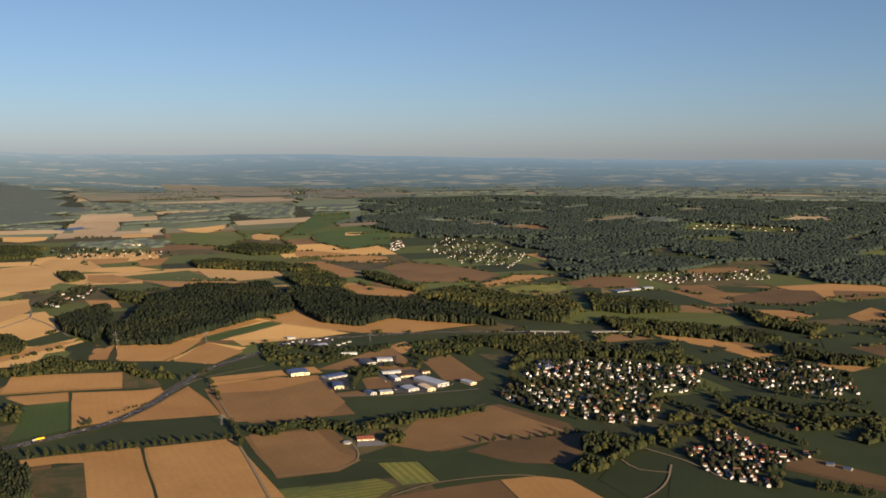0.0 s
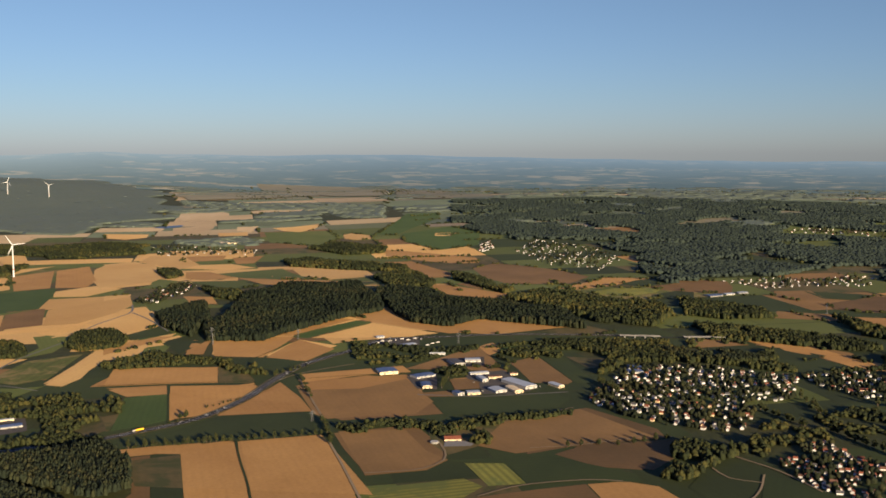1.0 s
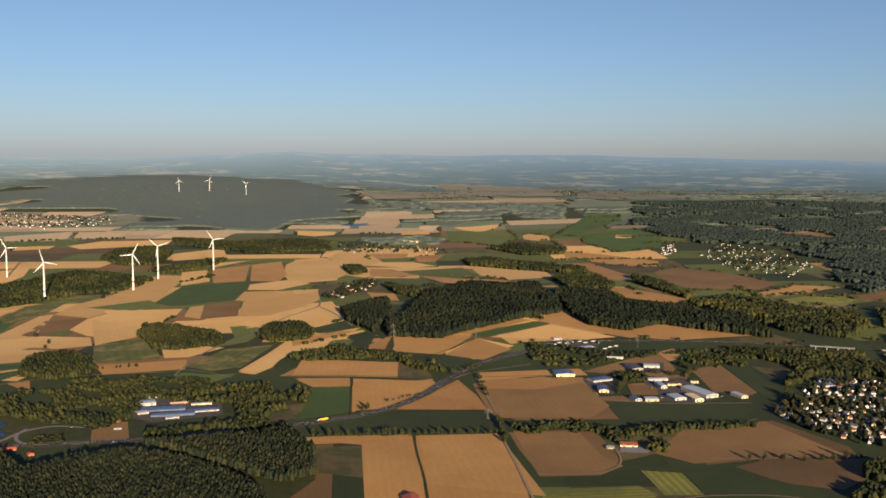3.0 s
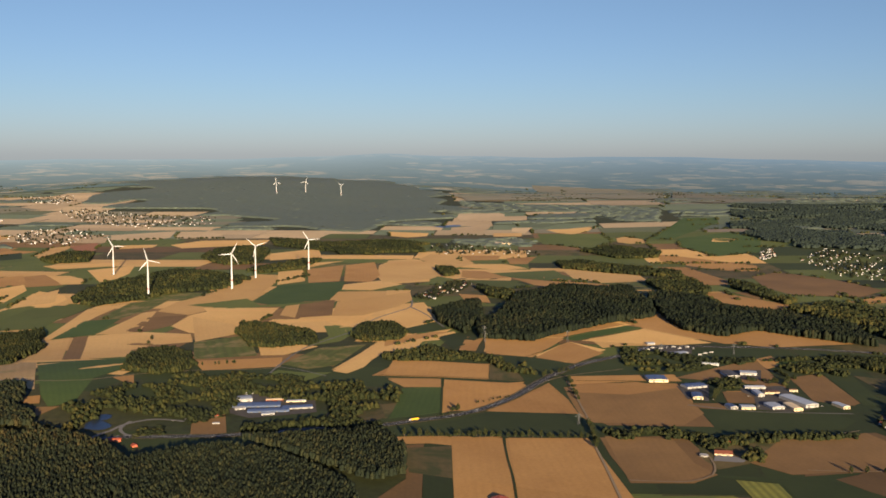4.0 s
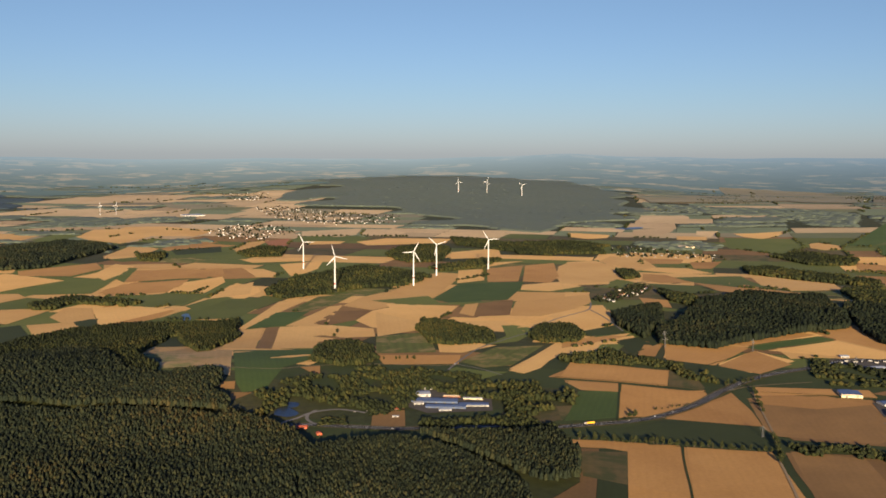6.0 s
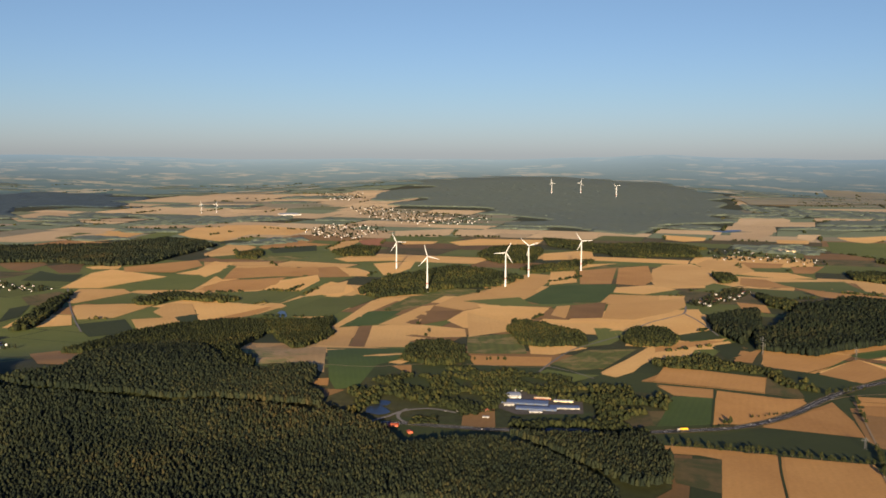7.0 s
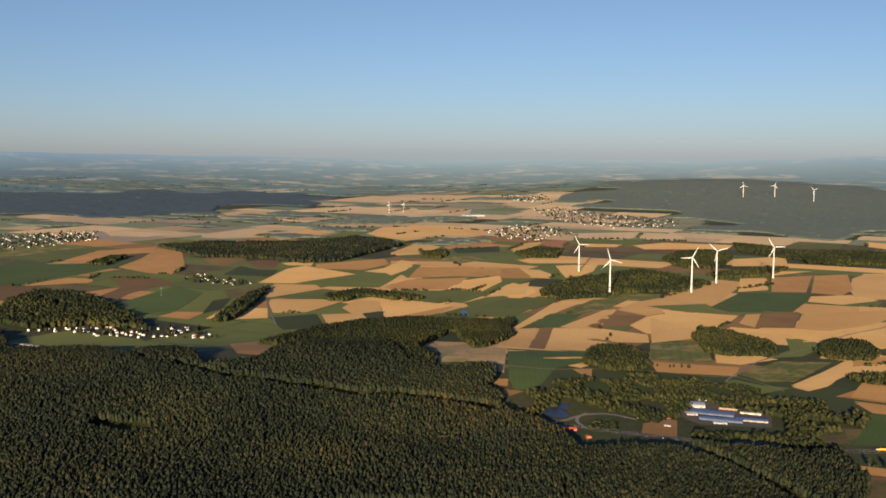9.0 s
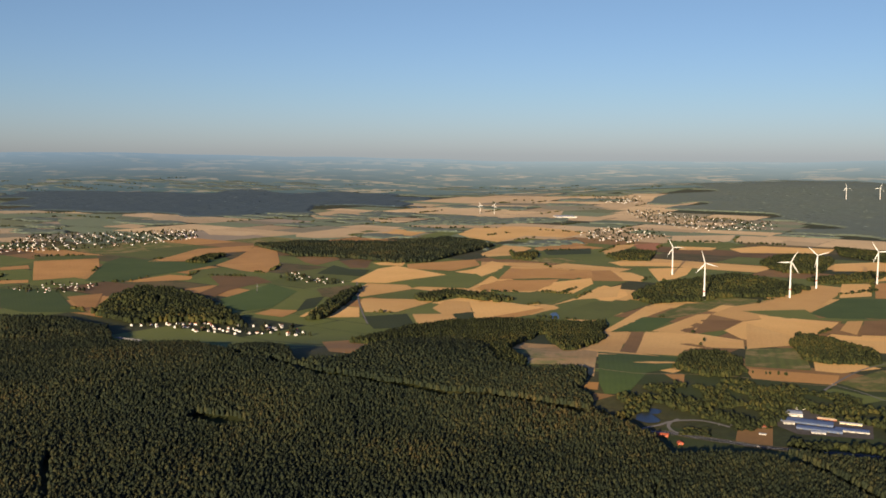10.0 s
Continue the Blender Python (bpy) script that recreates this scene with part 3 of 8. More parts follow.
field("D", (-107.9, 487.8), (-83.2, 492.9), (-46.9, 510.4), (-34.4, 499.7), (-38.5, 481.3), (-61.7, 465.3), (-91.6, 452.9))
field("O", (-136.4, 414.3), (-102.9, 435.1), (-80.9, 400.9), (-78.9, 387.8), (-86.0, 374.2), (-106.5, 363.5), (-124.3, 391.8))
field("B", (-55.3, 458.8), (-24.8, 482.2), (9.7, 450.6), (13.1, 437.3), (-28.0, 415.5), (-45.6, 401.0))
field("M", (-77.7, 438.0), (-55.6, 458.7), (-46.2, 401.7), (-55.7, 404.4), (-59.8, 415.9))
field("B", (-27.7, 412.1), (14.2, 435.0), (9.2, 404.8), (2.6, 389.8), (-14.9, 390.0), (-34.1, 403.2))
field("Y", (-69.5, 383.7), (-53.7, 387.0), (-41.6, 364.0), (-55.6, 358.5))
field("Y", (-101.7, 345.7), (-66.7, 365.1), (-57.6, 357.7), (-64.9, 338.6), (-93.7, 329.8))
field("D", (-77.8, 385.8), (-36.2, 400.9), (0.5, 384.3), (2.6, 374.9), (-18.2, 371.0), (-41.0, 362.8), (-52.1, 387.5), (-74.0, 384.7))
field("B", (-58.3, 345.4), (-36.3, 358.7), (-18.8, 368.2), (-8.2, 341.7), (-53.9, 331.6))
field("T", (-18.1, 368.2), (-4.1, 374.4), (9.1, 371.0), (22.7, 349.1), (20.5, 339.2), (-7.3, 340.8))
field("O", (-77.3, 578.5), (-62.6, 599.6), (-35.7, 537.3), (-38.2, 529.9), (-58.1, 530.1), (-70.1, 562.0))
field("D", (-62.1, 601.5), (-45.5, 601.9), (-21.9, 534.8), (-33.9, 533.8))
field("M", (-44.5, 602.0), (-18.4, 602.2), (-14.3, 579.9), (-28.5, 572.3))
field("T", (-127.4, 559.4), (-115.5, 595.8), (-96.4, 634.6), (-85.9, 614.4), (-97.8, 576.8), (-120.6, 552.3))
field("T", (-103.2, 529.9), (-91.0, 537.9), (-87.0, 514.5), (-98.3, 508.2))
field("G", (-90.4, 613.0), (-84.3, 629.3), (-63.2, 604.4), (-70.6, 593.5))
field("L", (-253.9, 628.4), (-224.9, 700.4), (-200.1, 697.4), (-237.8, 630.3))
field("E", (-237.8, 630.3), (-215.5, 670.7), (-196.3, 685.4), (-192.6, 674.1), (-218.6, 632.5))
field("L", (-217.2, 630.9), (-190.9, 672.4), (-145.7, 655.6), (-156.9, 635.3), (-187.9, 620.3), (-199.1, 606.5))
field("L", (-285.0, 614.4), (-234.1, 626.9), (-229.5, 567.1), (-264.7, 560.3))
field("L", (-229.8, 564.2), (-227.2, 615.4), (-195.0, 602.2), (-200.9, 578.3), (-205.2, 554.9))
field("T", (-147.7, 664.8), (-117.8, 731.4), (-52.2, 733.9), (-42.0, 708.0), (-108.1, 670.6), (-130.0, 657.6))
field("L", (-204.0, 716.0), (-198.4, 740.1), (-175.6, 712.1), (-147.9, 684.8), (-148.5, 662.9), (-171.9, 663.2), (-193.1, 680.1))
field("O", (30.8, 663.8), (58.8, 678.9), (72.9, 664.5), (37.5, 647.1))
field("O", (82.9, 685.6), (108.1, 672.0), (134.2, 651.5), (136.0, 633.7), (107.8, 647.1), (76.7, 664.9))
field("D", (90.5, 655.0), (101.9, 656.2), (103.1, 621.9), (85.2, 615.0))
field("B", (103.5, 652.3), (134.8, 628.4), (143.9, 614.1), (130.2, 606.0), (114.8, 624.9))
field("B", (164.8, 616.0), (181.8, 604.4), (189.7, 582.2), (174.4, 579.2), (162.2, 593.1))
field("D", (28.4, 397.6), (48.8, 385.2), (45.0, 362.0), (33.3, 348.9), (20.1, 372.2))
field("D", (51.1, 394.6), (63.3, 385.4), (77.8, 370.3), (86.7, 354.4), (44.0, 350.1))
field("B", (96.6, 406.6), (104.4, 410.5), (115.6, 401.3), (129.3, 376.8), (126.8, 369.1), (110.1, 381.3), (95.5, 392.0))
field("L", (-389.8, 594.5), (-407.8, 661.1), (-399.1, 706.4), (-356.0, 655.7), (-363.2, 619.9))
field("L", (-322.7, 469.7), (-332.4, 514.4), (-347.0, 571.0), (-318.1, 618.3), (-313.7, 586.8), (-329.7, 549.7), (-319.3, 519.6), (-311.6, 482.6))
field("E", (-349.2, 574.5), (-350.4, 592.6), (-330.4, 650.0), (-325.6, 616.3))
field("L", (-412.6, 605.1), (-412.4, 645.3), (-361.1, 620.6), (-369.2, 577.8), (-386.2, 582.7))
field("M", (-272.8, 395.8), (-249.4, 425.0), (-239.6, 396.1), (-256.7, 392.9))

field("T", (-287.9, 472.2), (-304.0, 510.8), (-281.9, 520.2), (-246.5, 528.4), (-229.9, 493.4), (-254.1, 485.8))
field("M", (-245.9, 528.5), (-224.7, 521.2), (-210.1, 498.0), (-229.6, 493.4))
field("T", (-281.1, 466.1), (-252.7, 480.0), (-245.1, 464.7), (-263.8, 454.8))
field("G", (-262.7, 452.8), (-244.0, 462.6), (-222.2, 420.3), (-238.3, 395.7))
field("T", (-252.3, 481.2), (-207.5, 493.4), (-201.0, 484.4), (-201.0, 461.7), (-210.5, 428.1), (-221.7, 420.4))
field("T", (-201.9, 430.9), (-196.7, 476.7), (-190.5, 492.7), (-158.7, 448.2))
field("D", (-212.4, 399.2), (-201.6, 427.1), (-158.1, 446.3), (-144.4, 411.3), (-166.9, 403.0), (-188.2, 387.0))
field("T", (-217.9, 367.3), (-213.7, 372.9), (-175.6, 393.1), (-145.0, 335.3), (-170.0, 332.7), (-190.7, 371.5))
field("M", (-208.4, 358.3), (-190.8, 370.8), (-170.4, 332.7), (-189.7, 330.7))
field("T", (-173.5, 394.1), (-141.0, 410.7), (-96.8, 340.2), (-143.9, 335.4))
field("O", (-135.3, 417.4), (-106.3, 427.5), (-88.9, 397.0), (-77.1, 386.7), (-83.4, 371.7), (-105.8, 360.6))
field("T", (-189.1, 510.5), (-155.4, 545.6), (-148.1, 533.7), (-184.8, 503.3))
field("T", (-184.7, 495.8), (-153.7, 527.6), (-130.0, 524.8), (-148.4, 498.4), (-180.9, 488.9))
field("O", (-180.1, 486.6), (-148.1, 497.2), (-129.0, 523.5), (-103.3, 478.5), (-107.0, 453.5), (-146.9, 436.6), (-156.0, 443.5))
field("T", (-282.6, 598.8), (-242.8, 620.5), (-232.1, 623.5), (-230.0, 559.4), (-260.9, 556.0))
field("T", (-228.0, 559.6), (-227.1, 615.3), (-193.6, 592.1), (-200.0, 555.2))
field("G", (-234.5, 621.5), (-207.5, 685.8), (-197.3, 683.2), (-221.9, 619.4))
field("T", (-248.7, 623.4), (-226.4, 691.4), (-209.5, 689.6), (-236.5, 624.8))
field("L", (-219.5, 621.5), (-193.0, 679.8), (-137.8, 656.4), (-157.7, 638.5), (-201.2, 625.5))
field("T", (-222.7, 700.3), (-201.1, 741.7), (-188.4, 736.8), (-114.2, 709.2), (-48.4, 729.4), (-41.1, 708.1), (-98.7, 662.1), (-138.6, 660.1), (-194.0, 683.6))
field("M", (-68.5, 678.6), (-41.4, 712.5), (-15.6, 690.3), (-39.7, 670.5))
field("T", (-340.2, 560.1), (-332.7, 601.1), (-312.6, 608.1), (-303.0, 567.0), (-308.5, 543.2), (-328.0, 539.6))
field("G", (-338.1, 593.7), (-340.6, 642.9), (-320.0, 616.4), (-333.0, 587.3))
field("L", (-416.4, 688.2), (-392.5, 711.2), (-341.9, 642.8), (-346.1, 603.6), (-369.4, 609.3))
field("T", (-303.0, 596.8), (-283.0, 598.8), (-273.4, 567.0), (-287.4, 565.5))
field("O", (-63.0, 447.9), (-28.3, 479.5), (9.5, 436.4), (-24.8, 419.9), (-50.3, 400.9), (-68.8, 408.7))
field("B", (-30.5, 402.9), (-24.7, 418.2), (18.2, 436.4), (19.9, 416.0), (7.2, 390.1))
field("M", (-96.2, 430.4), (-62.8, 447.0), (-68.5, 407.1), (-78.4, 393.4), (-87.7, 405.2))
field("L", (-1249.0, 2287.4), (-1172.5, 2371.5), (-1105.5, 2530.0), (-1064.5, 2754.2), (-1000.1, 2917.7), (-812.3, 2368.7), (-890.7, 2196.2), (-1028.1, 2078.1), (-1095.3, 2186.3))
field("L", (-1402.1, 3382.5), (-1275.9, 3357.6), (-1134.0, 3309.4), (-1005.9, 3291.9), (-851.7, 3197.8), (-632.3, 2373.1), (-755.1, 2328.2), (-826.1, 2409.2), (-1000.1, 2917.7), (-1102.1, 2718.9))
field("L", (-835.4, 3256.1), (-692.3, 3145.1), (-327.5, 2210.8), (-332.3, 2075.5), (-454.7, 2064.1), (-560.1, 2181.9))
field("T", (-928.1, 1850.6), (-883.1, 1843.6), (-770.1, 1721.7), (-750.1, 1676.7), (-792.5, 1578.6), (-822.9, 1618.6))
field("L", (-748.7, 1452.9), (-703.0, 1516.0), (-680.1, 1456.2), (-667.5, 1381.1), (-706.9, 1371.0))
field("L", (-649.3, 1481.4), (-618.1, 1497.0), (-590.2, 1396.6), (-623.6, 1422.4))
field("L", (-640.5, 1389.7), (-598.3, 1405.1), (-577.5, 1356.0), (-618.2, 1340.9))
field("L", (-556.6, 1484.1), (-519.2, 1538.6), (-506.3, 1446.1), (-514.7, 1407.0), (-548.5, 1426.1), (-583.7, 1469.9))
field("E", (-686.1, 1577.6), (-651.8, 1629.7), (-595.9, 1563.4), (-598.7, 1495.8), (-648.8, 1506.8))
field("E", (-570.9, 1403.6), (-472.7, 1426.2), (-420.2, 1316.6), (-421.0, 1222.9), (-506.2, 1263.0))
field("L", (-432.3, 1368.2), (-426.3, 1390.2), (-382.7, 1357.0), (-374.8, 1314.5), (-391.2, 1301.5), (-413.6, 1316.3))
field("G", (-382.5, 1371.5), (-416.5, 1701.4), (-362.9, 1717.0), (-340.6, 1634.4), (-348.2, 1476.1), (-352.5, 1369.4))
field("G", (-345.9, 1383.5), (-292.2, 1487.7), (-234.4, 1408.7), (-210.3, 1263.6), (-251.3, 1203.2), (-318.8, 1286.8))
field("L", (-297.9, 1395.6), (-267.0, 1401.9), (-267.2, 1359.4), (-292.0, 1359.8))
field("L", (-807.3, 1344.3), (-736.7, 1352.1), (-715.5, 1305.0), (-730.9, 1272.1), (-771.5, 1284.2))
field("E", (-736.8, 1225.8), (-682.3, 1229.2), (-580.4, 1123.8), (-605.8, 1096.6), (-636.9, 1058.2))
field("L", (-599.4, 1084.9), (-584.9, 1104.5), (-491.8, 975.3), (-498.9, 954.7), (-532.2, 986.9), (-577.9, 1029.6))
field("L", (-594.0, 986.2), (-573.5, 1019.3), (-527.7, 977.2), (-486.6, 926.3), (-465.2, 889.6), (-498.9, 885.4), (-536.1, 889.0))
field("L", (-510.0, 845.2), (-496.6, 881.2), (-474.5, 868.2), (-453.1, 831.6), (-466.7, 817.9), (-482.0, 798.3))
field("L", (-459.3, 760.2), (-439.1, 770.8), (-418.4, 728.8), (-414.4, 702.0), (-424.7, 702.1))
field("E", (-478.0, 881.0), (-425.4, 853.4), (-418.6, 807.7), (-453.1, 803.3), (-452.6, 831.6))
field("T", (-543.3, 1078.5), (-497.8, 1101.0), (-481.5, 1056.8), (-516.8, 1025.3))
field("E", (-516.8, 1025.3), (-468.1, 1052.7), (-456.8, 1020.9), (-509.1, 1004.8))
field("L", (-504.1, 994.8), (-455.5, 1021.0), (-414.1, 991.8), (-436.3, 963.5), (-486.9, 965.5))
field("T", (-480.0, 1079.6), (-452.9, 1111.3), (-433.6, 1034.2), (-449.3, 1021.6))
field("T", (-469.4, 936.6), (-445.0, 942.4), (-392.6, 891.7), (-416.7, 869.9), (-441.4, 880.0))
field("E", (-432.6, 922.4), (-381.3, 988.1), (-357.4, 949.1), (-307.4, 884.0), (-342.6, 879.8), (-386.8, 891.5))
field("L", (-374.2, 994.2), (-365.9, 1006.0), (-283.2, 980.2), (-259.8, 928.5), (-294.2, 884.1), (-333.3, 915.5))
field("T", (-391.4, 891.7), (-356.5, 915.9), (-306.3, 879.1), (-280.2, 874.9), (-275.9, 844.7), (-314.9, 835.5), (-343.2, 840.0))
field("E", (-427.5, 857.7), (-382.2, 867.8), (-340.0, 832.0), (-357.3, 810.8), (-396.6, 827.7))
field("T", (-385.4, 762.3), (-357.9, 761.6), (-337.8, 728.3), (-361.2, 727.9))
field("T", (-322.7, 1195.2), (-290.8, 1184.8), (-226.9, 1153.2), (-192.0, 1132.0), (-180.4, 1082.5), (-204.3, 1070.7), (-248.1, 1091.5), (-303.4, 1133.5))
field("T", (-289.9, 1072.9), (-260.0, 1085.5), (-193.0, 980.0), (-184.5, 936.6), (-204.4, 923.2), (-236.9, 988.5))
field("O", (-178.5, 1026.6), (-163.3, 1077.4), (-136.2, 1067.1), (-85.2, 1026.0), (-49.8, 974.0), (-65.4, 918.7), (-91.3, 905.8), (-123.0, 899.5), (-151.3, 941.4))
field("E", (-180.6, 916.4), (-158.5, 950.8), (-123.0, 899.5), (-151.6, 876.7))
field("T", (-190.6, 860.5), (-180.4, 874.8), (-114.1, 834.3), (-113.2, 809.7), (-134.4, 805.0), (-176.8, 820.3))
field("O", (-168.4, 881.5), (-155.9, 901.7), (-116.2, 868.9), (-114.3, 854.7), (-142.1, 851.9))
field("E", (-121.3, 887.3), (-59.8, 915.6), (-74.9, 870.4), (-111.3, 858.9))
field("T", (-73.2, 881.8), (-49.7, 929.6), (-34.8, 971.0), (10.5, 975.4), (-6.3, 952.0), (-22.1, 917.5), (-57.3, 877.5))
field("Y", (-41.4, 869.9), (-21.7, 898.5), (20.4, 908.2), (14.7, 879.2), (-5.6, 856.2), (-35.6, 854.2))
field("D", (-19.5, 921.8), (-3.6, 956.6), (28.4, 968.5), (37.7, 948.6), (9.9, 914.3))
field("O", (7.3, 913.9), (42.1, 974.1), (82.7, 965.5), (85.1, 930.6), (80.3, 887.8), (45.8, 890.3), (20.2, 897.4))
field("D", (17.2, 872.8), (35.9, 899.5), (48.0, 894.0), (45.2, 838.9), (19.2, 847.4))
field("O", (119.9, 912.9), (151.9, 920.2), (158.6, 871.0), (132.8, 861.7), (115.9, 882.0))
field("D", (146.1, 916.0), (191.2, 911.2), (205.6, 902.9), (178.6, 873.3), (155.8, 877.0))
field("B", (155.3, 852.0), (203.8, 899.3), (238.0, 897.2), (236.1, 843.6), (212.1, 815.1), (179.8, 811.6), (154.7, 822.8))
field("O", (255.9, 899.7), (301.4, 899.7), (291.3, 869.0), (252.3, 845.6), (249.0, 866.5))
field("D", (250.6, 839.4), (289.2, 862.5), (272.2, 810.7), (237.5, 806.9))
field("O", (108.2, 803.8), (157.7, 795.7), (149.1, 769.1), (101.8, 771.7))
field("E", (190.2, 1530.7), (273.4, 1566.4), (339.3, 1550.3), (396.7, 1509.4), (356.0, 1411.6), (187.3, 1440.2))
field("M", (201.1, 1483.1), (302.6, 1494.6), (358.7, 1454.5), (288.9, 1425.8), (196.9, 1451.8))
field("M", (318.0, 1272.5), (377.5, 1274.1), (343.7, 1153.6), (308.9, 1170.0))
field("D", (244.3, 1311.7), (308.3, 1337.8), (321.5, 1272.5), (256.5, 1228.8))
field("D", (90.4, 1225.5), (127.7, 1249.8), (126.3, 1169.0), (90.3, 1134.0))
field("D", (-9.1, 1315.6), (28.3, 1285.1), (19.6, 1199.9), (-4.9, 1235.1))
field("D", (136.3, 1142.0), (199.3, 1172.8), (194.3, 1070.9), (136.9, 1045.8))
field("O", (35.2, 676.1), (62.8, 679.2), (53.3, 658.4), (35.4, 648.7))
field("T", (70.6, 680.1), (90.8, 686.3), (111.9, 672.3), (123.0, 650.4), (145.4, 620.6), (144.5, 599.3), (128.1, 604.1), (112.7, 633.1), (87.0, 656.2))
field("T", (164.7, 615.7), (183.7, 610.9), (191.0, 589.6), (176.3, 574.9), (161.3, 589.9))
field("D", (87.7, 662.1), (117.3, 638.9), (99.6, 617.9), (82.9, 624.8))
field("T", (144.1, 789.0), (192.4, 788.8), (204.3, 764.7), (179.8, 736.2), (150.6, 754.6))
field("T", (229.4, 767.2), (259.4, 809.3), (265.7, 791.2), (249.8, 742.7), (232.0, 748.1))
field("D", (194.1, 728.5), (242.9, 721.8), (222.4, 659.4), (178.4, 641.0))
field("D", (144.3, 702.1), (187.1, 716.8), (177.7, 651.8), (149.1, 652.9))
field("O", (-135.6, 547.8), (-117.1, 591.5), (-103.8, 620.5), (-84.3, 576.3), (-89.3, 553.0), (-109.1, 550.8))
field("O", (-113.5, 494.8), (-99.7, 502.4), (-94.4, 490.9), (-108.7, 487.1))
field("O", (-104.6, 527.5), (-89.6, 534.6), (-81.2, 511.8), (-97.1, 505.1))
field("O", (-90.0, 557.3), (-77.5, 564.7), (-72.0, 536.5), (-82.6, 535.4))
field("B", (97.3, 409.6), (110.6, 408.0), (132.6, 386.9), (128.9, 375.5), (116.2, 380.6), (96.5, 396.3))
field("L", (-1534.5, 963.8), (-1435.7, 1048.6), (-1341.2, 989.7), (-1224.0, 937.6), (-1251.0, 883.5), (-1221.4, 803.6), (-1286.4, 806.5))
field("E", (-1191.3, 796.5), (-1162.3, 838.2), (-1108.5, 781.9), (-1124.5, 751.3))
field("T", (-1127.3, 786.7), (-1145.2, 872.0), (-1076.6, 884.4), (-1068.8, 831.2), (-1083.7, 772.6))
field("L", (-1032.8, 839.0), (-1102.4, 925.9), (-1102.3, 967.6), (-1051.7, 902.7), (-1008.9, 828.4))
field("R", (-1096.0, 951.5), (-1104.7, 1008.1), (-1068.6, 981.5), (-1013.7, 919.5), (-1037.8, 912.7))
field("L", (-1082.7, 677.4), (-1092.6, 729.8), (-1044.8, 705.1), (-1037.2, 662.9), (-1059.1, 662.5))
field("E", (-1077.5, 768.1), (-1039.1, 853.4), (-985.6, 800.3), (-1012.6, 729.2))
field("L", (-1175.4, 1103.4), (-1131.8, 1202.8), (-1065.3, 1118.9), (-1056.2, 1072.1), (-1120.0, 1051.1))
field("L", (-1121.3, 1197.0), (-1087.9, 1216.0), (-1019.2, 1187.8), (-998.5, 1136.7), (-1029.5, 1119.1), (-1059.1, 1122.6))
field("E", (-1113.9, 1033.7), (-1052.6, 1105.5), (-1005.0, 1092.3), (-1006.7, 1021.6), (-1066.9, 1003.2))
field("L", (-1048.8, 994.9), (-1005.6, 1032.2), (-982.6, 997.0), (-1009.1, 961.3))
field("L", (-985.1, 1034.4), (-986.8, 1102.6), (-898.4, 1151.1), (-862.1, 1091.2), (-919.8, 1022.7), (-935.5, 1004.8))
field("L", (-995.0, 621.9), (-942.7, 682.1), (-908.6, 660.8), (-933.8, 622.6), (-891.7, 568.7), (-885.7, 552.6))
field("E", (-938.0, 613.2), (-933.8, 622.6), (-860.6, 566.8), (-876.2, 559.9))
field("T", (-913.7, 607.6), (-904.4, 657.6), (-867.1, 673.0), (-813.9, 627.8), (-845.0, 594.1), (-855.4, 570.8))
field("T", (-868.7, 677.9), (-857.6, 711.0), (-776.4, 664.7), (-802.5, 625.8))
field("L", (-846.9, 705.9), (-829.1, 718.2), (-784.2, 702.1), (-765.3, 677.4), (-781.6, 666.3))
field("L", (-928.8, 766.4), (-876.2, 839.7), (-850.6, 810.5), (-886.3, 751.4))
field("L", (-850.3, 761.8), (-836.1, 819.3), (-784.3, 759.6), (-765.9, 725.1), (-760.6, 696.1))
field("E", (-852.8, 567.8), (-841.5, 591.6), (-806.0, 618.2), (-806.1, 598.3), (-838.3, 564.1))
field("T", (-819.0, 510.3), (-842.6, 560.9), (-813.8, 597.5), (-792.3, 589.2), (-764.9, 538.2), (-792.1, 493.2))
field("L", (-767.0, 540.9), (-798.4, 599.1), (-794.8, 631.4), (-765.7, 594.7), (-735.9, 546.7))
field("E", (-733.8, 548.2), (-789.7, 630.0), (-772.2, 632.5), (-710.3, 552.4))
field("L", (-712.0, 551.3), (-762.8, 624.7), (-723.9, 619.4), (-698.6, 601.5), (-676.6, 563.3), (-697.3, 549.4))
field("E", (-783.4, 487.7), (-757.1, 531.5), (-716.1, 548.4), (-685.0, 501.7), (-719.4, 477.6), (-755.4, 470.0))
field("L", (-676.4, 489.9), (-707.1, 542.7), (-694.5, 543.5), (-659.9, 484.1))
field("E", (-687.2, 540.8), (-665.7, 562.7), (-678.0, 586.1), (-655.6, 592.5), (-628.3, 542.7), (-638.0, 515.6))
field("T", (-736.6, 458.1), (-699.1, 484.8), (-668.3, 481.8), (-646.8, 447.9), (-638.7, 409.4), (-644.6, 399.8))
field("E", (-643.5, 444.1), (-671.5, 503.7), (-659.3, 522.5), (-626.8, 536.6), (-598.0, 489.3), (-623.1, 460.7))
field("L", (-558.0, 456.1), (-639.9, 571.7), (-625.2, 592.1), (-603.4, 547.9), (-574.1, 495.4), (-553.4, 464.6))
field("G", (-553.0, 459.2), (-595.9, 529.0), (-578.3, 549.8), (-543.1, 491.0))
field("S", (-594.2, 540.1), (-633.6, 614.0), (-615.5, 644.5), (-586.3, 586.2), (-579.9, 548.8))
field("L", (-541.3, 489.3), (-583.1, 577.6), (-579.6, 590.2), (-521.8, 512.8), (-519.6, 502.5))
field("O", (-530.6, 507.4), (-562.0, 563.0), (-540.5, 585.5), (-518.0, 541.8), (-516.7, 510.1))
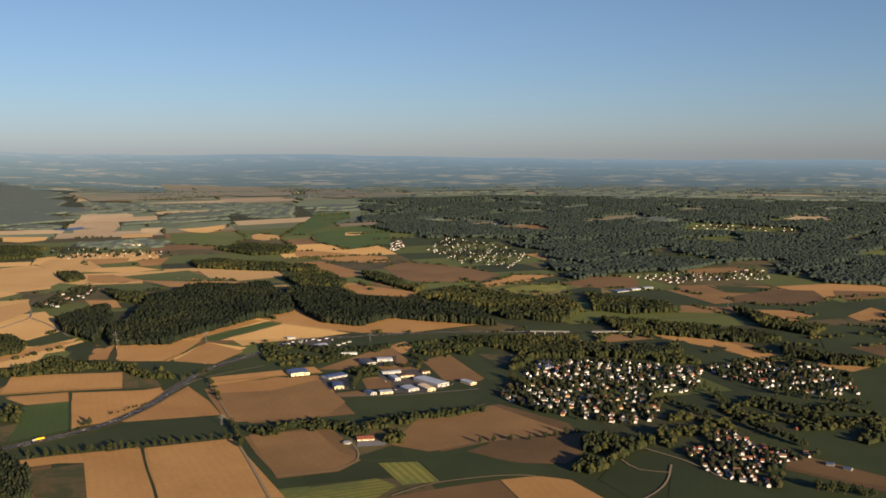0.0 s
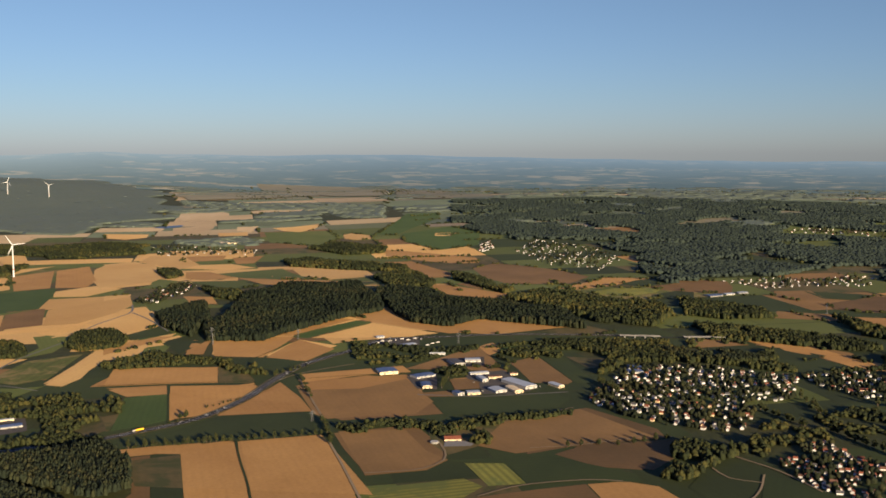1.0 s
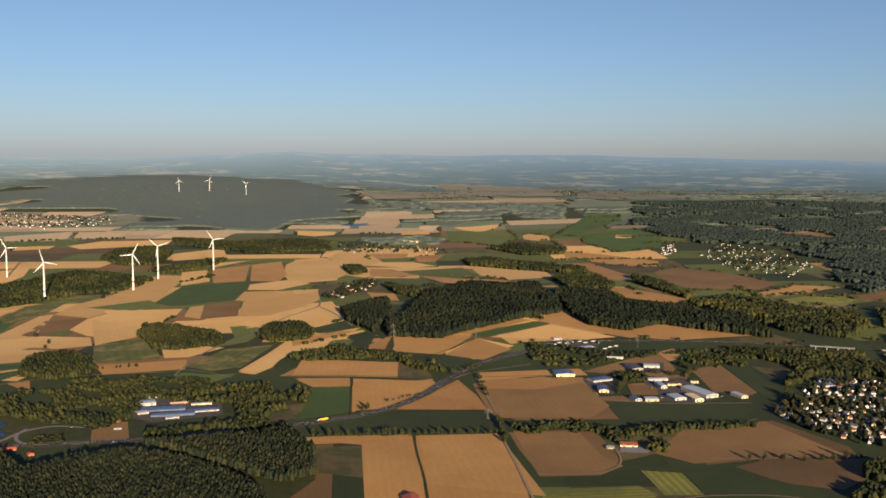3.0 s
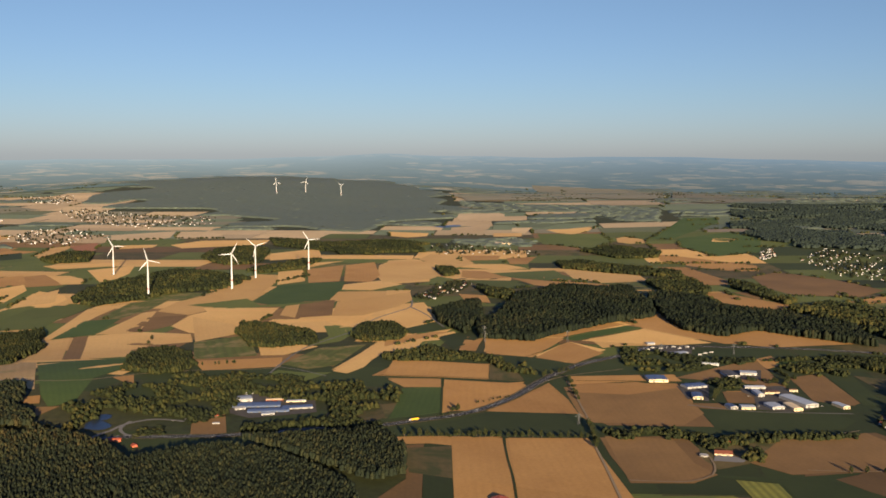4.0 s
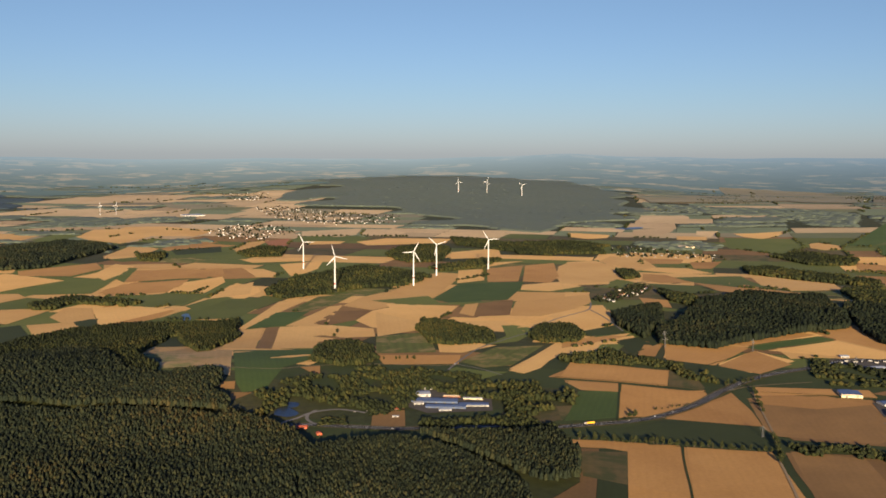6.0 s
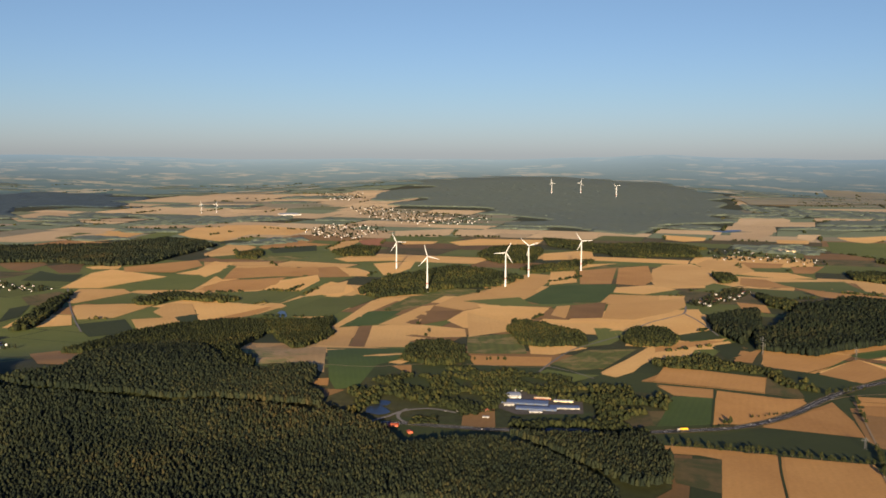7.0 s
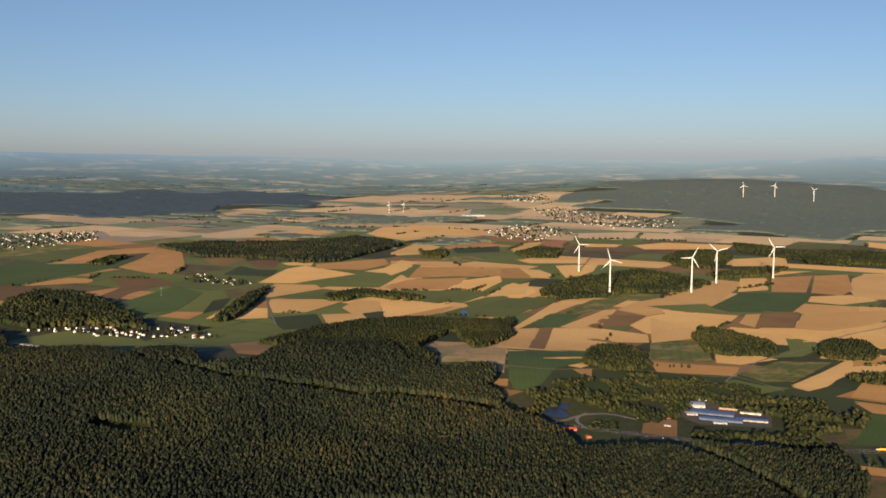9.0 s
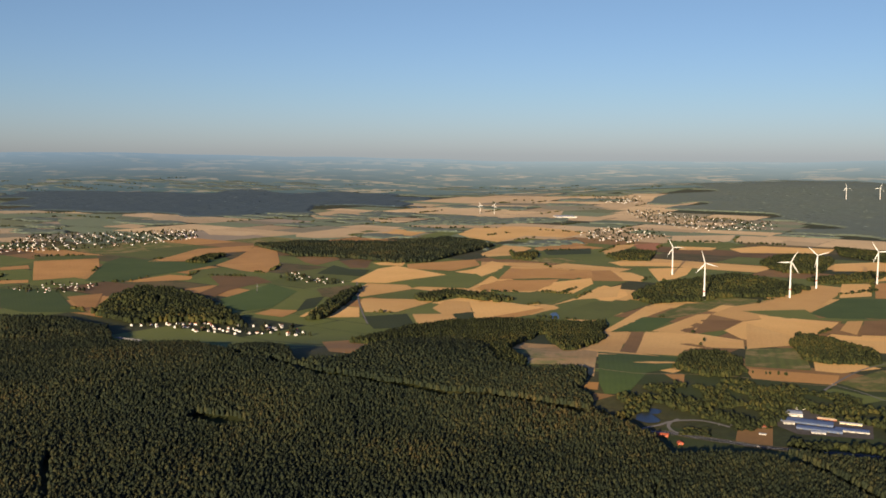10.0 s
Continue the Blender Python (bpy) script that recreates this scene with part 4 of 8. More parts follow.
field("L", (-516.2, 539.8), (-538.5, 583.3), (-539.4, 627.0), (-501.2, 610.8), (-463.6, 564.8), (-456.1, 529.6), (-484.1, 523.9))
field("L", (-577.4, 587.9), (-599.0, 634.4), (-602.8, 672.0), (-618.2, 719.1), (-554.1, 682.1), (-541.5, 629.4), (-540.5, 585.5))
field("L", (-498.2, 393.3), (-552.2, 451.3), (-544.9, 469.8), (-478.5, 405.5))
field("O", (-478.5, 405.5), (-546.6, 474.5), (-541.8, 483.2), (-469.7, 411.6))
field("L", (-469.7, 411.6), (-541.4, 483.4), (-518.5, 511.9), (-479.7, 520.9), (-455.8, 496.5), (-471.1, 475.5), (-469.6, 453.7), (-452.2, 433.7))
field("G", (-482.0, 390.2), (-447.2, 428.9), (-423.6, 410.7), (-416.1, 374.0), (-385.6, 333.1), (-389.4, 320.1), (-406.8, 330.2))
field("P", (-532.2, 364.0), (-513.7, 378.7), (-482.3, 390.0), (-417.1, 335.0), (-431.9, 331.9), (-447.5, 325.5), (-449.5, 309.3), (-472.6, 329.9))
field("D", (-525.7, 347.8), (-579.2, 404.7), (-579.0, 418.2), (-546.5, 397.0), (-511.8, 395.2), (-537.4, 367.7))
field("O", (-393.4, 315.5), (-385.8, 324.2), (-382.0, 306.8))
field("T", (-412.3, 318.3), (-406.8, 330.2), (-396.3, 320.8), (-400.3, 316.1))
field("T", (-409.9, 381.2), (-405.5, 392.9), (-388.7, 376.5), (-395.3, 376.8))
field("L", (-640.9, 715.5), (-651.9, 814.7), (-596.5, 824.0), (-596.4, 772.7), (-547.8, 677.6), (-569.6, 662.3))
field("G", (-537.7, 660.3), (-578.4, 753.9), (-534.8, 804.9), (-509.2, 761.4), (-477.7, 693.6), (-510.4, 652.9))
field("E", (-577.2, 624.1), (-553.4, 674.7), (-518.3, 648.8), (-476.7, 690.5), (-495.9, 650.0), (-535.4, 622.2))
field("L", (-555.0, 618.4), (-494.8, 643.8), (-477.6, 610.8), (-465.3, 569.6), (-518.4, 588.3))
field("L", (-471.1, 614.4), (-502.8, 667.3), (-496.7, 677.3), (-452.4, 609.2))
field("O", (-496.7, 677.3), (-473.1, 695.7), (-431.3, 629.4), (-450.0, 610.5))
field("L", (-465.9, 688.6), (-433.0, 758.2), (-406.5, 715.9), (-402.8, 682.7), (-408.1, 638.6), (-429.8, 627.2))
field("L", (-693.3, 887.7), (-664.5, 918.0), (-639.0, 961.7), (-639.2, 880.8), (-659.7, 844.6))
field("T", (-630.7, 873.5), (-614.1, 921.9), (-539.9, 802.3), (-562.6, 780.9))
field("L", (-645.8, 840.9), (-629.9, 867.9), (-573.3, 789.9), (-582.5, 756.4))
field("T", (-611.9, 923.3), (-599.6, 965.6), (-523.2, 853.8), (-507.0, 809.0), (-535.8, 804.4))
field("L", (-528.9, 856.2), (-576.9, 938.9), (-590.2, 986.4), (-544.2, 1003.6), (-474.5, 913.5), (-462.3, 853.1), (-483.1, 820.8), (-483.8, 795.9))
field("L", (-521.3, 782.6), (-504.1, 820.5), (-466.8, 803.9), (-473.4, 756.5), (-503.1, 751.4))
field("L", (-565.2, 1011.0), (-585.0, 1075.6), (-543.2, 1080.3), (-488.2, 1007.5), (-487.5, 951.9), (-531.3, 991.0))
field("L", (-774.4, 991.9), (-755.7, 1073.1), (-687.9, 984.2), (-723.2, 926.1))
field("L", (-800.5, 921.3), (-797.1, 996.8), (-767.9, 962.5), (-755.5, 879.6))
field("L", (-397.9, 583.6), (-388.7, 686.4), (-376.1, 692.5), (-342.1, 643.8), (-353.5, 611.8), (-385.8, 603.8))
field("D", (-350.3, 603.7), (-340.7, 642.0), (-320.4, 616.3), (-337.3, 589.4))
field("L", (-449.3, 581.6), (-421.1, 606.0), (-379.8, 576.1), (-406.5, 562.5))
field("L", (-532.2, 580.4), (-467.4, 562.6), (-448.5, 539.8), (-454.4, 497.4))
field("S", (-455.1, 496.9), (-438.9, 534.6), (-385.8, 478.7), (-410.9, 448.3))
field("L", (-410.6, 510.3), (-398.0, 521.3), (-369.8, 523.4), (-372.4, 488.9), (-384.0, 480.0))
field("T", (-407.3, 443.9), (-368.7, 482.7), (-353.6, 460.6), (-384.1, 425.8))
field("E", (-417.4, 596.8), (-378.5, 592.3), (-366.6, 544.6), (-376.8, 518.6), (-383.8, 555.8))
field("S", (-356.9, 466.1), (-366.5, 518.6), (-345.2, 544.6), (-339.2, 524.0), (-327.1, 480.9), (-335.6, 463.0))
field("L", (-320.2, 467.1), (-331.6, 540.1), (-313.1, 611.1), (-304.2, 602.5), (-308.7, 577.1), (-306.9, 535.2), (-325.3, 531.3), (-309.6, 485.9), (-309.1, 466.3))
field("E", (-346.5, 431.8), (-349.0, 452.4), (-330.9, 455.4), (-318.8, 464.5), (-319.4, 439.5))
field("D", (-314.1, 587.2), (-302.7, 626.7), (-285.5, 604.8), (-285.5, 557.5))
field("E", (-316.0, 570.3), (-303.8, 584.6), (-294.9, 551.4), (-303.9, 537.2))
field("T", (-296.0, 598.4), (-282.3, 593.6), (-269.9, 559.4), (-280.8, 556.4))
field("M", (-266.4, 373.8), (-276.0, 409.9), (-256.4, 417.8), (-241.0, 397.1), (-244.5, 382.8))
field("E", (-2197.4, 192.7), (-2216.0, 260.5), (-2177.2, 334.2), (-2111.1, 426.0), (-1971.1, 375.5), (-2055.5, 304.2), (-2109.5, 184.5))
field("T", (-1770.2, 317.1), (-1849.4, 367.0), (-1757.3, 392.4), (-1704.5, 361.2))
field("O", (-2051.5, 471.2), (-2065.8, 534.1), (-1847.6, 466.0), (-1867.8, 428.2))
field("O", (-1817.1, 157.3), (-1766.0, 250.7), (-1692.6, 213.6), (-1703.5, 146.8))
field("E", (-1980.8, 272.2), (-2033.5, 365.6), (-1867.8, 428.2), (-1786.6, 339.5), (-1831.6, 260.4))
field("T", (-1623.1, 456.4), (-1574.1, 519.7), (-1523.8, 531.9), (-1499.4, 485.3), (-1538.7, 441.5))
field("T", (-1187.1, 262.2), (-1226.6, 299.5), (-1316.9, 360.9), (-1336.2, 448.5), (-1255.3, 413.0), (-1240.1, 354.3), (-1165.2, 304.6))
field("G", (-1037.2, 165.0), (-1191.2, 213.5), (-1244.9, 244.0), (-1174.7, 286.4), (-1155.9, 308.9), (-1187.6, 360.8), (-1138.2, 353.9), (-1070.1, 279.1), (-1042.5, 229.2), (-1008.4, 198.7))
field("T", (-1243.0, 141.4), (-1243.1, 216.4), (-1159.6, 201.9), (-1074.6, 171.3), (-1066.8, 118.7))
field("E", (-1293.3, 147.6), (-1284.4, 220.5), (-1249.5, 217.6), (-1254.6, 144.1))
field("T", (-1196.2, 99.7), (-1205.2, 130.6), (-1172.0, 127.9), (-1169.7, 97.2))
field("E", (-1159.4, 96.3), (-1156.3, 126.1), (-1081.3, 119.4), (-1091.1, 89.9))
field("T", (-1081.8, 89.1), (-1073.5, 115.2), (-1050.6, 112.5), (-1054.4, 86.5))
field("T", (-1180.8, 373.3), (-1310.0, 439.6), (-1253.9, 452.7), (-1069.3, 389.3), (-1006.6, 349.2), (-1038.4, 334.0), (-1106.9, 323.5))
field("T", (-1012.9, 199.6), (-1044.8, 253.8), (-1024.9, 269.4), (-1081.3, 301.5), (-1097.7, 316.8), (-1028.8, 281.5), (-993.0, 260.7), (-1002.7, 208.8))
field("E", (-1068.9, 281.3), (-1094.4, 345.5), (-1025.5, 336.2), (-1008.7, 288.0), (-990.6, 264.8))
field("B", (-1018.6, 289.7), (-983.7, 331.6), (-933.6, 330.6), (-921.2, 301.3), (-893.5, 269.6), (-862.3, 249.3), (-891.4, 241.8), (-939.4, 276.9))
field("G", (-846.2, 249.7), (-922.1, 325.3), (-861.9, 329.8), (-775.8, 272.6), (-771.8, 246.4), (-795.9, 239.4))
field("G", (-1019.4, 83.3), (-976.9, 129.0), (-852.9, 124.8), (-820.6, 132.9), (-850.2, 84.7), (-886.2, 71.0))
field("T", (-928.0, 130.8), (-935.1, 164.0), (-843.8, 141.5), (-850.6, 129.0))
field("T", (-753.6, 250.1), (-769.9, 270.6), (-753.8, 289.7), (-727.5, 264.8))
field("L", (-1503.5, 577.6), (-1565.0, 682.0), (-1582.0, 733.9), (-1496.8, 781.7), (-1397.0, 647.6), (-1413.2, 576.6), (-1446.3, 555.4))
field("E", (-1462.2, 636.9), (-1509.8, 711.1), (-1473.6, 728.0), (-1397.0, 647.6))
field("L", (-1946.7, 776.7), (-2049.1, 894.6), (-1912.9, 946.2), (-1766.3, 858.0), (-1809.4, 739.8))
field("L", (-1394.8, 651.5), (-1512.0, 756.0), (-1434.3, 792.5), (-1360.0, 709.9), (-1342.7, 641.5))
field("E", (-1368.5, 735.1), (-1439.2, 828.8), (-1383.8, 832.0), (-1310.9, 734.2))
field("L", (-1362.1, 805.8), (-1496.7, 933.9), (-1421.5, 1007.3), (-1286.7, 1016.8), (-1231.8, 928.0), (-1283.2, 886.9), (-1217.5, 789.7), (-1301.2, 790.6))
field("L", (-1568.0, 819.0), (-1563.9, 913.1), (-1493.8, 994.2), (-1434.8, 930.8), (-1508.9, 810.8))
field("L", (-2016.3, 1054.1), (-2039.2, 1223.6), (-1845.6, 1231.6), (-1724.9, 1119.2), (-1880.8, 1011.3))
field("L", (-1683.5, 1092.3), (-1730.1, 1210.8), (-1781.2, 1341.3), (-1640.0, 1223.2), (-1585.2, 1057.8))
field("L", (-1961.8, 1390.0), (-1818.5, 1446.3), (-1709.9, 1415.2), (-1730.0, 1302.8), (-1819.5, 1305.1))
field("L", (-1077.1, 671.7), (-1187.7, 790.4), (-1116.4, 783.3), (-1052.3, 711.0))
field("T", (-1116.4, 783.3), (-1177.1, 897.6), (-1137.7, 901.4), (-1091.0, 822.1))
field("D", (-1090.3, 782.3), (-1082.7, 862.0), (-1018.7, 811.2), (-1029.2, 747.6))
field("E", (-1042.5, 658.7), (-1044.6, 749.5), (-996.3, 714.8), (-1007.4, 653.3))
field("B", (-1080.7, 469.5), (-1085.3, 517.8), (-995.1, 467.2), (-1004.1, 449.9))
field("D", (-975.0, 396.2), (-1038.9, 443.9), (-994.4, 445.6), (-979.1, 463.8), (-930.9, 430.1), (-954.7, 414.2))
field("O", (-1144.7, 438.4), (-1148.9, 491.4), (-1092.1, 476.0), (-1048.4, 426.4), (-1082.9, 426.0))
field("L", (-1038.6, 495.3), (-1042.0, 544.7), (-996.7, 513.4), (-1013.6, 492.2))
field("T", (-1009.8, 526.2), (-1018.7, 626.9), (-962.9, 600.3), (-930.1, 542.1), (-969.6, 506.6))
field("L", (-921.5, 560.9), (-993.6, 636.0), (-958.6, 639.4), (-908.7, 589.1), (-875.2, 547.0))
field("L", (-976.8, 643.2), (-944.8, 686.4), (-905.9, 659.7), (-948.1, 634.0))
field("L", (-896.6, 401.3), (-984.5, 476.4), (-999.6, 507.4), (-903.2, 519.3), (-886.1, 461.4), (-873.3, 429.9))
field("E", (-878.5, 457.4), (-896.8, 544.3), (-900.2, 583.6), (-838.1, 523.7), (-806.1, 489.1), (-837.8, 448.8))
field("E", (-878.4, 562.1), (-951.4, 626.5), (-937.9, 628.8), (-848.6, 551.5))
field("T", (-848.6, 551.5), (-925.0, 617.0), (-881.7, 648.5), (-871.9, 694.5), (-815.0, 652.4), (-835.7, 599.7))
field("T", (-803.7, 494.2), (-838.2, 543.4), (-820.4, 610.9), (-761.2, 547.6), (-772.7, 515.3))
field("L", (-761.0, 539.3), (-805.5, 592.4), (-812.5, 647.3), (-776.7, 621.8), (-730.5, 558.9))
field("E", (-735.0, 470.1), (-761.0, 539.3), (-731.0, 557.9), (-695.6, 511.7), (-695.7, 474.7))
field("L", (-699.9, 540.7), (-736.9, 587.2), (-756.6, 642.4), (-696.0, 585.7))
field("E", (-682.2, 501.9), (-709.1, 561.1), (-689.7, 560.3), (-652.0, 491.7))
field("L", (-822.5, 367.7), (-881.4, 413.3), (-853.1, 444.1), (-826.1, 437.5), (-801.8, 369.8))
field("L", (-771.4, 354.6), (-791.9, 366.3), (-771.5, 401.3), (-751.0, 420.7), (-710.3, 359.5), (-722.0, 335.2))
field("L", (-715.9, 397.0), (-750.0, 430.8), (-732.4, 444.3), (-677.4, 414.1), (-680.3, 401.4), (-671.9, 385.7))
field("L", (-729.1, 443.4), (-726.9, 471.1), (-675.7, 486.2), (-661.0, 440.7), (-649.7, 399.2))
field("L", (-724.1, 278.1), (-774.2, 318.8), (-745.8, 341.5), (-700.4, 320.5), (-714.9, 284.2))
field("D", (-702.1, 323.3), (-698.8, 363.2), (-637.8, 339.0), (-644.9, 306.9))
field("L", (-694.2, 366.0), (-682.4, 397.2), (-655.4, 387.7), (-634.3, 340.1))
field("D", (-682.4, 397.2), (-684.2, 420.5), (-641.2, 391.9), (-643.7, 380.8))
field("T", (-601.1, 246.4), (-601.3, 302.9), (-609.8, 336.3), (-579.9, 284.2), (-505.2, 224.9), (-519.9, 216.8))
field("D", (-811.2, 318.8), (-819.8, 340.7), (-762.6, 306.6), (-749.5, 285.0))
field("M", (-867.7, 352.0), (-877.9, 392.8), (-821.1, 378.9), (-798.1, 345.4), (-820.9, 338.3))

# clearings round the villages
GLADES.append([(-33.8, 499.2), (-7.9, 594.6), (46.0, 600.4), (95.9, 579.7), (87.7, 525.2), (65.8, 509.4), (49.7, 447.4), (34.7, 443.9), (14.2, 449.2), (-16.4, 469.3)])
GLADES.append([(-35.0, 481.0), (-9.1, 576.5), (44.8, 582.3), (94.8, 561.6), (86.5, 507.1), (64.6, 491.3), (48.5, 429.3), (33.5, 425.8), (13.0, 431.1), (-17.6, 451.2)])
GLADES.append([(84.8, 583.1), (156.5, 607.4), (177.0, 575.4), (165.8, 515.5), (139.4, 512.8), (98.4, 537.1)])
GLADES.append([(80.3, 564.8), (152.0, 589.1), (172.4, 557.1), (161.3, 497.2), (134.9, 494.5), (93.9, 518.7)])
GLADES.append([(53.1, 413.0), (80.0, 453.6), (97.4, 417.3), (118.9, 419.7), (112.8, 406.3), (98.8, 400.7), (87.4, 362.0), (77.0, 368.0), (60.6, 384.7)])
GLADES.append([(49.5, 396.4), (76.4, 437.1), (93.8, 400.7), (115.3, 403.1), (109.2, 389.7), (95.2, 384.1), (83.8, 345.4), (73.4, 351.4), (57.0, 368.1)])
GLADES.append([(-167.8, 1221.9), (-148.5, 1346.6), (-93.4, 1313.1), (-38.9, 1226.2), (-13.1, 1129.8), (-37.8, 1009.7), (-104.4, 1066.6)])
GLADES.append([(-165.9, 1195.7), (-146.6, 1320.4), (-91.4, 1286.9), (-37.0, 1200.0), (-11.2, 1103.5), (-35.9, 983.5), (-102.5, 1040.4)])
GLADES.append([(67.2, 967.6), (141.4, 1013.7), (163.5, 992.6), (218.0, 1047.8), (239.1, 1026.2), (217.3, 954.8), (150.0, 946.0), (110.8, 920.5)])
GLADES.append([(63.3, 943.9), (137.5, 990.0), (159.6, 969.0), (214.1, 1024.2), (235.1, 1002.5), (213.3, 931.1), (146.1, 922.4), (106.9, 896.9)])
GLADES.append([(-414.6, 722.3), (-420.4, 778.7), (-437.8, 858.3), (-404.5, 834.1), (-388.6, 783.5), (-391.3, 713.9)])
GLADES.append([(-404.1, 702.3), (-409.9, 758.7), (-427.3, 838.2), (-394.0, 814.1), (-378.1, 763.5), (-380.8, 693.9)])
GLADES.append([(-651.1, 1170.4), (-638.8, 1220.2), (-477.4, 1175.1), (-434.0, 1111.1), (-503.4, 1112.7), (-576.9, 1066.6)])
GLADES.append([(-639.3, 1145.9), (-627.0, 1195.6), (-465.6, 1150.6), (-422.2, 1086.5), (-491.7, 1088.2), (-565.1, 1042.0)])
GLADES.append([(-982.0, 345.0), (-1008.3, 386.8), (-948.7, 382.2), (-895.0, 410.3), (-882.2, 373.1), (-938.0, 340.9)])
GLADES.append([(-959.5, 336.1), (-985.8, 377.9), (-926.2, 373.4), (-872.6, 401.4), (-859.8, 364.2), (-915.5, 332.0)])
GLADES.append([(-751.3, 134.6), (-740.2, 187.0), (-706.8, 221.7), (-685.3, 264.7), (-622.3, 259.7), (-648.2, 231.1), (-674.8, 192.5), (-719.1, 167.1)])
GLADES.append([(-731.5, 128.6), (-720.4, 181.1), (-686.9, 215.8), (-665.4, 258.8), (-602.5, 253.7), (-628.4, 225.1), (-655.0, 186.6), (-699.3, 161.2)])
GLADES.append([(-1015.0, 82.2), (-1037.6, 137.4), (-1016.1, 176.6), (-953.7, 165.5), (-963.3, 104.5)])
GLADES.append([(-991.1, 79.0), (-1013.7, 134.2), (-992.2, 173.4), (-929.8, 162.3), (-939.4, 101.3)])
GLADES.append([(-1335.2, 64.5), (-1654.9, 178.7), (-1655.8, 314.3), (-1652.0, 470.8), (-1483.4, 423.5), (-1348.6, 254.4)])
GLADES.append([(-1305.2, 58.9), (-1624.8, 173.0), (-1625.7, 308.7), (-1621.9, 465.1), (-1453.4, 417.9), (-1318.6, 248.7)])
GLADES.append([(177.4, 1442.3), (238.7, 1486.2), (366.4, 1410.2), (341.3, 1377.4), (227.7, 1417.6)])
GLADES.append([(172.0, 1413.3), (233.3, 1457.3), (360.9, 1381.3), (335.8, 1348.5), (222.2, 1388.7)])
GLADES.append([(-1948.3, 1546.2), (-1917.4, 1647.9), (-1821.5, 1607.5), (-1785.8, 1514.5)])
GLADES.append([(-1916.7, 1519.5), (-1885.8, 1621.2), (-1789.9, 1580.8), (-1754.2, 1487.8)])
GLADES.append([(-880.9, 2949.7), (-817.4, 3184.8), (-609.8, 2666.9), (-672.9, 2486.8)])
GLADES.append([(-868.9, 2904.3), (-805.4, 3139.3), (-597.8, 2621.4), (-660.9, 2441.4)])
GLADES.append([(-212.0, 1266.6), (-202.6, 1315.9), (-178.7, 1214.1), (-197.8, 1181.0)])
GLADES.append([(-207.7, 1239.9), (-198.3, 1289.1), (-174.5, 1187.3), (-193.6, 1154.3)])
GLADES.append([(-1674.0, 1405.4), (-1662.2, 1481.6), (-1455.0, 1448.1), (-1247.3, 1462.7), (-1131.1, 1323.4), (-1191.9, 1201.1), (-1394.4, 1239.5)])
GLADES.append([(-1648.7, 1380.6), (-1636.9, 1456.9), (-1429.7, 1423.4), (-1222.1, 1437.9), (-1105.8, 1298.7), (-1166.6, 1176.3), (-1369.1, 1214.7)])
GLADES.append([(-1293.9, 987.9), (-1374.5, 1127.3), (-1265.3, 1158.0), (-1160.1, 1091.4), (-1109.3, 966.1), (-1167.5, 920.9)])
GLADES.append([(-1270.0, 967.6), (-1350.6, 1107.1), (-1241.4, 1137.7), (-1136.2, 1071.1), (-1085.4, 945.9), (-1143.6, 900.7)])
GLADES.append([(-2105.7, 1667.8), (-1940.8, 1722.9), (-1760.0, 1562.6), (-1932.5, 1542.3)])
GLADES.append([(-2073.3, 1640.6), (-1908.4, 1695.7), (-1727.6, 1535.4), (-1900.1, 1515.1)])

# ---- woods ----
woods("main", 1.62, 5.4, "A", (-716.2, 34.2), (-675.8, 104.1), (-611.7, 163.6), (-510.1, 160.7), (-460.1, 197.1), (-414.3, 242.0), (-385.9, 273.4), (-363.6, 291.7), (-325.0, 294.7), (-295.1, 280.9), (-289.7, 301.0), (-275.1, 318.1), (-247.2, 319.0), (-220.8, 311.2), (-194.9, 297.1), (-181.2, 280.0), (-247.4, 236.0), (-295.5, 170.8), (-328.7, 94.6), (-375.7, 8.7))
woods("block", 1.6, 5.2, "A", (-276.8, 330.5), (-247.5, 352.2), (-228.3, 371.3), (-204.9, 352.8), (-187.4, 323.3), (-196.2, 310.1), (-225.3, 320.0), (-264.2, 328.9))
woods("park", 2.4, 3.0, "B", (-99.4, 616.4), (-79.2, 633.5), (-64.9, 642.5), (-40.6, 623.7), (-52.3, 588.0), (-82.0, 597.8))
woods("belt", 2.4, 3.8, "B", (-65.5, 648.8), (-11.8, 657.9), (11.1, 643.3), (32.8, 627.5), (10.1, 575.0), (-3.6, 595.8), (-36.9, 622.8))
woods("hillforest", 2.0, 4.6, "A", (-296.0, 1506.9), (-393.7, 2007.6), (-86.9, 2065.8), (251.6, 1943.5), (696.8, 1999.1), (327.1, 929.2), (232.0, 955.2), (239.0, 1058.1), (166.8, 1048.9), (100.1, 974.5), (15.5, 932.6), (-14.8, 1173.0), (-71.1, 1325.3), (-164.6, 1321.6), (-222.6, 1387.9))
woods("park", 3.0, 4.0, "B", (-366.9, 297.1), (-390.9, 335.4), (-388.9, 374.0), (-349.2, 404.7), (-325.5, 395.6), (-313.5, 363.0), (-313.7, 346.2), (-329.1, 326.9), (-348.8, 319.8), (-347.6, 304.4))
woods("park", 3.0, 4.0, "B", (-320.7, 399.4), (-307.0, 422.3), (-274.8, 430.2), (-252.6, 411.7), (-265.6, 386.9), (-283.7, 408.0), (-307.8, 397.8))
woods("park", 3.0, 4.0, "B", (-287.0, 332.0), (-289.6, 351.8), (-278.0, 363.5), (-259.8, 385.8), (-242.4, 362.4), (-272.0, 346.9), (-275.0, 333.8))
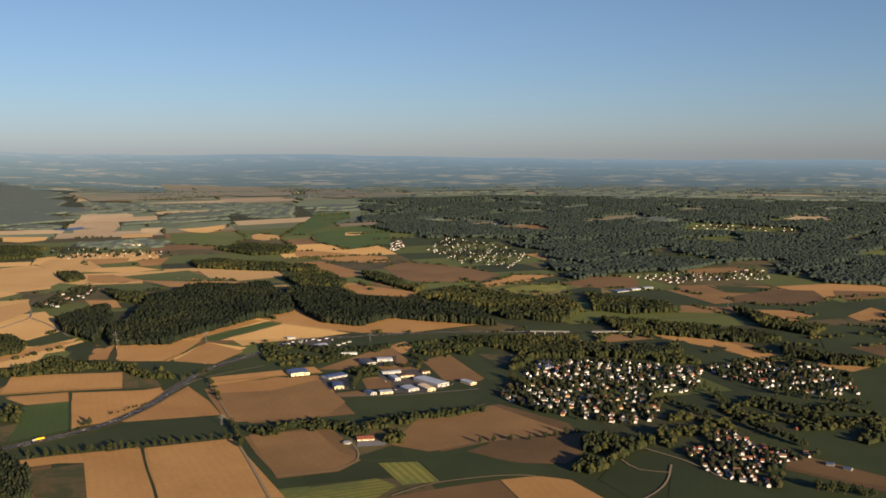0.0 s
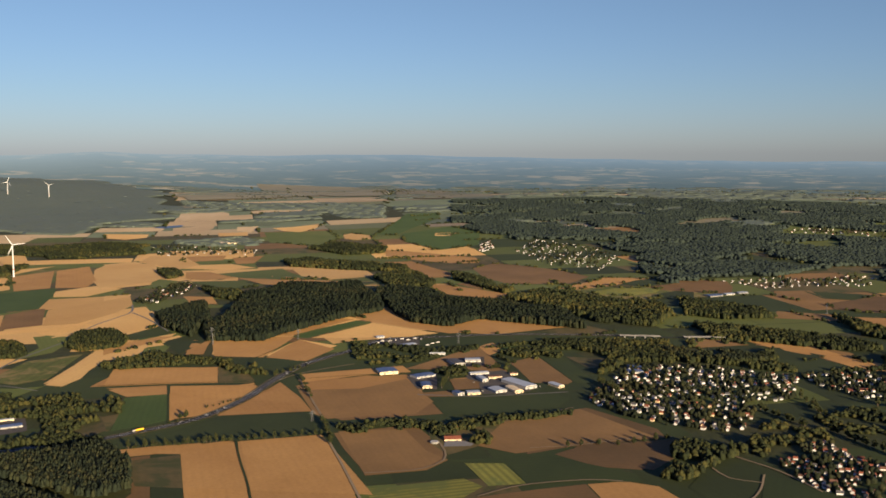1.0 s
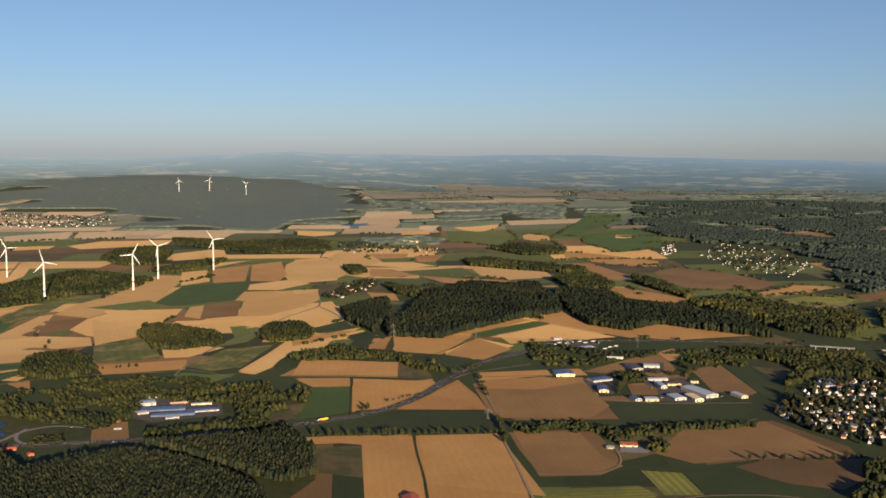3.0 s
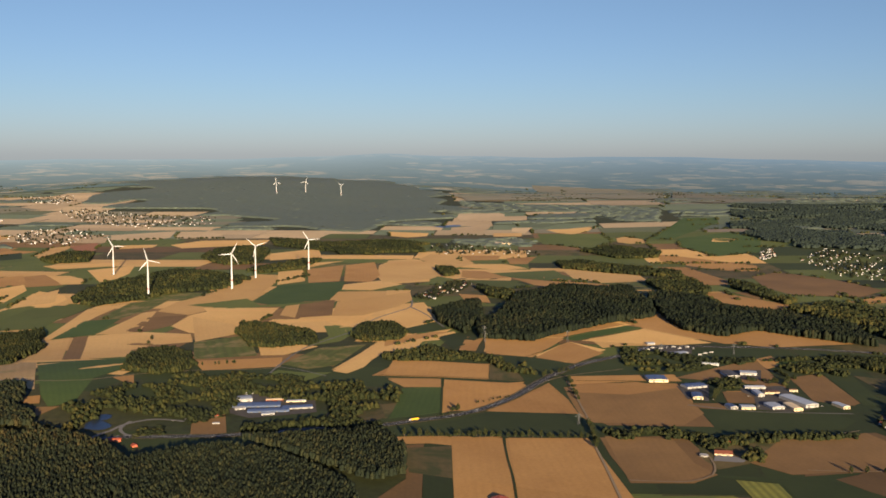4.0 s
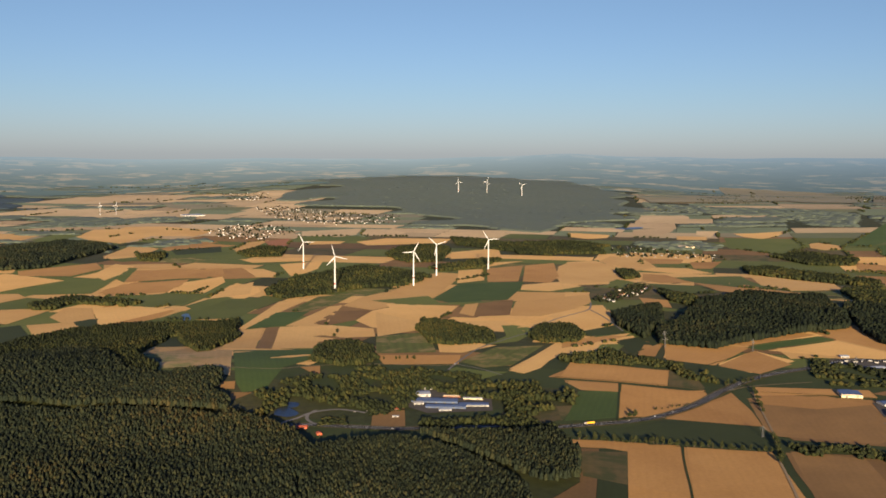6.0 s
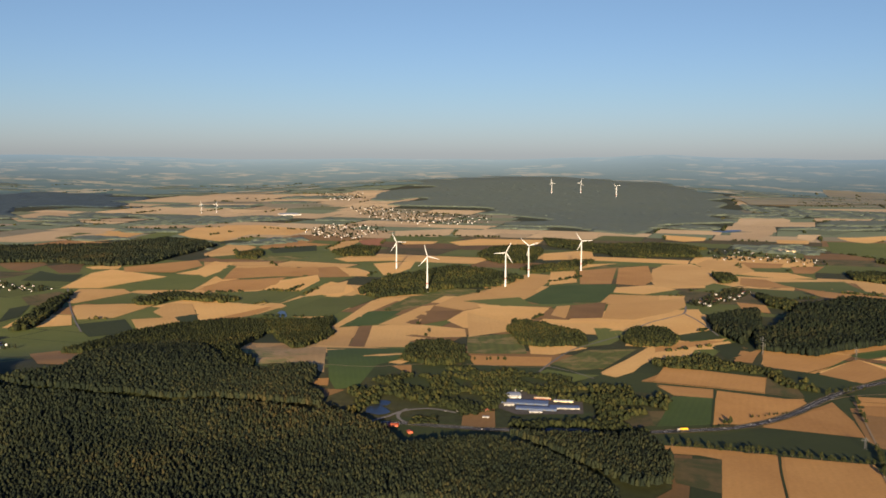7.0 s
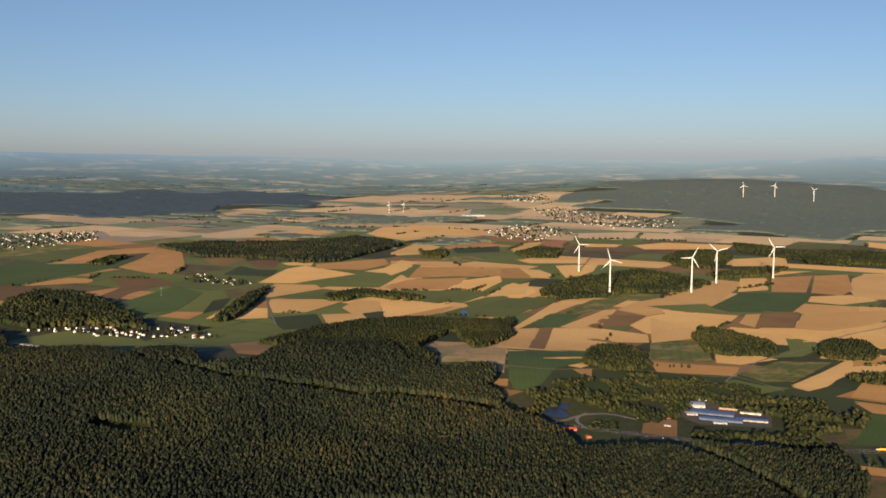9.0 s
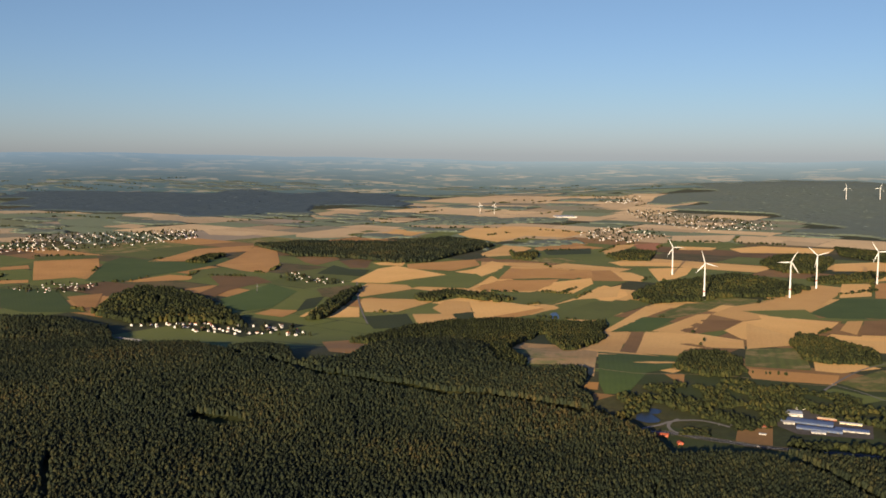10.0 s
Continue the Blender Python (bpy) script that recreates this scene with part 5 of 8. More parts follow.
woods("farforest", 2.0, 8.0, "A", (-1773.5, 1622.6), (-1975.8, 1922.6), (-2571.5, 2900.3), (-2502.6, 2991.2), (-2285.2, 3152.8), (-1846.9, 3083.4), (-1210.3, 2317.0), (-907.8, 1709.8), (-818.9, 1424.3), (-872.7, 1365.2), (-1028.8, 1318.5), (-1158.9, 1383.2), (-1241.1, 1553.4), (-1355.4, 1580.8), (-1471.8, 1513.2), (-1629.3, 1566.5))
woods("blueforest", 2.0, 9.0, "A", (-2336.1, 205.6), (-2231.3, 342.8), (-2076.0, 512.6), (-1951.8, 538.7), (-1907.4, 631.2), (-2041.4, 786.3), (-2240.8, 978.7), (-2062.2, 1047.6), (-2284.1, 1246.2), (-2486.1, 1337.8), (-2718.1, 1188.2), (-2826.6, 701.3), (-2955.9, 263.6))
woods("wood", 2.5, 4.5, "B", (-15.2, 639.1), (15.3, 661.8), (32.9, 629.9), (59.6, 604.9), (86.2, 650.3), (80.6, 581.2), (50.4, 578.2), (3.3, 576.2), (-22.9, 555.0))
woods("wood", 2.5, 4.5, "B", (15.2, 424.0), (23.2, 433.4), (40.2, 426.4), (52.1, 444.6), (55.4, 429.6), (36.4, 410.2), (20.5, 379.8), (9.3, 378.5), (16.8, 400.6))
woods("hedge", 2.6, 3.2, "B", (-137.2, 423.5), (-110.2, 442.2), (-92.5, 437.2), (-73.2, 450.4), (-32.4, 473.3), (-29.4, 468.8), (-71.1, 437.8), (-84.4, 424.4), (-101.6, 429.4), (-130.3, 414.9))
woods("hedge", 2.6, 3.4, "B", (-93.6, 424.1), (-79.0, 445.1), (-72.6, 431.4), (-78.4, 431.5), (-84.2, 433.8), (-87.0, 417.8))
woods("hedge", 2.6, 3.2, "B", (-76.3, 423.1), (-72.0, 428.1), (-65.7, 424.4), (-63.8, 409.2), (-69.7, 409.0))
woods("wood", 2.5, 4.5, "B", (-366.6, 405.8), (-355.4, 418.0), (-328.5, 410.9), (-323.1, 395.4), (-340.6, 376.4))
woods("park", 3.0, 4.0, "B", (-339.6, 420.5), (-304.1, 434.5), (-279.7, 456.3), (-260.1, 443.5), (-248.2, 420.2), (-261.6, 400.5), (-283.0, 408.5), (-299.6, 408.6))
woods("park", 3.0, 4.0, "B", (-274.3, 380.0), (-259.3, 397.0), (-248.9, 395.2), (-246.2, 381.2), (-235.2, 387.7), (-233.5, 377.5), (-259.7, 365.6))
woods("bush", 3.2, 1.7, "B", (-340.1, 302.8), (-343.9, 309.9), (-346.0, 332.1), (-323.3, 348.5), (-305.8, 329.4), (-323.0, 313.3))
woods("bush", 3.4, 1.6, "B", (-319.0, 345.9), (-311.4, 360.5), (-306.3, 355.4), (-312.4, 344.7))
woods("bush", 3.2, 2.8, "B", (-187.9, 610.8), (-156.3, 610.1), (-129.1, 607.8), (-106.4, 626.5), (-100.5, 613.9), (-131.5, 569.6), (-156.0, 553.8), (-170.0, 557.5))
woods("bush", 3.0, 2.6, "B", (-116.9, 543.1), (-111.9, 560.0), (-98.5, 561.1), (-79.6, 570.5), (-74.7, 559.5), (-92.7, 547.8), (-105.7, 529.3))
woods("bush", 3.0, 2.8, "B", (82.4, 507.7), (126.4, 512.4), (162.0, 482.5), (145.3, 425.6), (129.0, 440.9), (112.1, 452.6), (87.1, 469.8))
woods("bush", 3.0, 2.8, "B", (44.1, 441.3), (71.2, 489.5), (86.2, 464.5), (86.2, 450.1), (63.4, 434.2), (51.3, 416.1))
woods("bush", 3.2, 3.0, "B", (30.7, 584.8), (75.5, 622.6), (98.9, 591.8), (150.5, 613.2), (146.4, 596.3), (93.5, 578.8), (43.7, 578.3))
woods("bush", 3.0, 3.0, "B", (-390.5, 390.3), (-383.2, 416.6), (-353.9, 434.2), (-322.8, 447.4), (-292.4, 447.7), (-328.7, 403.4), (-362.5, 394.2))
woods("belt", 1.9, 4.6, "A", (-577.9, 173.8), (-579.5, 189.0), (-530.4, 195.1), (-497.2, 185.9), (-477.6, 191.4), (-446.8, 224.1), (-428.0, 239.6), (-457.7, 196.0), (-505.7, 162.5))
woods("wood", 2.1, 4.0, "A", (11.1, 639.5), (32.9, 630.6), (62.4, 634.1), (81.4, 613.2), (59.4, 602.3), (24.7, 607.0))
woods("hillwood", 2.3, 5.6, "B", (-360.4, 668.5), (-350.3, 730.1), (-317.0, 668.7), (-301.1, 605.1), (-337.9, 635.5))
woods("hillwood", 2.3, 6.0, "B", (-285.1, 596.9), (-307.1, 636.8), (-306.7, 676.7), (-330.4, 777.9), (-315.6, 810.1), (-278.7, 837.3), (-253.2, 839.5), (-224.4, 792.4), (-196.1, 726.8), (-220.3, 685.9), (-244.2, 624.4), (-247.4, 602.7))
woods("hillwood", 2.3, 5.6, "B", (-224.8, 802.8), (-206.7, 840.2), (-181.8, 820.5), (-154.1, 781.2), (-107.1, 783.0), (-53.1, 746.9), (-37.0, 694.2), (-79.4, 702.9), (-118.9, 711.7), (-134.2, 679.1), (-165.1, 686.7), (-185.8, 718.1))
woods("wood", 2.4, 4.8, "B", (-255.9, 904.9), (-248.6, 963.4), (-222.7, 953.4), (-189.3, 884.0), (-185.3, 836.3), (-155.6, 788.8), (-195.7, 795.2))
woods("wood", 2.4, 4.6, "B", (-110.5, 808.1), (-86.0, 852.3), (-55.2, 845.3), (-19.7, 817.8), (18.3, 809.4), (26.4, 769.9), (12.2, 717.1), (-30.1, 724.8), (-53.3, 749.6))
woods("wood", 2.4, 4.4, "B", (-193.3, 981.5), (-155.2, 931.0), (-131.0, 880.5), (-111.7, 854.2), (-115.9, 832.6), (-145.0, 869.3), (-177.3, 917.1))
woods("wood", 2.4, 4.4, "B", (-409.5, 1062.2), (-384.3, 1075.8), (-297.5, 1053.1), (-252.0, 1025.8), (-240.4, 978.1), (-315.8, 987.0), (-379.2, 1007.7))
woods("wood", 2.4, 4.4, "B", (-655.4, 1270.5), (-618.0, 1295.3), (-576.9, 1334.7), (-526.7, 1294.2), (-502.3, 1214.7), (-556.9, 1198.8), (-602.6, 1182.3))
woods("wood", 2.4, 4.4, "B", (-1063.6, 2095.7), (-805.2, 1984.8), (-649.3, 1963.6), (-497.9, 1867.3), (-430.6, 1613.6), (-520.3, 1633.0), (-604.4, 1760.7), (-772.9, 1792.3), (-960.4, 1915.6))
woods("wood", 2.4, 4.4, "B", (-425.1, 1191.2), (-401.0, 1255.9), (-325.9, 1218.7), (-313.3, 1160.3), (-355.7, 1135.1))
woods("wood", 2.4, 4.4, "B", (-502.6, 936.2), (-491.7, 956.7), (-453.5, 898.9), (-457.0, 871.7))
woods("wood", 2.4, 4.6, "B", (-393.9, 811.0), (-339.8, 782.3), (-327.9, 743.4), (-354.3, 759.2))
woods("wood", 2.4, 4.6, "B", (33.6, 841.4), (61.9, 830.1), (96.9, 805.6), (101.7, 771.5), (65.3, 757.2), (35.4, 771.1))
woods("wood", 2.4, 4.6, "B", (38.1, 734.4), (70.9, 724.3), (117.8, 709.0), (151.3, 680.5), (157.3, 657.4), (124.4, 658.1), (85.4, 674.0), (51.1, 680.5))
woods("wood", 2.4, 4.6, "B", (147.5, 784.1), (177.3, 725.9), (195.8, 705.4), (182.2, 683.3), (154.3, 712.5))
woods("wood", 2.4, 4.6, "B", (151.8, 649.3), (168.4, 617.1), (203.4, 602.1), (198.7, 587.6), (168.5, 592.6), (147.4, 615.1))
woods("belt", 2.0, 4.6, "B", (-628.6, 389.7), (-632.0, 409.6), (-609.6, 436.0), (-589.2, 455.0), (-586.0, 481.0), (-568.6, 468.1), (-529.8, 423.4), (-492.9, 381.8), (-490.3, 369.4), (-536.0, 391.1), (-569.4, 411.3), (-565.1, 394.8), (-500.1, 330.7), (-494.6, 305.3))
woods("belt", 2.0, 4.6, "B", (-479.6, 295.9), (-491.8, 324.4), (-455.4, 314.9), (-442.1, 303.5), (-433.0, 278.4), (-437.9, 269.4))
woods("belt", 1.9, 5.0, "A", (-431.0, 277.1), (-433.1, 301.1), (-428.9, 329.6), (-417.7, 330.3), (-402.1, 316.3), (-396.9, 305.1), (-376.5, 301.7), (-368.0, 293.4), (-380.1, 284.7), (-414.2, 254.2), (-435.2, 267.7))
woods("wood", 2.4, 4.8, "B", (-681.6, 589.3), (-725.3, 648.9), (-742.2, 718.5), (-752.7, 798.5), (-699.3, 799.7), (-629.9, 774.0), (-612.2, 712.1), (-637.7, 675.8), (-636.6, 629.8), (-646.1, 583.9))
woods("wood", 2.4, 4.8, "B", (-818.0, 909.1), (-862.9, 987.6), (-862.2, 1053.0), (-797.5, 1021.6), (-712.7, 893.0), (-741.4, 863.2))
woods("wood", 2.4, 4.4, "B", (-1053.9, 705.3), (-1055.2, 748.0), (-1007.6, 714.7), (-1003.1, 678.2))
woods("wood", 2.4, 4.4, "B", (-984.1, 809.7), (-1027.8, 882.2), (-995.1, 904.6), (-915.2, 822.2), (-933.8, 785.2))
woods("wood", 2.4, 4.4, "B", (-1211.5, 833.4), (-1220.1, 890.0), (-1167.8, 899.1), (-1122.3, 811.0))
woods("wood", 2.4, 4.4, "B", (-1266.1, 793.8), (-1189.9, 770.1), (-1093.5, 693.4), (-1100.1, 688.6))
woods("wood", 2.4, 4.4, "B", (-683.6, 834.2), (-682.7, 940.9), (-668.7, 956.7), (-637.9, 879.1), (-655.3, 821.0))
woods("wood", 2.4, 4.4, "B", (-779.8, 1129.9), (-734.3, 1210.6), (-670.1, 1198.0), (-605.9, 1178.6), (-582.9, 1102.3), (-643.6, 1061.3), (-685.0, 1017.9))
woods("wood", 2.4, 4.4, "B", (-906.5, 1161.5), (-839.6, 1157.4), (-667.3, 1100.2), (-640.8, 1029.2), (-745.0, 1052.7), (-833.1, 1080.3))
woods("wood", 2.4, 4.4, "B", (-1635.6, 1028.0), (-1635.9, 1133.1), (-1571.4, 1199.4), (-1486.8, 1122.2), (-1507.4, 1032.2), (-1543.5, 969.6))
woods("clump", 2.4, 4.5, "B", (-418.3, 399.1), (-443.5, 425.4), (-457.1, 450.8), (-448.5, 468.5), (-424.0, 458.5), (-395.8, 431.7), (-391.3, 413.1), (-398.3, 401.4))
woods("clump", 2.4, 4.5, "B", (-453.1, 538.9), (-472.1, 568.4), (-449.9, 575.2), (-403.9, 563.1), (-377.1, 533.6), (-393.2, 502.5), (-409.6, 501.2))
woods("clump", 2.4, 4.5, "B", (-369.6, 563.4), (-384.3, 601.4), (-368.2, 615.8), (-343.1, 594.6), (-332.0, 567.7), (-351.7, 550.4))
woods("hedge", 2.6, 3.8, "B", (-314.1, 511.5), (-312.1, 529.4), (-302.3, 557.2), (-281.5, 549.7), (-248.4, 547.4), (-223.7, 533.9), (-209.6, 517.3), (-226.2, 514.8), (-250.3, 534.8), (-276.6, 525.0), (-300.1, 509.1))
woods("wood", 1.9, 5.2, "A", (-1334.7, 448.1), (-1351.4, 523.9), (-1272.6, 645.1), (-1302.7, 750.0), (-1220.8, 761.5), (-1159.4, 744.2), (-1063.0, 619.9), (-1015.3, 560.2), (-1022.0, 517.3), (-1114.2, 484.2), (-1154.4, 442.1))
woods("wood", 2.4, 5.0, "B", (-806.8, 131.5), (-896.5, 165.8), (-945.5, 196.4), (-933.3, 225.9), (-863.3, 233.9), (-742.3, 232.1), (-688.8, 220.1), (-698.7, 200.7), (-722.6, 181.6), (-753.1, 150.4))
woods("belt", 2.0, 4.4, "B", (-584.7, 260.1), (-628.1, 316.5), (-644.0, 374.7), (-637.4, 412.9), (-610.6, 435.5), (-555.2, 390.5), (-528.9, 352.4), (-526.0, 327.2), (-581.2, 319.5), (-569.3, 265.5))
woods("belt", 2.0, 4.6, "B", (-591.5, 424.5), (-577.6, 462.8), (-532.1, 437.8), (-506.2, 400.9), (-526.6, 388.4))
woods("wood", 2.4, 4.2, "B", (-1152.6, 301.2), (-1219.3, 348.3), (-1209.4, 367.6), (-1130.8, 315.6))
woods("wood", 2.4, 4.4, "B", (-740.4, 299.6), (-816.9, 353.7), (-859.0, 396.5), (-767.1, 338.3), (-705.4, 292.4), (-699.6, 273.2))
woods("wood", 2.4, 4.2, "B", (-780.5, 414.9), (-797.6, 464.6), (-758.3, 478.7), (-722.9, 487.0), (-715.4, 463.6), (-765.9, 446.0), (-748.4, 418.0), (-754.9, 404.1))
woods("wood", 2.4, 4.2, "B", (-1006.6, 674.0), (-1062.9, 730.0), (-1043.2, 737.4), (-985.3, 689.6))
woods("wood", 2.4, 4.4, "B", (-1617.3, 820.8), (-1718.5, 990.1), (-1671.2, 1056.7), (-1522.0, 1065.2), (-1489.8, 941.8), (-1558.4, 861.3))
woods("wood", 2.4, 4.4, "B", (-1175.2, 762.2), (-1198.8, 860.0), (-1188.7, 946.2), (-1134.4, 896.6), (-1126.0, 788.1))
woods("belt", 1.9, 5.0, "A", (-492.6, 187.4), (-490.2, 217.3), (-559.1, 289.9), (-566.4, 329.2), (-505.8, 314.5), (-449.2, 290.5), (-424.8, 304.7), (-424.0, 319.7), (-395.7, 303.0), (-383.9, 304.3), (-375.7, 290.6), (-398.1, 264.3), (-416.1, 241.2), (-443.0, 222.2), (-463.0, 198.4))
woods("wood", 1.9, 4.8, "A", (-820.6, 65.0), (-793.9, 103.0), (-728.0, 128.8), (-667.1, 121.0), (-665.5, 88.2), (-687.7, 52.7))

# ---- wind turbines ----
def blade_mesh(length):
    bm = bmesh.new()
    last = None
    for k in range(9):
        f = k / 8
        z = 0.5 + f * (length - 0.5)
        chord = 0.55 if k == 0 else (1.1 * (1 - f) ** 0.8 + 0.16) * min(1, 0.55 + f * 4)
        thick = 0.5 if k == 0 else 0.34 * (1 - f) + 0.06
        twist = radians(18 * (1 - f))
        ring = []
        for j in range(8):
            a = 2 * math.pi * j / 8
            u, w = chord * 0.5 * math.cos(a) - chord * 0.15 * (k > 0), thick * 0.5 * math.sin(a)
            ring.append(bm.verts.new((u * math.cos(twist) - w * math.sin(twist), u * math.sin(twist) + w * math.cos(twist), z)))
        if last:
            for j in range(8):
                bm.faces.new((last[j], last[(j + 1) % 8], ring[(j + 1) % 8], ring[j]))
        last = ring
    bm.faces.new(last)
    return bm


def turbine(x, y, tall, reach, spin, yaw, label):
    base = new("wind_turbine")
    base.matrix_world = pose(x, y, float(height(x, y)), 0, 0, yaw)
    s = reach / 12.0
    bm = bmesh.new()
    tube(bm, [((0, 0, -0.5), 0.95 * s), ((0, 0, tall * 0.3), 0.82 * s), ((0, 0, tall * 0.7), 0.64 * s), ((0, 0, tall - 0.4), 0.46 * s)], 20)
    part("tower", bm, TURBINE, base)
    bm = bmesh.new()
    tube(bm, [((0, 0, tall * 0.23), 0.88 * s), ((0, 0, tall * 0.26), 0.87 * s)], 20)
    part("warning_band", bm, RED_PAINT, base, "dark red painted band")
    bm = bmesh.new()
    tube(bm, [((0, 0, -0.6), 2.6 * s), ((0, 0, 0.25), 2.4 * s)], 20)
    part("foundation", bm, CONCRETE, base, "grey concrete footing")
    bm = bmesh.new()
    bmesh.ops.create_uvsphere(bm, u_segments=14, v_segments=8, radius=1.0, matrix=Matrix.Translation((0, 0.5 * s, tall)) @ Matrix.Diagonal((0.85 * s, 1.9 * s, 0.9 * s, 1)))
    part("nacelle", bm, TURBINE, base)
    bm = bmesh.new()
    bmesh.ops.create_uvsphere(bm, u_segments=12, v_segments=8, radius=1.0, matrix=Matrix.Translation((0, -1.55 * s, tall)) @ Matrix.Diagonal((0.62 * s, 0.9 * s, 0.62 * s, 1)))
    hub = part("hub", bm, TURBINE, base)
    for k in range(3):
        bm = blade_mesh(reach)
        b = part("blade", bm, TURBINE, hub)
        b.matrix_local = pose(0, -1.7 * s, tall) @ Matrix.Rotation(radians(spin + 120 * k), 4, "Y")
    tagged(base, label, "wind turbine", "wind turbines")


NEAR_TURBINE = "tall white three-bladed wind turbine standing in stubble"
FAR_TURBINE = "distant white wind turbine above the forested hill"
turbine(-794.8, 747.5, 30.8, 12.2, -28, 55, NEAR_TURBINE)
turbine(-640.4, 642.2, 34.4, 12.2, -16, 53, NEAR_TURBINE)
turbine(-608.8, 719.9, 34.0, 12.2, 27, 48, NEAR_TURBINE)
turbine(-636.9, 791.0, 33.6, 12.2, -48, 47, NEAR_TURBINE)
turbine(-626.4, 870.6, 33.6, 12.2, -34, 44, NEAR_TURBINE)
turbine(-1510.1, 1965.5, 30.0, 12.0, -10, 38, FAR_TURBINE)
turbine(-1465.8, 2029.4, 30.1, 12.0, 20, 36, FAR_TURBINE)
turbine(-1345.3, 2011.4, 28.9, 11.6, -50, 34, FAR_TURBINE)
turbine(-1788.0, 1115.5, 19.4, 7.0, -10, 58, FAR_TURBINE)
turbine(-1763.1, 1136.4, 19.3, 6.9, 20, 57, FAR_TURBINE)



# ---- patchwork of smaller fields, hedges and far woods ----
def patchwork():
    """Small parcels over the plain, laid under the larger fields, with hedges along some of their borders."""
    rng = np.random.default_rng(7)
    kinds = list("LOBEDMST")
    tilt = radians(24)
    ct, st = math.cos(tilt), math.sin(tilt)
    cells, todo = [], [(-3600.0, 2600.0, -600.0, 4200.0)]
    while todo:
        u0, u1, w0, w1 = todo.pop()
        uc, wc = (u0 + u1) / 2, (w0 + w1) / 2
        x, y = uc * ct - wc * st, uc * st + wc * ct
        far = math.hypot(x, y)
        size = 34 + 0.022 * far
        du, dw = u1 - u0, w1 - w0
        if du < size * 2.6 and dw < size * 1.5:
            cells.append((u0, u1, w0, w1))
            continue
        f = rng.uniform(0.36, 0.64)
        if du / 1.8 > dw:
            todo += [(u0, u0 + f * du, w0, w1), (u0 + f * du, u1, w0, w1)]
        else:
            todo += [(u0, u1, w0, w0 + f * dw), (u0, u1, w0 + f * dw, w1)]
    verts, tris, index, count = [], [], [], 0
    bush, grove = [], []
    for u0, u1, w0, w1 in cells:
        uc, wc = (u0 + u1) / 2, (w0 + w1) / 2
        x, y = uc * ct - wc * st, uc * st + wc * ct
        far, az = math.hypot(x, y), math.degrees(math.atan2(-x, y))
        pick, lot, hedge = rng.random(), rng.random(), rng.random()
        if not (-28 < az < 94 and 330 < far < 3480):
            continue
        at = (np.array([x]), np.array([y]))
        if any(inside(p, *at)[0] for p in WOODS):
            continue
        built = any(inside(p, *at)[0] for p in GLADES)
        east = az < 14
        if not built and far > 1500 and lot < (0.26 if east else 0.22 if az > 58 and far > 1500 else 0.08) + (0.10 if far > 1700 else 0) + (0.10 if far > 2300 else 0):
            grove.append((u0, u1, w0, w1, far))
            continue
        if far < 1500:
            if 33 < az < 60 and 600 < far < 1000:
                weights = [0.55, 0.20, 0.0, 0.20, 0.0, 0.02, 0.03]
            elif far < 640:
                # green near parcels; the share of dark grass also imitates shade in the east
                weights = [0.0, 0.0, 0.0, 0.14, 0.84, 0.02, 0.0]
            elif az < 60:
                weights = [0.20, 0.10, 0.02, 0.38, 0.10, 0.16, 0.04] if az > 12 else [0.03, 0.05, 0.02, 0.40, 0.28, 0.18, 0.04]
            else:
                weights = [0.14, 0.10, 0.05, 0.42, 0.11, 0.14, 0.04]
        elif east:
            weights = [0.03, 0.06, 0.04, 0.32, 0.38, 0.15, 0.02]
        elif az > 58:
            weights = [0.14, 0.10, 0.05, 0.30, 0.26, 0.12, 0.03]
        elif az < 30:
            weights = [0.24, 0.16, 0.02, 0.34, 0.09, 0.11, 0.04]
        else:
            weights = [0.50, 0.12, 0.01, 0.20, 0.06, 0.08, 0.03]
        kind = int(np.searchsorted(np.cumsum(weights), pick))
        skew = rng.uniform(-0.06, 0.06, 4) * min(u1 - u0, w1 - w0)
        n = max(1, int((u1 - u0) / 28))
        m = max(1, int((w1 - w0) / 28))
        a, b = np.meshgrid(np.linspace(0, 1, n + 1), np.linspace(0, 1, m + 1))
        u = u0 + 0.35 + a * (u1 - u0 - 0.7) + skew[0] * b * a
        w = w0 + 0.35 + b * (w1 - w0 - 0.7) + skew[1] * a * b
        px, py = u * ct - w * st, u * st + w * ct
        verts.append(np.stack([px, py, height(px, py) + 0.04 + far * 0.00003], -1).reshape(-1, 3))
        i, j = np.meshgrid(np.arange(m), np.arange(n), indexing="ij")
        p = (i * (n + 1) + j).ravel() + count
        tris += [np.stack([p, p + 1, p + n + 2], -1), np.stack([p, p + n + 2, p + n + 1], -1)]
        # darker stubble imitates the dimmer light towards both sides
        if kind == 0 and (az > 60 or az < 12):
            kind = 7
        if kind == 4 and far > 620 and not east:
            kind = 3
        # parcels beyond 1500 take the crops with haze in their colour
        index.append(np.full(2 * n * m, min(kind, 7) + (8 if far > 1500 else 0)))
        count += (n + 1) * (m + 1)
        if not built and (far > 1500 or east and far > 700) and hedge < (0.75 if east else 0.36):
            step = 1.4 + far * 0.0009
            long = u1 - u0
            k = np.arange(0, long * rng.uniform(0.4, 1.0), step)
            if hedge < 0.2:
                k = np.arange(0, w1 - w0, step)
                bush.append(np.stack([np.full(len(k), u0), w0 + k, np.full(len(k), far)], -1))
            else:
                bush.append(np.stack([u0 + k, np.full(len(k), w0), np.full(len(k), far)], -1))
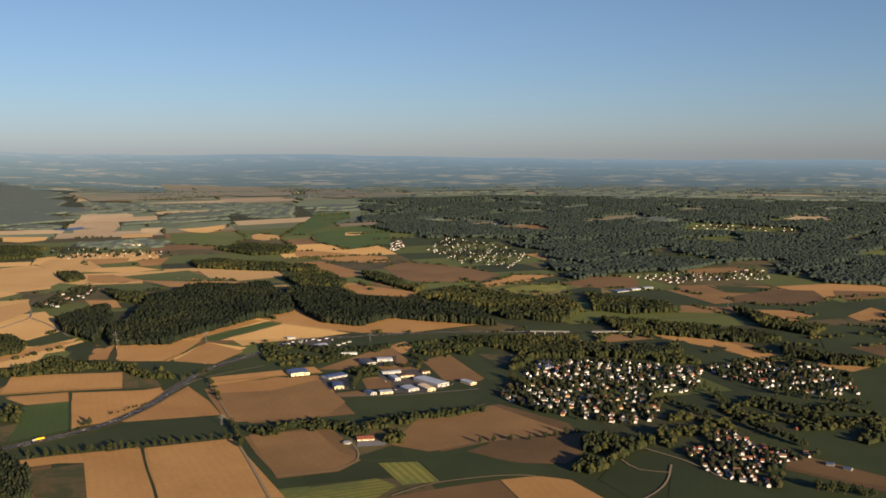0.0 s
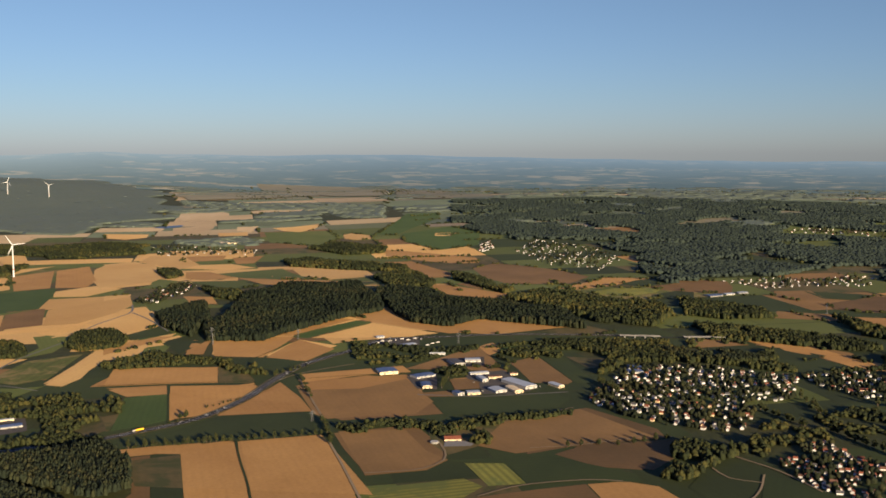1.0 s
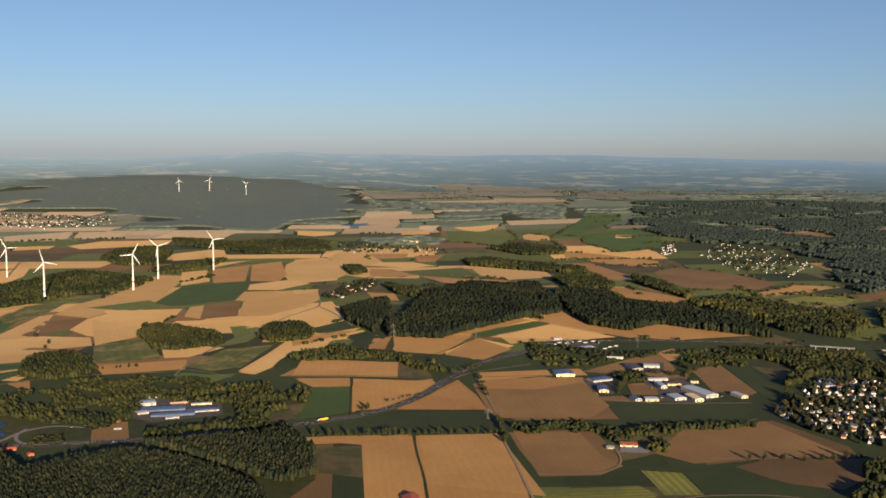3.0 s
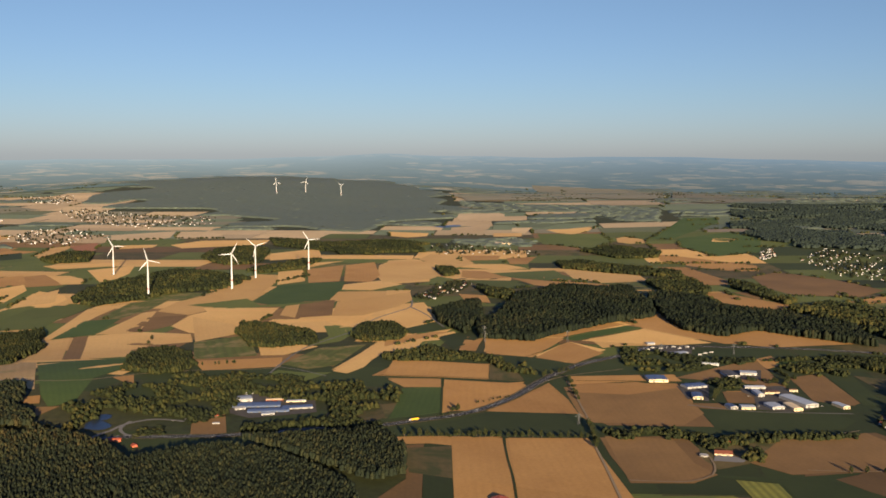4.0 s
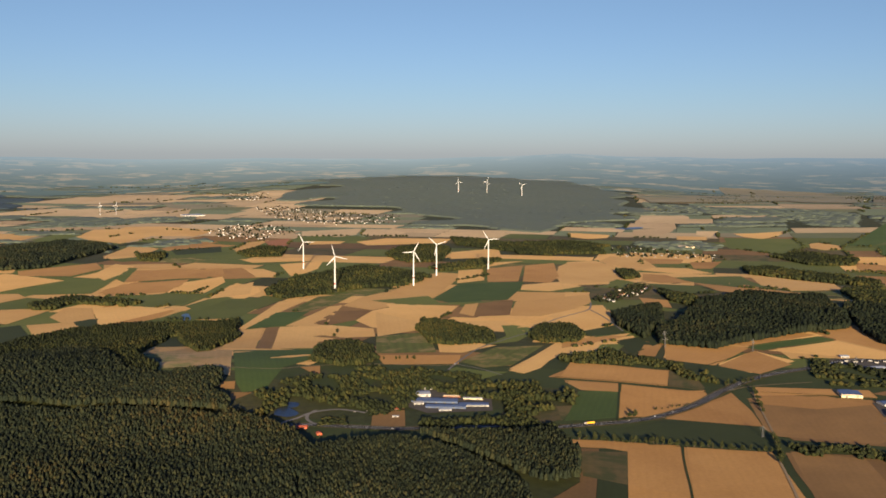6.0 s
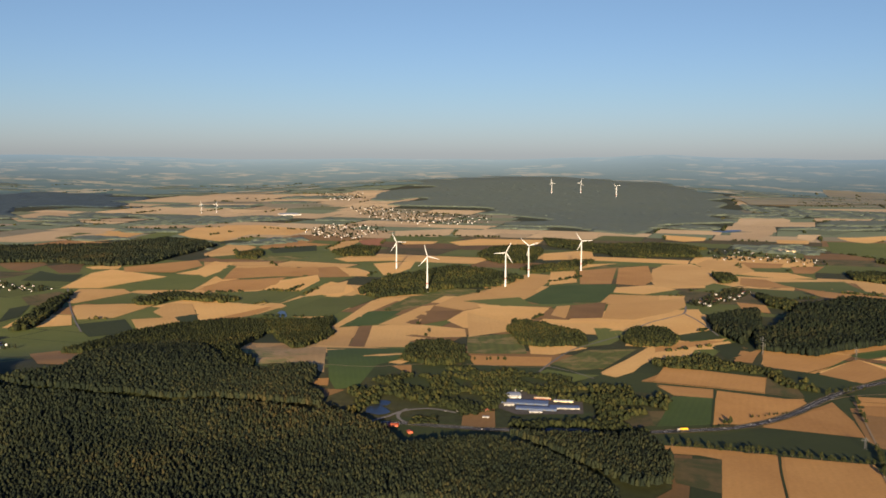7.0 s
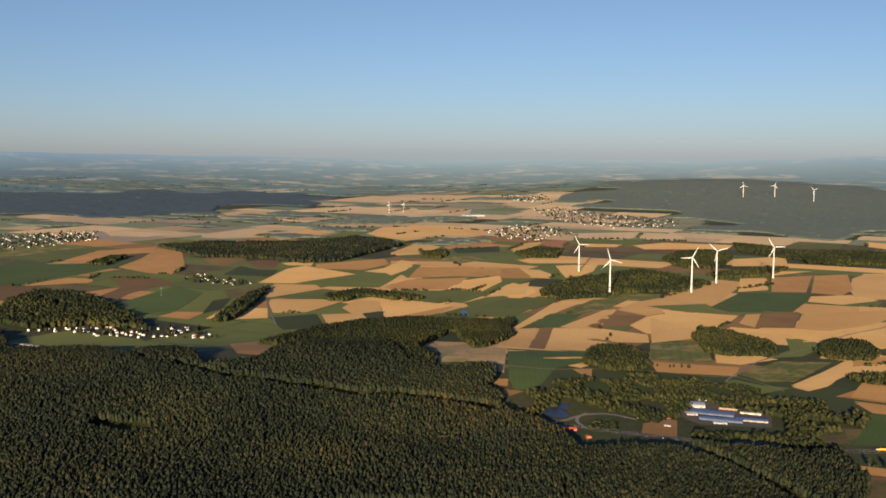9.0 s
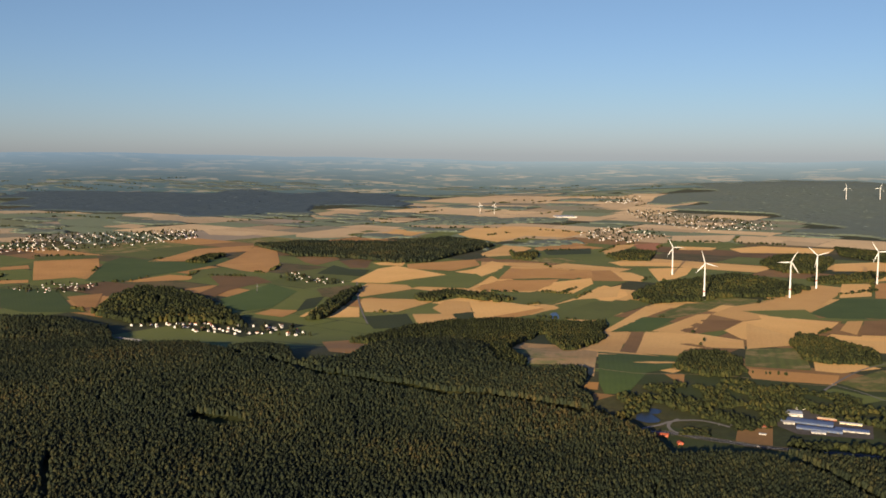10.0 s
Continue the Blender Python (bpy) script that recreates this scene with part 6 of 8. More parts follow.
    ob = new("small_fields", tri_mesh("small_fields", np.concatenate(verts), np.concatenate(tris), [CROPS[k] for k in kinds] + [CROPS_HAZY[k] for k in "TOBGDMST"], False, np.concatenate(index)))
    tagged(ob, "patchwork of small tan, brown and green fields", "fields", "", "stuff")
    for (ax, ay), (bx, by) in BORDERS:
        far, az = math.hypot(ax, ay), math.degrees(math.atan2(-ax, ay))
        open_plain = 8 < az < 62 and far < 900
        if far < 640 or far > 1900 or rng.random() > (0.06 if open_plain else 0.45 if az < 20 else 0.12):
            continue
        step = 1.3 + far * 0.0009
        k = np.arange(0, 1, step / max(step, math.hypot(bx - ax, by - ay)))
        k = k[k < rng.uniform(0.5, 1.0)]
        px, py = ax + (bx - ax) * k, ay + (by - ay) * k
        bush.append(np.stack([px * ct + py * st, -px * st + py * ct, np.full(len(k), far)], -1))
    bush = np.concatenate(bush)
    bush = bush[rng.random(len(bush)) < 0.8]
    bush[:, :2] += rng.uniform(-2.2, 2.2, (len(bush), 2))
    x, y = bush[:, 0] * ct - bush[:, 1] * st, bush[:, 0] * st + bush[:, 1] * ct
    keep = noise_grid(x, y, 0.16) > -0.25
    x, y, bush = x[keep], y[keep], bush[keep]
    size = rng.uniform(0.4, 1.25, len(x)) * (1 + bush[:, 2] * 0.0003)
    v, t = crowns(x, y, 1.75 * size, 1.5 * size, CROWN_C, rng, 5, 0.2)
    tagged(new("hedgerow", tri_mesh("hedgerow", v, t, LEAF_B, True)), "dark green hedges and bushes along field borders", "hedge", "", "stuff")
    parts, count = [], 0
    for u0, u1, w0, w1, far in grove:
        step = 1.6 + far * 0.0013
        a, b = np.meshgrid(np.arange(u0, u1, step), np.arange(w0, w1, step))
        oval = ((a - (u0 + u1) / 2) / (u1 - u0) * 2) ** 2 + ((b - (w0 + w1) / 2) / (w1 - w0) * 2) ** 2 + 0.6 * noise_grid(a, b, 0.06) + 0.4 * noise_grid(b, a, 0.23)
        a, b = a + rng.uniform(-0.38, 0.38, a.shape) * step, b + rng.uniform(-0.38, 0.38, a.shape) * step
        v, t = canopy(a * ct - b * st, a * st + b * ct, oval < 1.1, 2.6, rng)
        parts.append((v, t + count))
        count += len(v)
    v, t = np.concatenate([q[0] for q in parts]), np.concatenate([q[1] for q in parts])
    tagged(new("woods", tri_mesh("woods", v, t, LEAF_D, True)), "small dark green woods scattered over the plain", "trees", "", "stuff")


patchwork()


# ---- roads and water ----
def smooth_line(points, step):
    """A rounded line through the points, as even steps."""
    p = [Vector((*q, 0)) for q in points]
    p = [2 * p[0] - p[1], *p, 2 * p[-1] - p[-2]]
    out = []
    for k in range(1, len(p) - 2):
        n = max(2, int((p[k + 1] - p[k]).length / step))
        for j in range(n):
            f = j / n
            out.append(0.5 * (2 * p[k] + (p[k + 1] - p[k - 1]) * f + (2 * p[k - 1] - 5 * p[k] + 4 * p[k + 1] - p[k + 2]) * f * f + (3 * p[k] - p[k - 1] - 3 * p[k + 1] + p[k + 2]) * f ** 3))
    out.append(p[-2])
    return out


def ribbon(name, points, width, mat, lift, side=0.0, dash=0.0):
    line = smooth_line(points, 5.0 if not dash else 1.5)
    verts, faces = [], []
    for k, p in enumerate(line):
        d = (line[min(k + 1, len(line) - 1)] - line[max(k - 1, 0)]).normalized()
        n = Vector((-d.y, d.x, 0))
        for s in (-0.5, 0.5):
            q = p + n * (side + s * width)
            verts.append((q.x, q.y, float(height(q.x, q.y)) + lift))
        if k and (not dash or k % 3):
            faces.append((2 * k - 2, 2 * k - 1, 2 * k + 1, 2 * k))
    ob = new(name, mesh_of(name, verts, faces, [mat]))
    for f in ob.data.polygons:
        if f.normal.z < 0:
            f.flip()
    return ob


def road(points, width, label, marked=True, mat=None):
    lift = 0.34
    ob = ribbon("road", points, width, mat or ASPHALT, lift)
    tagged(ob, label, "road", "", "structure")
    if marked:
        for side in (-0.44, 0.44):
            e = ribbon("edge_line", points, 0.09, MARKING, lift + 0.02, side * width)
            e.parent = ob
        e = ribbon("centre_line", points, 0.22, MARKING, lift + 0.02, 0)
        e.parent = ob
        for side in (-0.68, 0.68):
            e = ribbon("verge", points, width * 0.22, CROPS["M"], lift - 0.05, side * width)
            e.parent = ob
    return ob


def track(points, width, mat=None, label="pale gravel farm track between fields"):
    tagged(ribbon("track", points, width, mat or GRAVEL, 0.36), label, "track", "", "structure")


HIGHWAY = [(-336.7, 298.0), (-329.3, 308.6), (-316.1, 317.5), (-303.0, 326.4), (-289.7, 335.9), (-256.1, 369.0), (-244.3, 378.2), (-234.3, 386.1), (-227.6, 395.1), (-218.9, 406.6), (-210.5, 419.8), (-204.2, 439.1), (-200.8, 467.7), (-201.5, 501.9), (-199.5, 533.4), (-194.1, 559.2), (-180.7, 592.4), (-170.2, 626.2), (-149.6, 637.9), (-127.9, 646.6), (-106.0, 657.4), (-73.8, 667.8), (-43.9, 674.1), (-12.2, 678.6)]
road(HIGHWAY, 4.2, "dark asphalt highway with white markings across the fields")
road([(-338.0, 299.2), (-339.5, 305.8), (-339.4, 312.8), (-341.1, 321.7), (-339.8, 329.9), (-335.7, 337.4), (-327.8, 341.2), (-321.6, 342.5)], 1.9, "narrow grey slip road through bushes", False, LANE)
road([(-342.6, 328.8), (-339.8, 320.5), (-335.1, 315.2), (-329.2, 312.8), (-325.2, 312.9)], 1.7, "narrow grey slip road through bushes", False, LANE)
track([(-175.7, 393.8), (-162.2, 367.8), (-148.1, 342.2), (-134.2, 314.5)], 0.9, CROPS["D"], "grassy track between two stubble fields")
track([(-134.8, 401.9), (-119.6, 373.0), (-95.9, 326.1)], 1.1)
track([(-340.9, 428.9), (-354.7, 458.9), (-373.2, 510.9), (-378.0, 561.2), (-377.8, 581.6)], 1.4, LANE, "narrow grey country lane")
track([(-354.0, 459.0), (-335.8, 458.9), (-316.2, 454.7)], 1.0, LANE, "narrow grey country lane")
track([(-291.1, 472.2), (-255.9, 486.4), (-230.4, 494.5), (-210.6, 500.3)], 0.8, CROPS["D"], "grassy track between two stubble fields")
track([(-255.2, 483.7), (-245.3, 465.3), (-220.7, 417.6)], 1.1, CROPS["D"], "grassy track between two stubble fields")
track([(-408.1, 718.2), (-391.5, 685.9), (-391.0, 661.3), (-391.1, 632.7), (-385.9, 607.3)], 1.6, LANE, "narrow grey country lane")
track([(-389.0, 684.1), (-364.2, 662.0), (-326.4, 622.1)], 1.4, LANE, "narrow grey country lane")
track([(-894.3, 407.6), (-788.9, 360.7), (-726.5, 334.9), (-667.9, 312.5)], 1.3, LANE, "narrow grey country lane")
track([(-106.9, 363.3), (-94.0, 368.1), (-84.7, 373.7), (-78.9, 385.5), (-81.1, 398.5), (-87.0, 411.9)], 0.9)
track([(-186.6, 508.0), (-169.7, 475.9), (-149.9, 438.3)], 1.0)
track([(-57.8, 346.2), (-43.0, 361.6), (-18.3, 373.0), (-4.6, 373.9)], 0.9)
track([(-114.6, 490.4), (-83.2, 492.9), (-55.1, 504.1), (-36.8, 512.2)], 1.3, LANE, "grey access road of the workshops")
track([(50.5, 393.1), (47.0, 374.9), (41.8, 361.7), (33.3, 348.9)], 0.8)
track([(30.7, 397.7), (36.6, 386.0), (48.6, 383.2)], 0.7)
track([(69.8, 376.8), (57.4, 398.3), (40.4, 415.7)], 1.0)
track([(-45.4, 409.6), (-24.7, 418.3), (-2.3, 432.7), (15.7, 439.1)], 0.7)
track([(-110.7, 432.9), (-101.0, 438.8), (-71.9, 442.8), (-45.3, 466.0), (-31.6, 481.2)], 0.7)
track([(-198.9, 504.0), (-192.3, 523.5), (-169.0, 554.2)], 0.8)
track([(-184.3, 513.1), (-158.6, 526.9), (-128.2, 540.7)], 0.7, CROPS["D"], "grassy track between two stubble fields")
track([(-235.1, 548.0), (-231.3, 576.5), (-225.9, 615.2)], 0.7, CROPS["D"], "grassy track between two stubble fields")
track([(-636.2, 593.2), (-626.5, 626.6), (-600.0, 665.7), (-620.9, 722.2)], 1.0)
track([(-441.0, 339.0), (-415.8, 365.4), (-407.0, 391.7), (-389.6, 420.9), (-359.3, 447.9), (-352.9, 459.2)], 0.8)


def pond(label, *outline):
    n = len(outline)
    pts2 = smooth_line([*outline, outline[0]], 2.0)[:-1]
    tagged(sheet("pond", [(p.x, p.y) for p in pts2], WATER, 0.34), label, "pond", "", "structure")


pond("dark still pond beside the forest", (-351.2, 308.3), (-357.4, 315.3), (-354.2, 321.1), (-343.8, 318.0), (-344.3, 310.5))
pond("dark still pond under trees", (-363.6, 319.4), (-361.6, 328.0), (-356.6, 330.1), (-353.1, 324.5), (-357.1, 318.3))
pond("small blue pond among trees", (-621.5, 453.8), (-646.7, 472.9), (-646.2, 478.5), (-621.5, 462.3))
pond("long narrow blue fish pond in the valley", (-784.4, 1451.8), (-775.6, 1475.2), (-758.2, 1499.6), (-747.3, 1482.1), (-757.9, 1449.5))
pond("far blue lake beyond the forest hill", (-2115.3, 1934.6), (-2078.8, 1976.4), (-2136.2, 2046.6), (-2192.9, 2031.8))


# ---- houses ----
def gable(bm, w, l, h, r, over=0.0, thick=0.0):
    """Walls with gables, or with over the two roof slabs above them."""
    if not over:
        v = [bm.verts.new(p) for p in ((-w, -l, 0), (w, -l, 0), (w, l, 0), (-w, l, 0), (-w, -l, h), (w, -l, h), (w, l, h), (-w, l, h), (0, -l, h + r), (0, l, h + r))]
        for f in ((0, 1, 5, 8, 4), (1, 2, 6, 5), (2, 3, 7, 9, 6), (3, 0, 4, 7), (0, 3, 2, 1)):
            bm.faces.new([v[i] for i in f])
        return
    drop = over * r / w
    for s in (-1, 1):
        x0, z0, x1, z1 = s * (w + over), h - drop, 0.0, h + r
        lo = [(x0, -l - over, z0), (x1, -l - over, z1), (x1, l + over, z1), (x0, l + over, z0)]
        a = [bm.verts.new((x, y, z + 0.02)) for x, y, z in lo]
        b = [bm.verts.new((x, y, z + 0.02 + thick)) for x, y, z in lo]
        bm.faces.new(a), bm.faces.new(b[::-1])
        for k in range(4):
            bm.faces.new((a[k], a[(k + 1) % 4], b[(k + 1) % 4], b[k]))


def house(w, l, h, r, wall_mat, roof_mat, label, windows=True):
    ob = new("house")
    bm = bmesh.new()
    gable(bm, w, l, h, r)
    wall = part("wall", bm, wall_mat, ob)
    bm = bmesh.new()
    gable(bm, w, l, h, r, 0.16, 0.1)
    roof = part("roof", bm, roof_mat, ob)
    bm = bmesh.new()
    box(bm, 0.25, 0.5, l * 0.3, l * 0.3 + 0.25, h + r * 0.5, h + r + 0.35)
    part("chimney", bm, BROWN_ROOF, roof)
    if windows:
        for s in (-1, 1):
            for f in (-0.5, 0.5):
                bm = bmesh.new()
                box(bm, f * w - 0.17, f * w + 0.17, s * l - 0.015, s * l + 0.015, h * 0.5, h * 0.5 + 0.36)
                part("window", bm, DARK, wall)
            bm = bmesh.new()
            box(bm, s * w - 0.015, s * w + 0.015, -l * 0.55, -l * 0.55 + 0.4, h * 0.45, h * 0.45 + 0.36)
            part("window", bm, DARK, wall)
        bm = bmesh.new()
        box(bm, -w - 0.02, -w + 0.015, l * 0.2, l * 0.2 + 0.27, 0.0, 0.52)
        part("door", bm, BARK, wall, "brown wooden door")
    return tagged(ob, label, "house", "village houses")


SORTS = []
for w, l, h, r in ((1.15, 1.5, 1.35, 0.95), (1.0, 1.25, 1.25, 1.0), (1.3, 1.9, 1.2, 1.0), (1.05, 1.3, 1.5, 0.7)):
    for wm, rm, words in ((HOUSE_WHITE, GREY_ROOF, "white rendered house with a dark slate roof"), (HOUSE_WHITE, BROWN_ROOF, "white rendered house with a brown tiled roof"),
                          (HOUSE_WHITE, RED_ROOF, "white rendered house with a red tiled roof"), (CREAM, RED_ROOF, "cream house with a red tiled roof")):
        SORTS.append((w, l, h, r, wm, rm, words))
PROTO = {}


def put_house(sort, full, m):
    key = (sort, full)
    if key not in PROTO:
        PROTO[key] = house(*SORTS[sort], windows=full)
        PROTO[key].matrix_world = m
        return PROTO[key]
    return copy_thing(PROTO[key], m)


def area(poly):
    return abs(sum(poly[k - 1][0] * poly[k][1] - poly[k][0] * poly[k - 1][1] for k in range(len(poly)))) / 2


def sites(n, poly, rng, turn=0.0):
    """House places in pairs of rows along gently bent streets."""
    deep = math.sqrt(area(poly) / n * 1.9)
    px, py = np.array(poly, float).T
    cx, cy, half = px.mean(), py.mean(), max(np.ptp(px), np.ptp(py))
    u, w = np.meshgrid(np.arange(-half, half, deep * 0.72), np.arange(-half, half, deep))
    u, w = u.ravel(), w.ravel()
    side = np.where(np.arange(len(u)) % 2, 0.27, -0.27) * deep
    w = w + side + 0.9 * deep * np.sin(u / deep * 0.35 + w * 0.02)
    u, w = u + rng.uniform(-0.2, 0.2, len(u)) * deep, w + rng.uniform(-0.1, 0.1, len(u)) * deep
    c, s = math.cos(radians(turn)), math.sin(radians(turn))
    x, y = cx + u * c - w * s, cy + u * s + w * c
    keep = inside(poly, x, y) & (noise_grid(x, y, 0.13) > -0.45) & (rng.random(len(x)) < 0.9)
    return x[keep], y[keep], deep


def village(n, style, *poly):
    rng = np.random.default_rng(n * 17 + int(abs(poly[0][0])))
    base = rng.uniform(0, 180)
    x, y, step = sites(n, poly, rng, base)
    far = math.hypot(*poly[0])
    grow = 0.68 if style == "W" else 0.60
    rest = []
    for k in range(len(x)):
        if math.hypot(x[k], y[k]) > 520 and far < 700:
            rest.append(k)
            continue
        shade = rng.choice([0, 1, 2, 3], p=[0.52, 0.22, 0.14, 0.12] if style == "W" else [0.22, 0.28, 0.40, 0.10])
        turn = base + 90 * rng.integers(0, 2) + rng.uniform(-12, 12) + 25 * math.sin(x[k] * 0.02)
        s = grow * rng.uniform(0.85, 1.2)
        put_house(int(rng.integers(0, 4)) * 4 + int(shade), far < 700 and k % 3 == 0, pose(x[k], y[k], float(height(x[k], y[k])) - 0.05, 0, 0, turn) @ Matrix.Scale(1, 4)).scale = (s, s, s)
    if rest:
        joined_houses(x[rest], y[rest], rng, 0.56, "village of white houses with slate, brown and red roofs", "village")
    garden_trees(poly, x, y, 1.9 if style == "W" else 1.5, rng, 0.8 if style == "W" else 0.62)


def garden_trees(poly, x, y, step, rng, room=0.8):
    gx, gy = scatter(poly, step, rng)
    clear = np.min(np.hypot(gx[:, None] - x[None], gy[:, None] - y[None]), 1) > 2 * room
    # no tree stands close before a house on its sunny side
    clear &= np.min(np.hypot(gx[:, None] - x[None] - 1.6, gy[:, None] - y[None] + 2.2), 1) > 2.4 * room
    clear &= (rng.random(len(gx)) < (0.42 if step < 3 else 0.2)) & (noise_grid(gx, gy, 0.21) > -0.35)
    gx, gy = gx[clear], gy[clear]
    size = rng.uniform(0.45, 1.25, len(gx)) * (1 if step < 3 else 1.3)
    v, t = crowns(gx, gy, 2.5 * size, 1.25 * size, CROWN_C, rng, 5 if step < 3 else 4, 0.22)
    tagged(new("garden_trees", tri_mesh("garden_trees", v, t, LEAF_F, True)), "dark green garden trees among village houses", "trees", "", "stuff")


def hamlet(n, style, *poly):
    town(n, style, *poly, size=0.43, words="small village of white houses with red and brown roofs")


def joined_houses(x, y, rng, size, words, category):
    """Many small gabled houses in one mesh, each with overhanging roof slopes."""
    verts, faces, index = [], [], []
    for k in range(len(x)):
        w, l, h, r = size * np.array((rng.uniform(1.1, 1.6), rng.uniform(1.4, 2.4), rng.uniform(1.4, 2.1), rng.uniform(0.8, 1.2)))
        a = rng.uniform(0, 3.14)
        c, s, z, b = math.cos(a), math.sin(a), float(height(x[k], y[k])), len(verts)
        e, d = w * 1.12, h - 0.12 * r
        for px, py, pz in ((-w, -l, 0), (w, -l, 0), (w, l, 0), (-w, l, 0), (-w, -l, h), (w, -l, h), (w, l, h), (-w, l, h), (0, -l, h + r), (0, l, h + r),
                           (-e, -l * 1.06, d), (e, -l * 1.06, d), (e, l * 1.06, d), (-e, l * 1.06, d), (0, -l * 1.06, h + r + 0.03), (0, l * 1.06, h + r + 0.03)):
            verts.append((x[k] + px * c - py * s, y[k] + px * s + py * c, z + pz))
        roof = 1 + int(rng.choice([0, 1, 2], p=[0.45, 0.35, 0.20]))
        for f, m in (((0, 1, 5, 8, 4), 0), ((1, 2, 6, 5), 0), ((2, 3, 7, 9, 6), 0), ((3, 0, 4, 7), 0), ((11, 12, 15, 14), roof), ((13, 10, 14, 15), roof)):
            faces.append([b + i for i in f])
            index.append(m)
    ob = new(category, mesh_of(category, verts, faces, [HOUSE_WHITE, GREY_ROOF, BROWN_ROOF, RED_ROOF], index))
    tagged(ob, words, category, "", "stuff")


def town(n, style, *poly, size=0.66, words="distant town of small white red-roofed houses"):
    """A far settlement: joined small houses among garden trees."""
    rng = np.random.default_rng(n * 13 + int(abs(poly[0][1])))
    x, y, step = sites(n, poly, rng, rng.uniform(0, 180))
    joined_houses(x, y, rng, size, words, "town" if size > 0.6 else "village")
    garden_trees(poly, x, y, 3.0 + math.hypot(*poly[0]) * 0.0012, rng)


village(430, "W", (-26.6, 500.5), (-3.5, 585.8), (44.7, 590.9), (89.3, 572.4), (81.9, 523.8), (62.3, 509.6), (48.0, 454.3), (34.6, 451.2), (16.3, 455.9), (-11.1, 473.8))
village(170, "W", (90.4, 580.2), (154.5, 601.8), (172.7, 573.3), (162.7, 519.8), (139.1, 517.3), (102.5, 539.0))
village(170, "R", (56.8, 411.9), (80.7, 448.2), (96.3, 415.7), (115.6, 417.9), (110.1, 405.9), (97.6, 400.9), (87.4, 366.4), (78.1, 371.7), (63.5, 386.6))
hamlet(300, "W", (-159.0, 1218.2), (-141.9, 1329.6), (-92.6, 1299.7), (-44.0, 1222.1), (-20.9, 1136.0), (-43.0, 1028.8), (-102.4, 1079.6))
hamlet(170, "W", (77.5, 969.3), (143.8, 1010.4), (163.5, 991.7), (212.1, 1041.0), (230.9, 1021.6), (211.5, 957.9), (151.4, 950.0), (116.5, 927.3))
village(63, "W", (-414.0, 728.7), (-419.2, 779.0), (-434.8, 850.1), (-405.1, 828.5), (-390.8, 783.3), (-393.2, 721.1))
hamlet(86, "W", (-639.9, 1167.4), (-628.9, 1211.9), (-484.8, 1171.6), (-446.1, 1114.5), (-508.1, 1115.9), (-573.6, 1074.7))
hamlet(62, "W", (-977.8, 348.0), (-1001.2, 385.4), (-948.0, 381.3), (-900.1, 406.3), (-888.7, 373.1), (-938.5, 344.3))
town(120, "W", (-745.1, 142.3), (-735.2, 189.2), (-705.3, 220.2), (-686.1, 258.6), (-629.9, 254.0), (-653.1, 228.5), (-676.8, 194.1), (-716.4, 171.4), size=0.58, words="row village of white houses along a valley road")
hamlet(72, "W", (-1013.1, 87.7), (-1033.3, 137.0), (-1014.1, 172.0), (-958.3, 162.0), (-966.9, 107.5))
town(360, "W", (-1355.2, 88.1), (-1640.6, 190.0), (-1641.4, 311.1), (-1638.0, 450.8), (-1487.5, 408.6), (-1367.2, 257.6))
town(62, "W", (187.4, 1440.6), (242.1, 1479.9), (356.1, 1412.0), (333.7, 1382.7), (232.3, 1418.6))
town(96, "W", (-1939.7, 1549.7), (-1912.1, 1640.5), (-1826.5, 1604.4), (-1794.6, 1521.4))
town(72, "W", (-866.3, 2936.1), (-809.7, 3145.9), (-624.3, 2683.5), (-680.7, 2522.7))
town(57, "W", (-210.5, 1264.3), (-202.0, 1308.3), (-180.8, 1217.4), (-197.8, 1187.8))
town(190, "W", (-1644.0, 1401.1), (-1633.5, 1469.3), (-1448.4, 1439.3), (-1263.0, 1452.3), (-1159.2, 1328.0), (-1213.6, 1218.7), (-1394.3, 1253.1))
town(130, "W", (-1286.9, 993.7), (-1358.9, 1118.2), (-1261.3, 1145.6), (-1167.4, 1086.1), (-1122.1, 974.2), (-1174.0, 933.9))
town(50, "W", (-2087.4, 1663.1), (-1940.2, 1712.3), (-1778.7, 1569.2), (-1932.8, 1551.0))


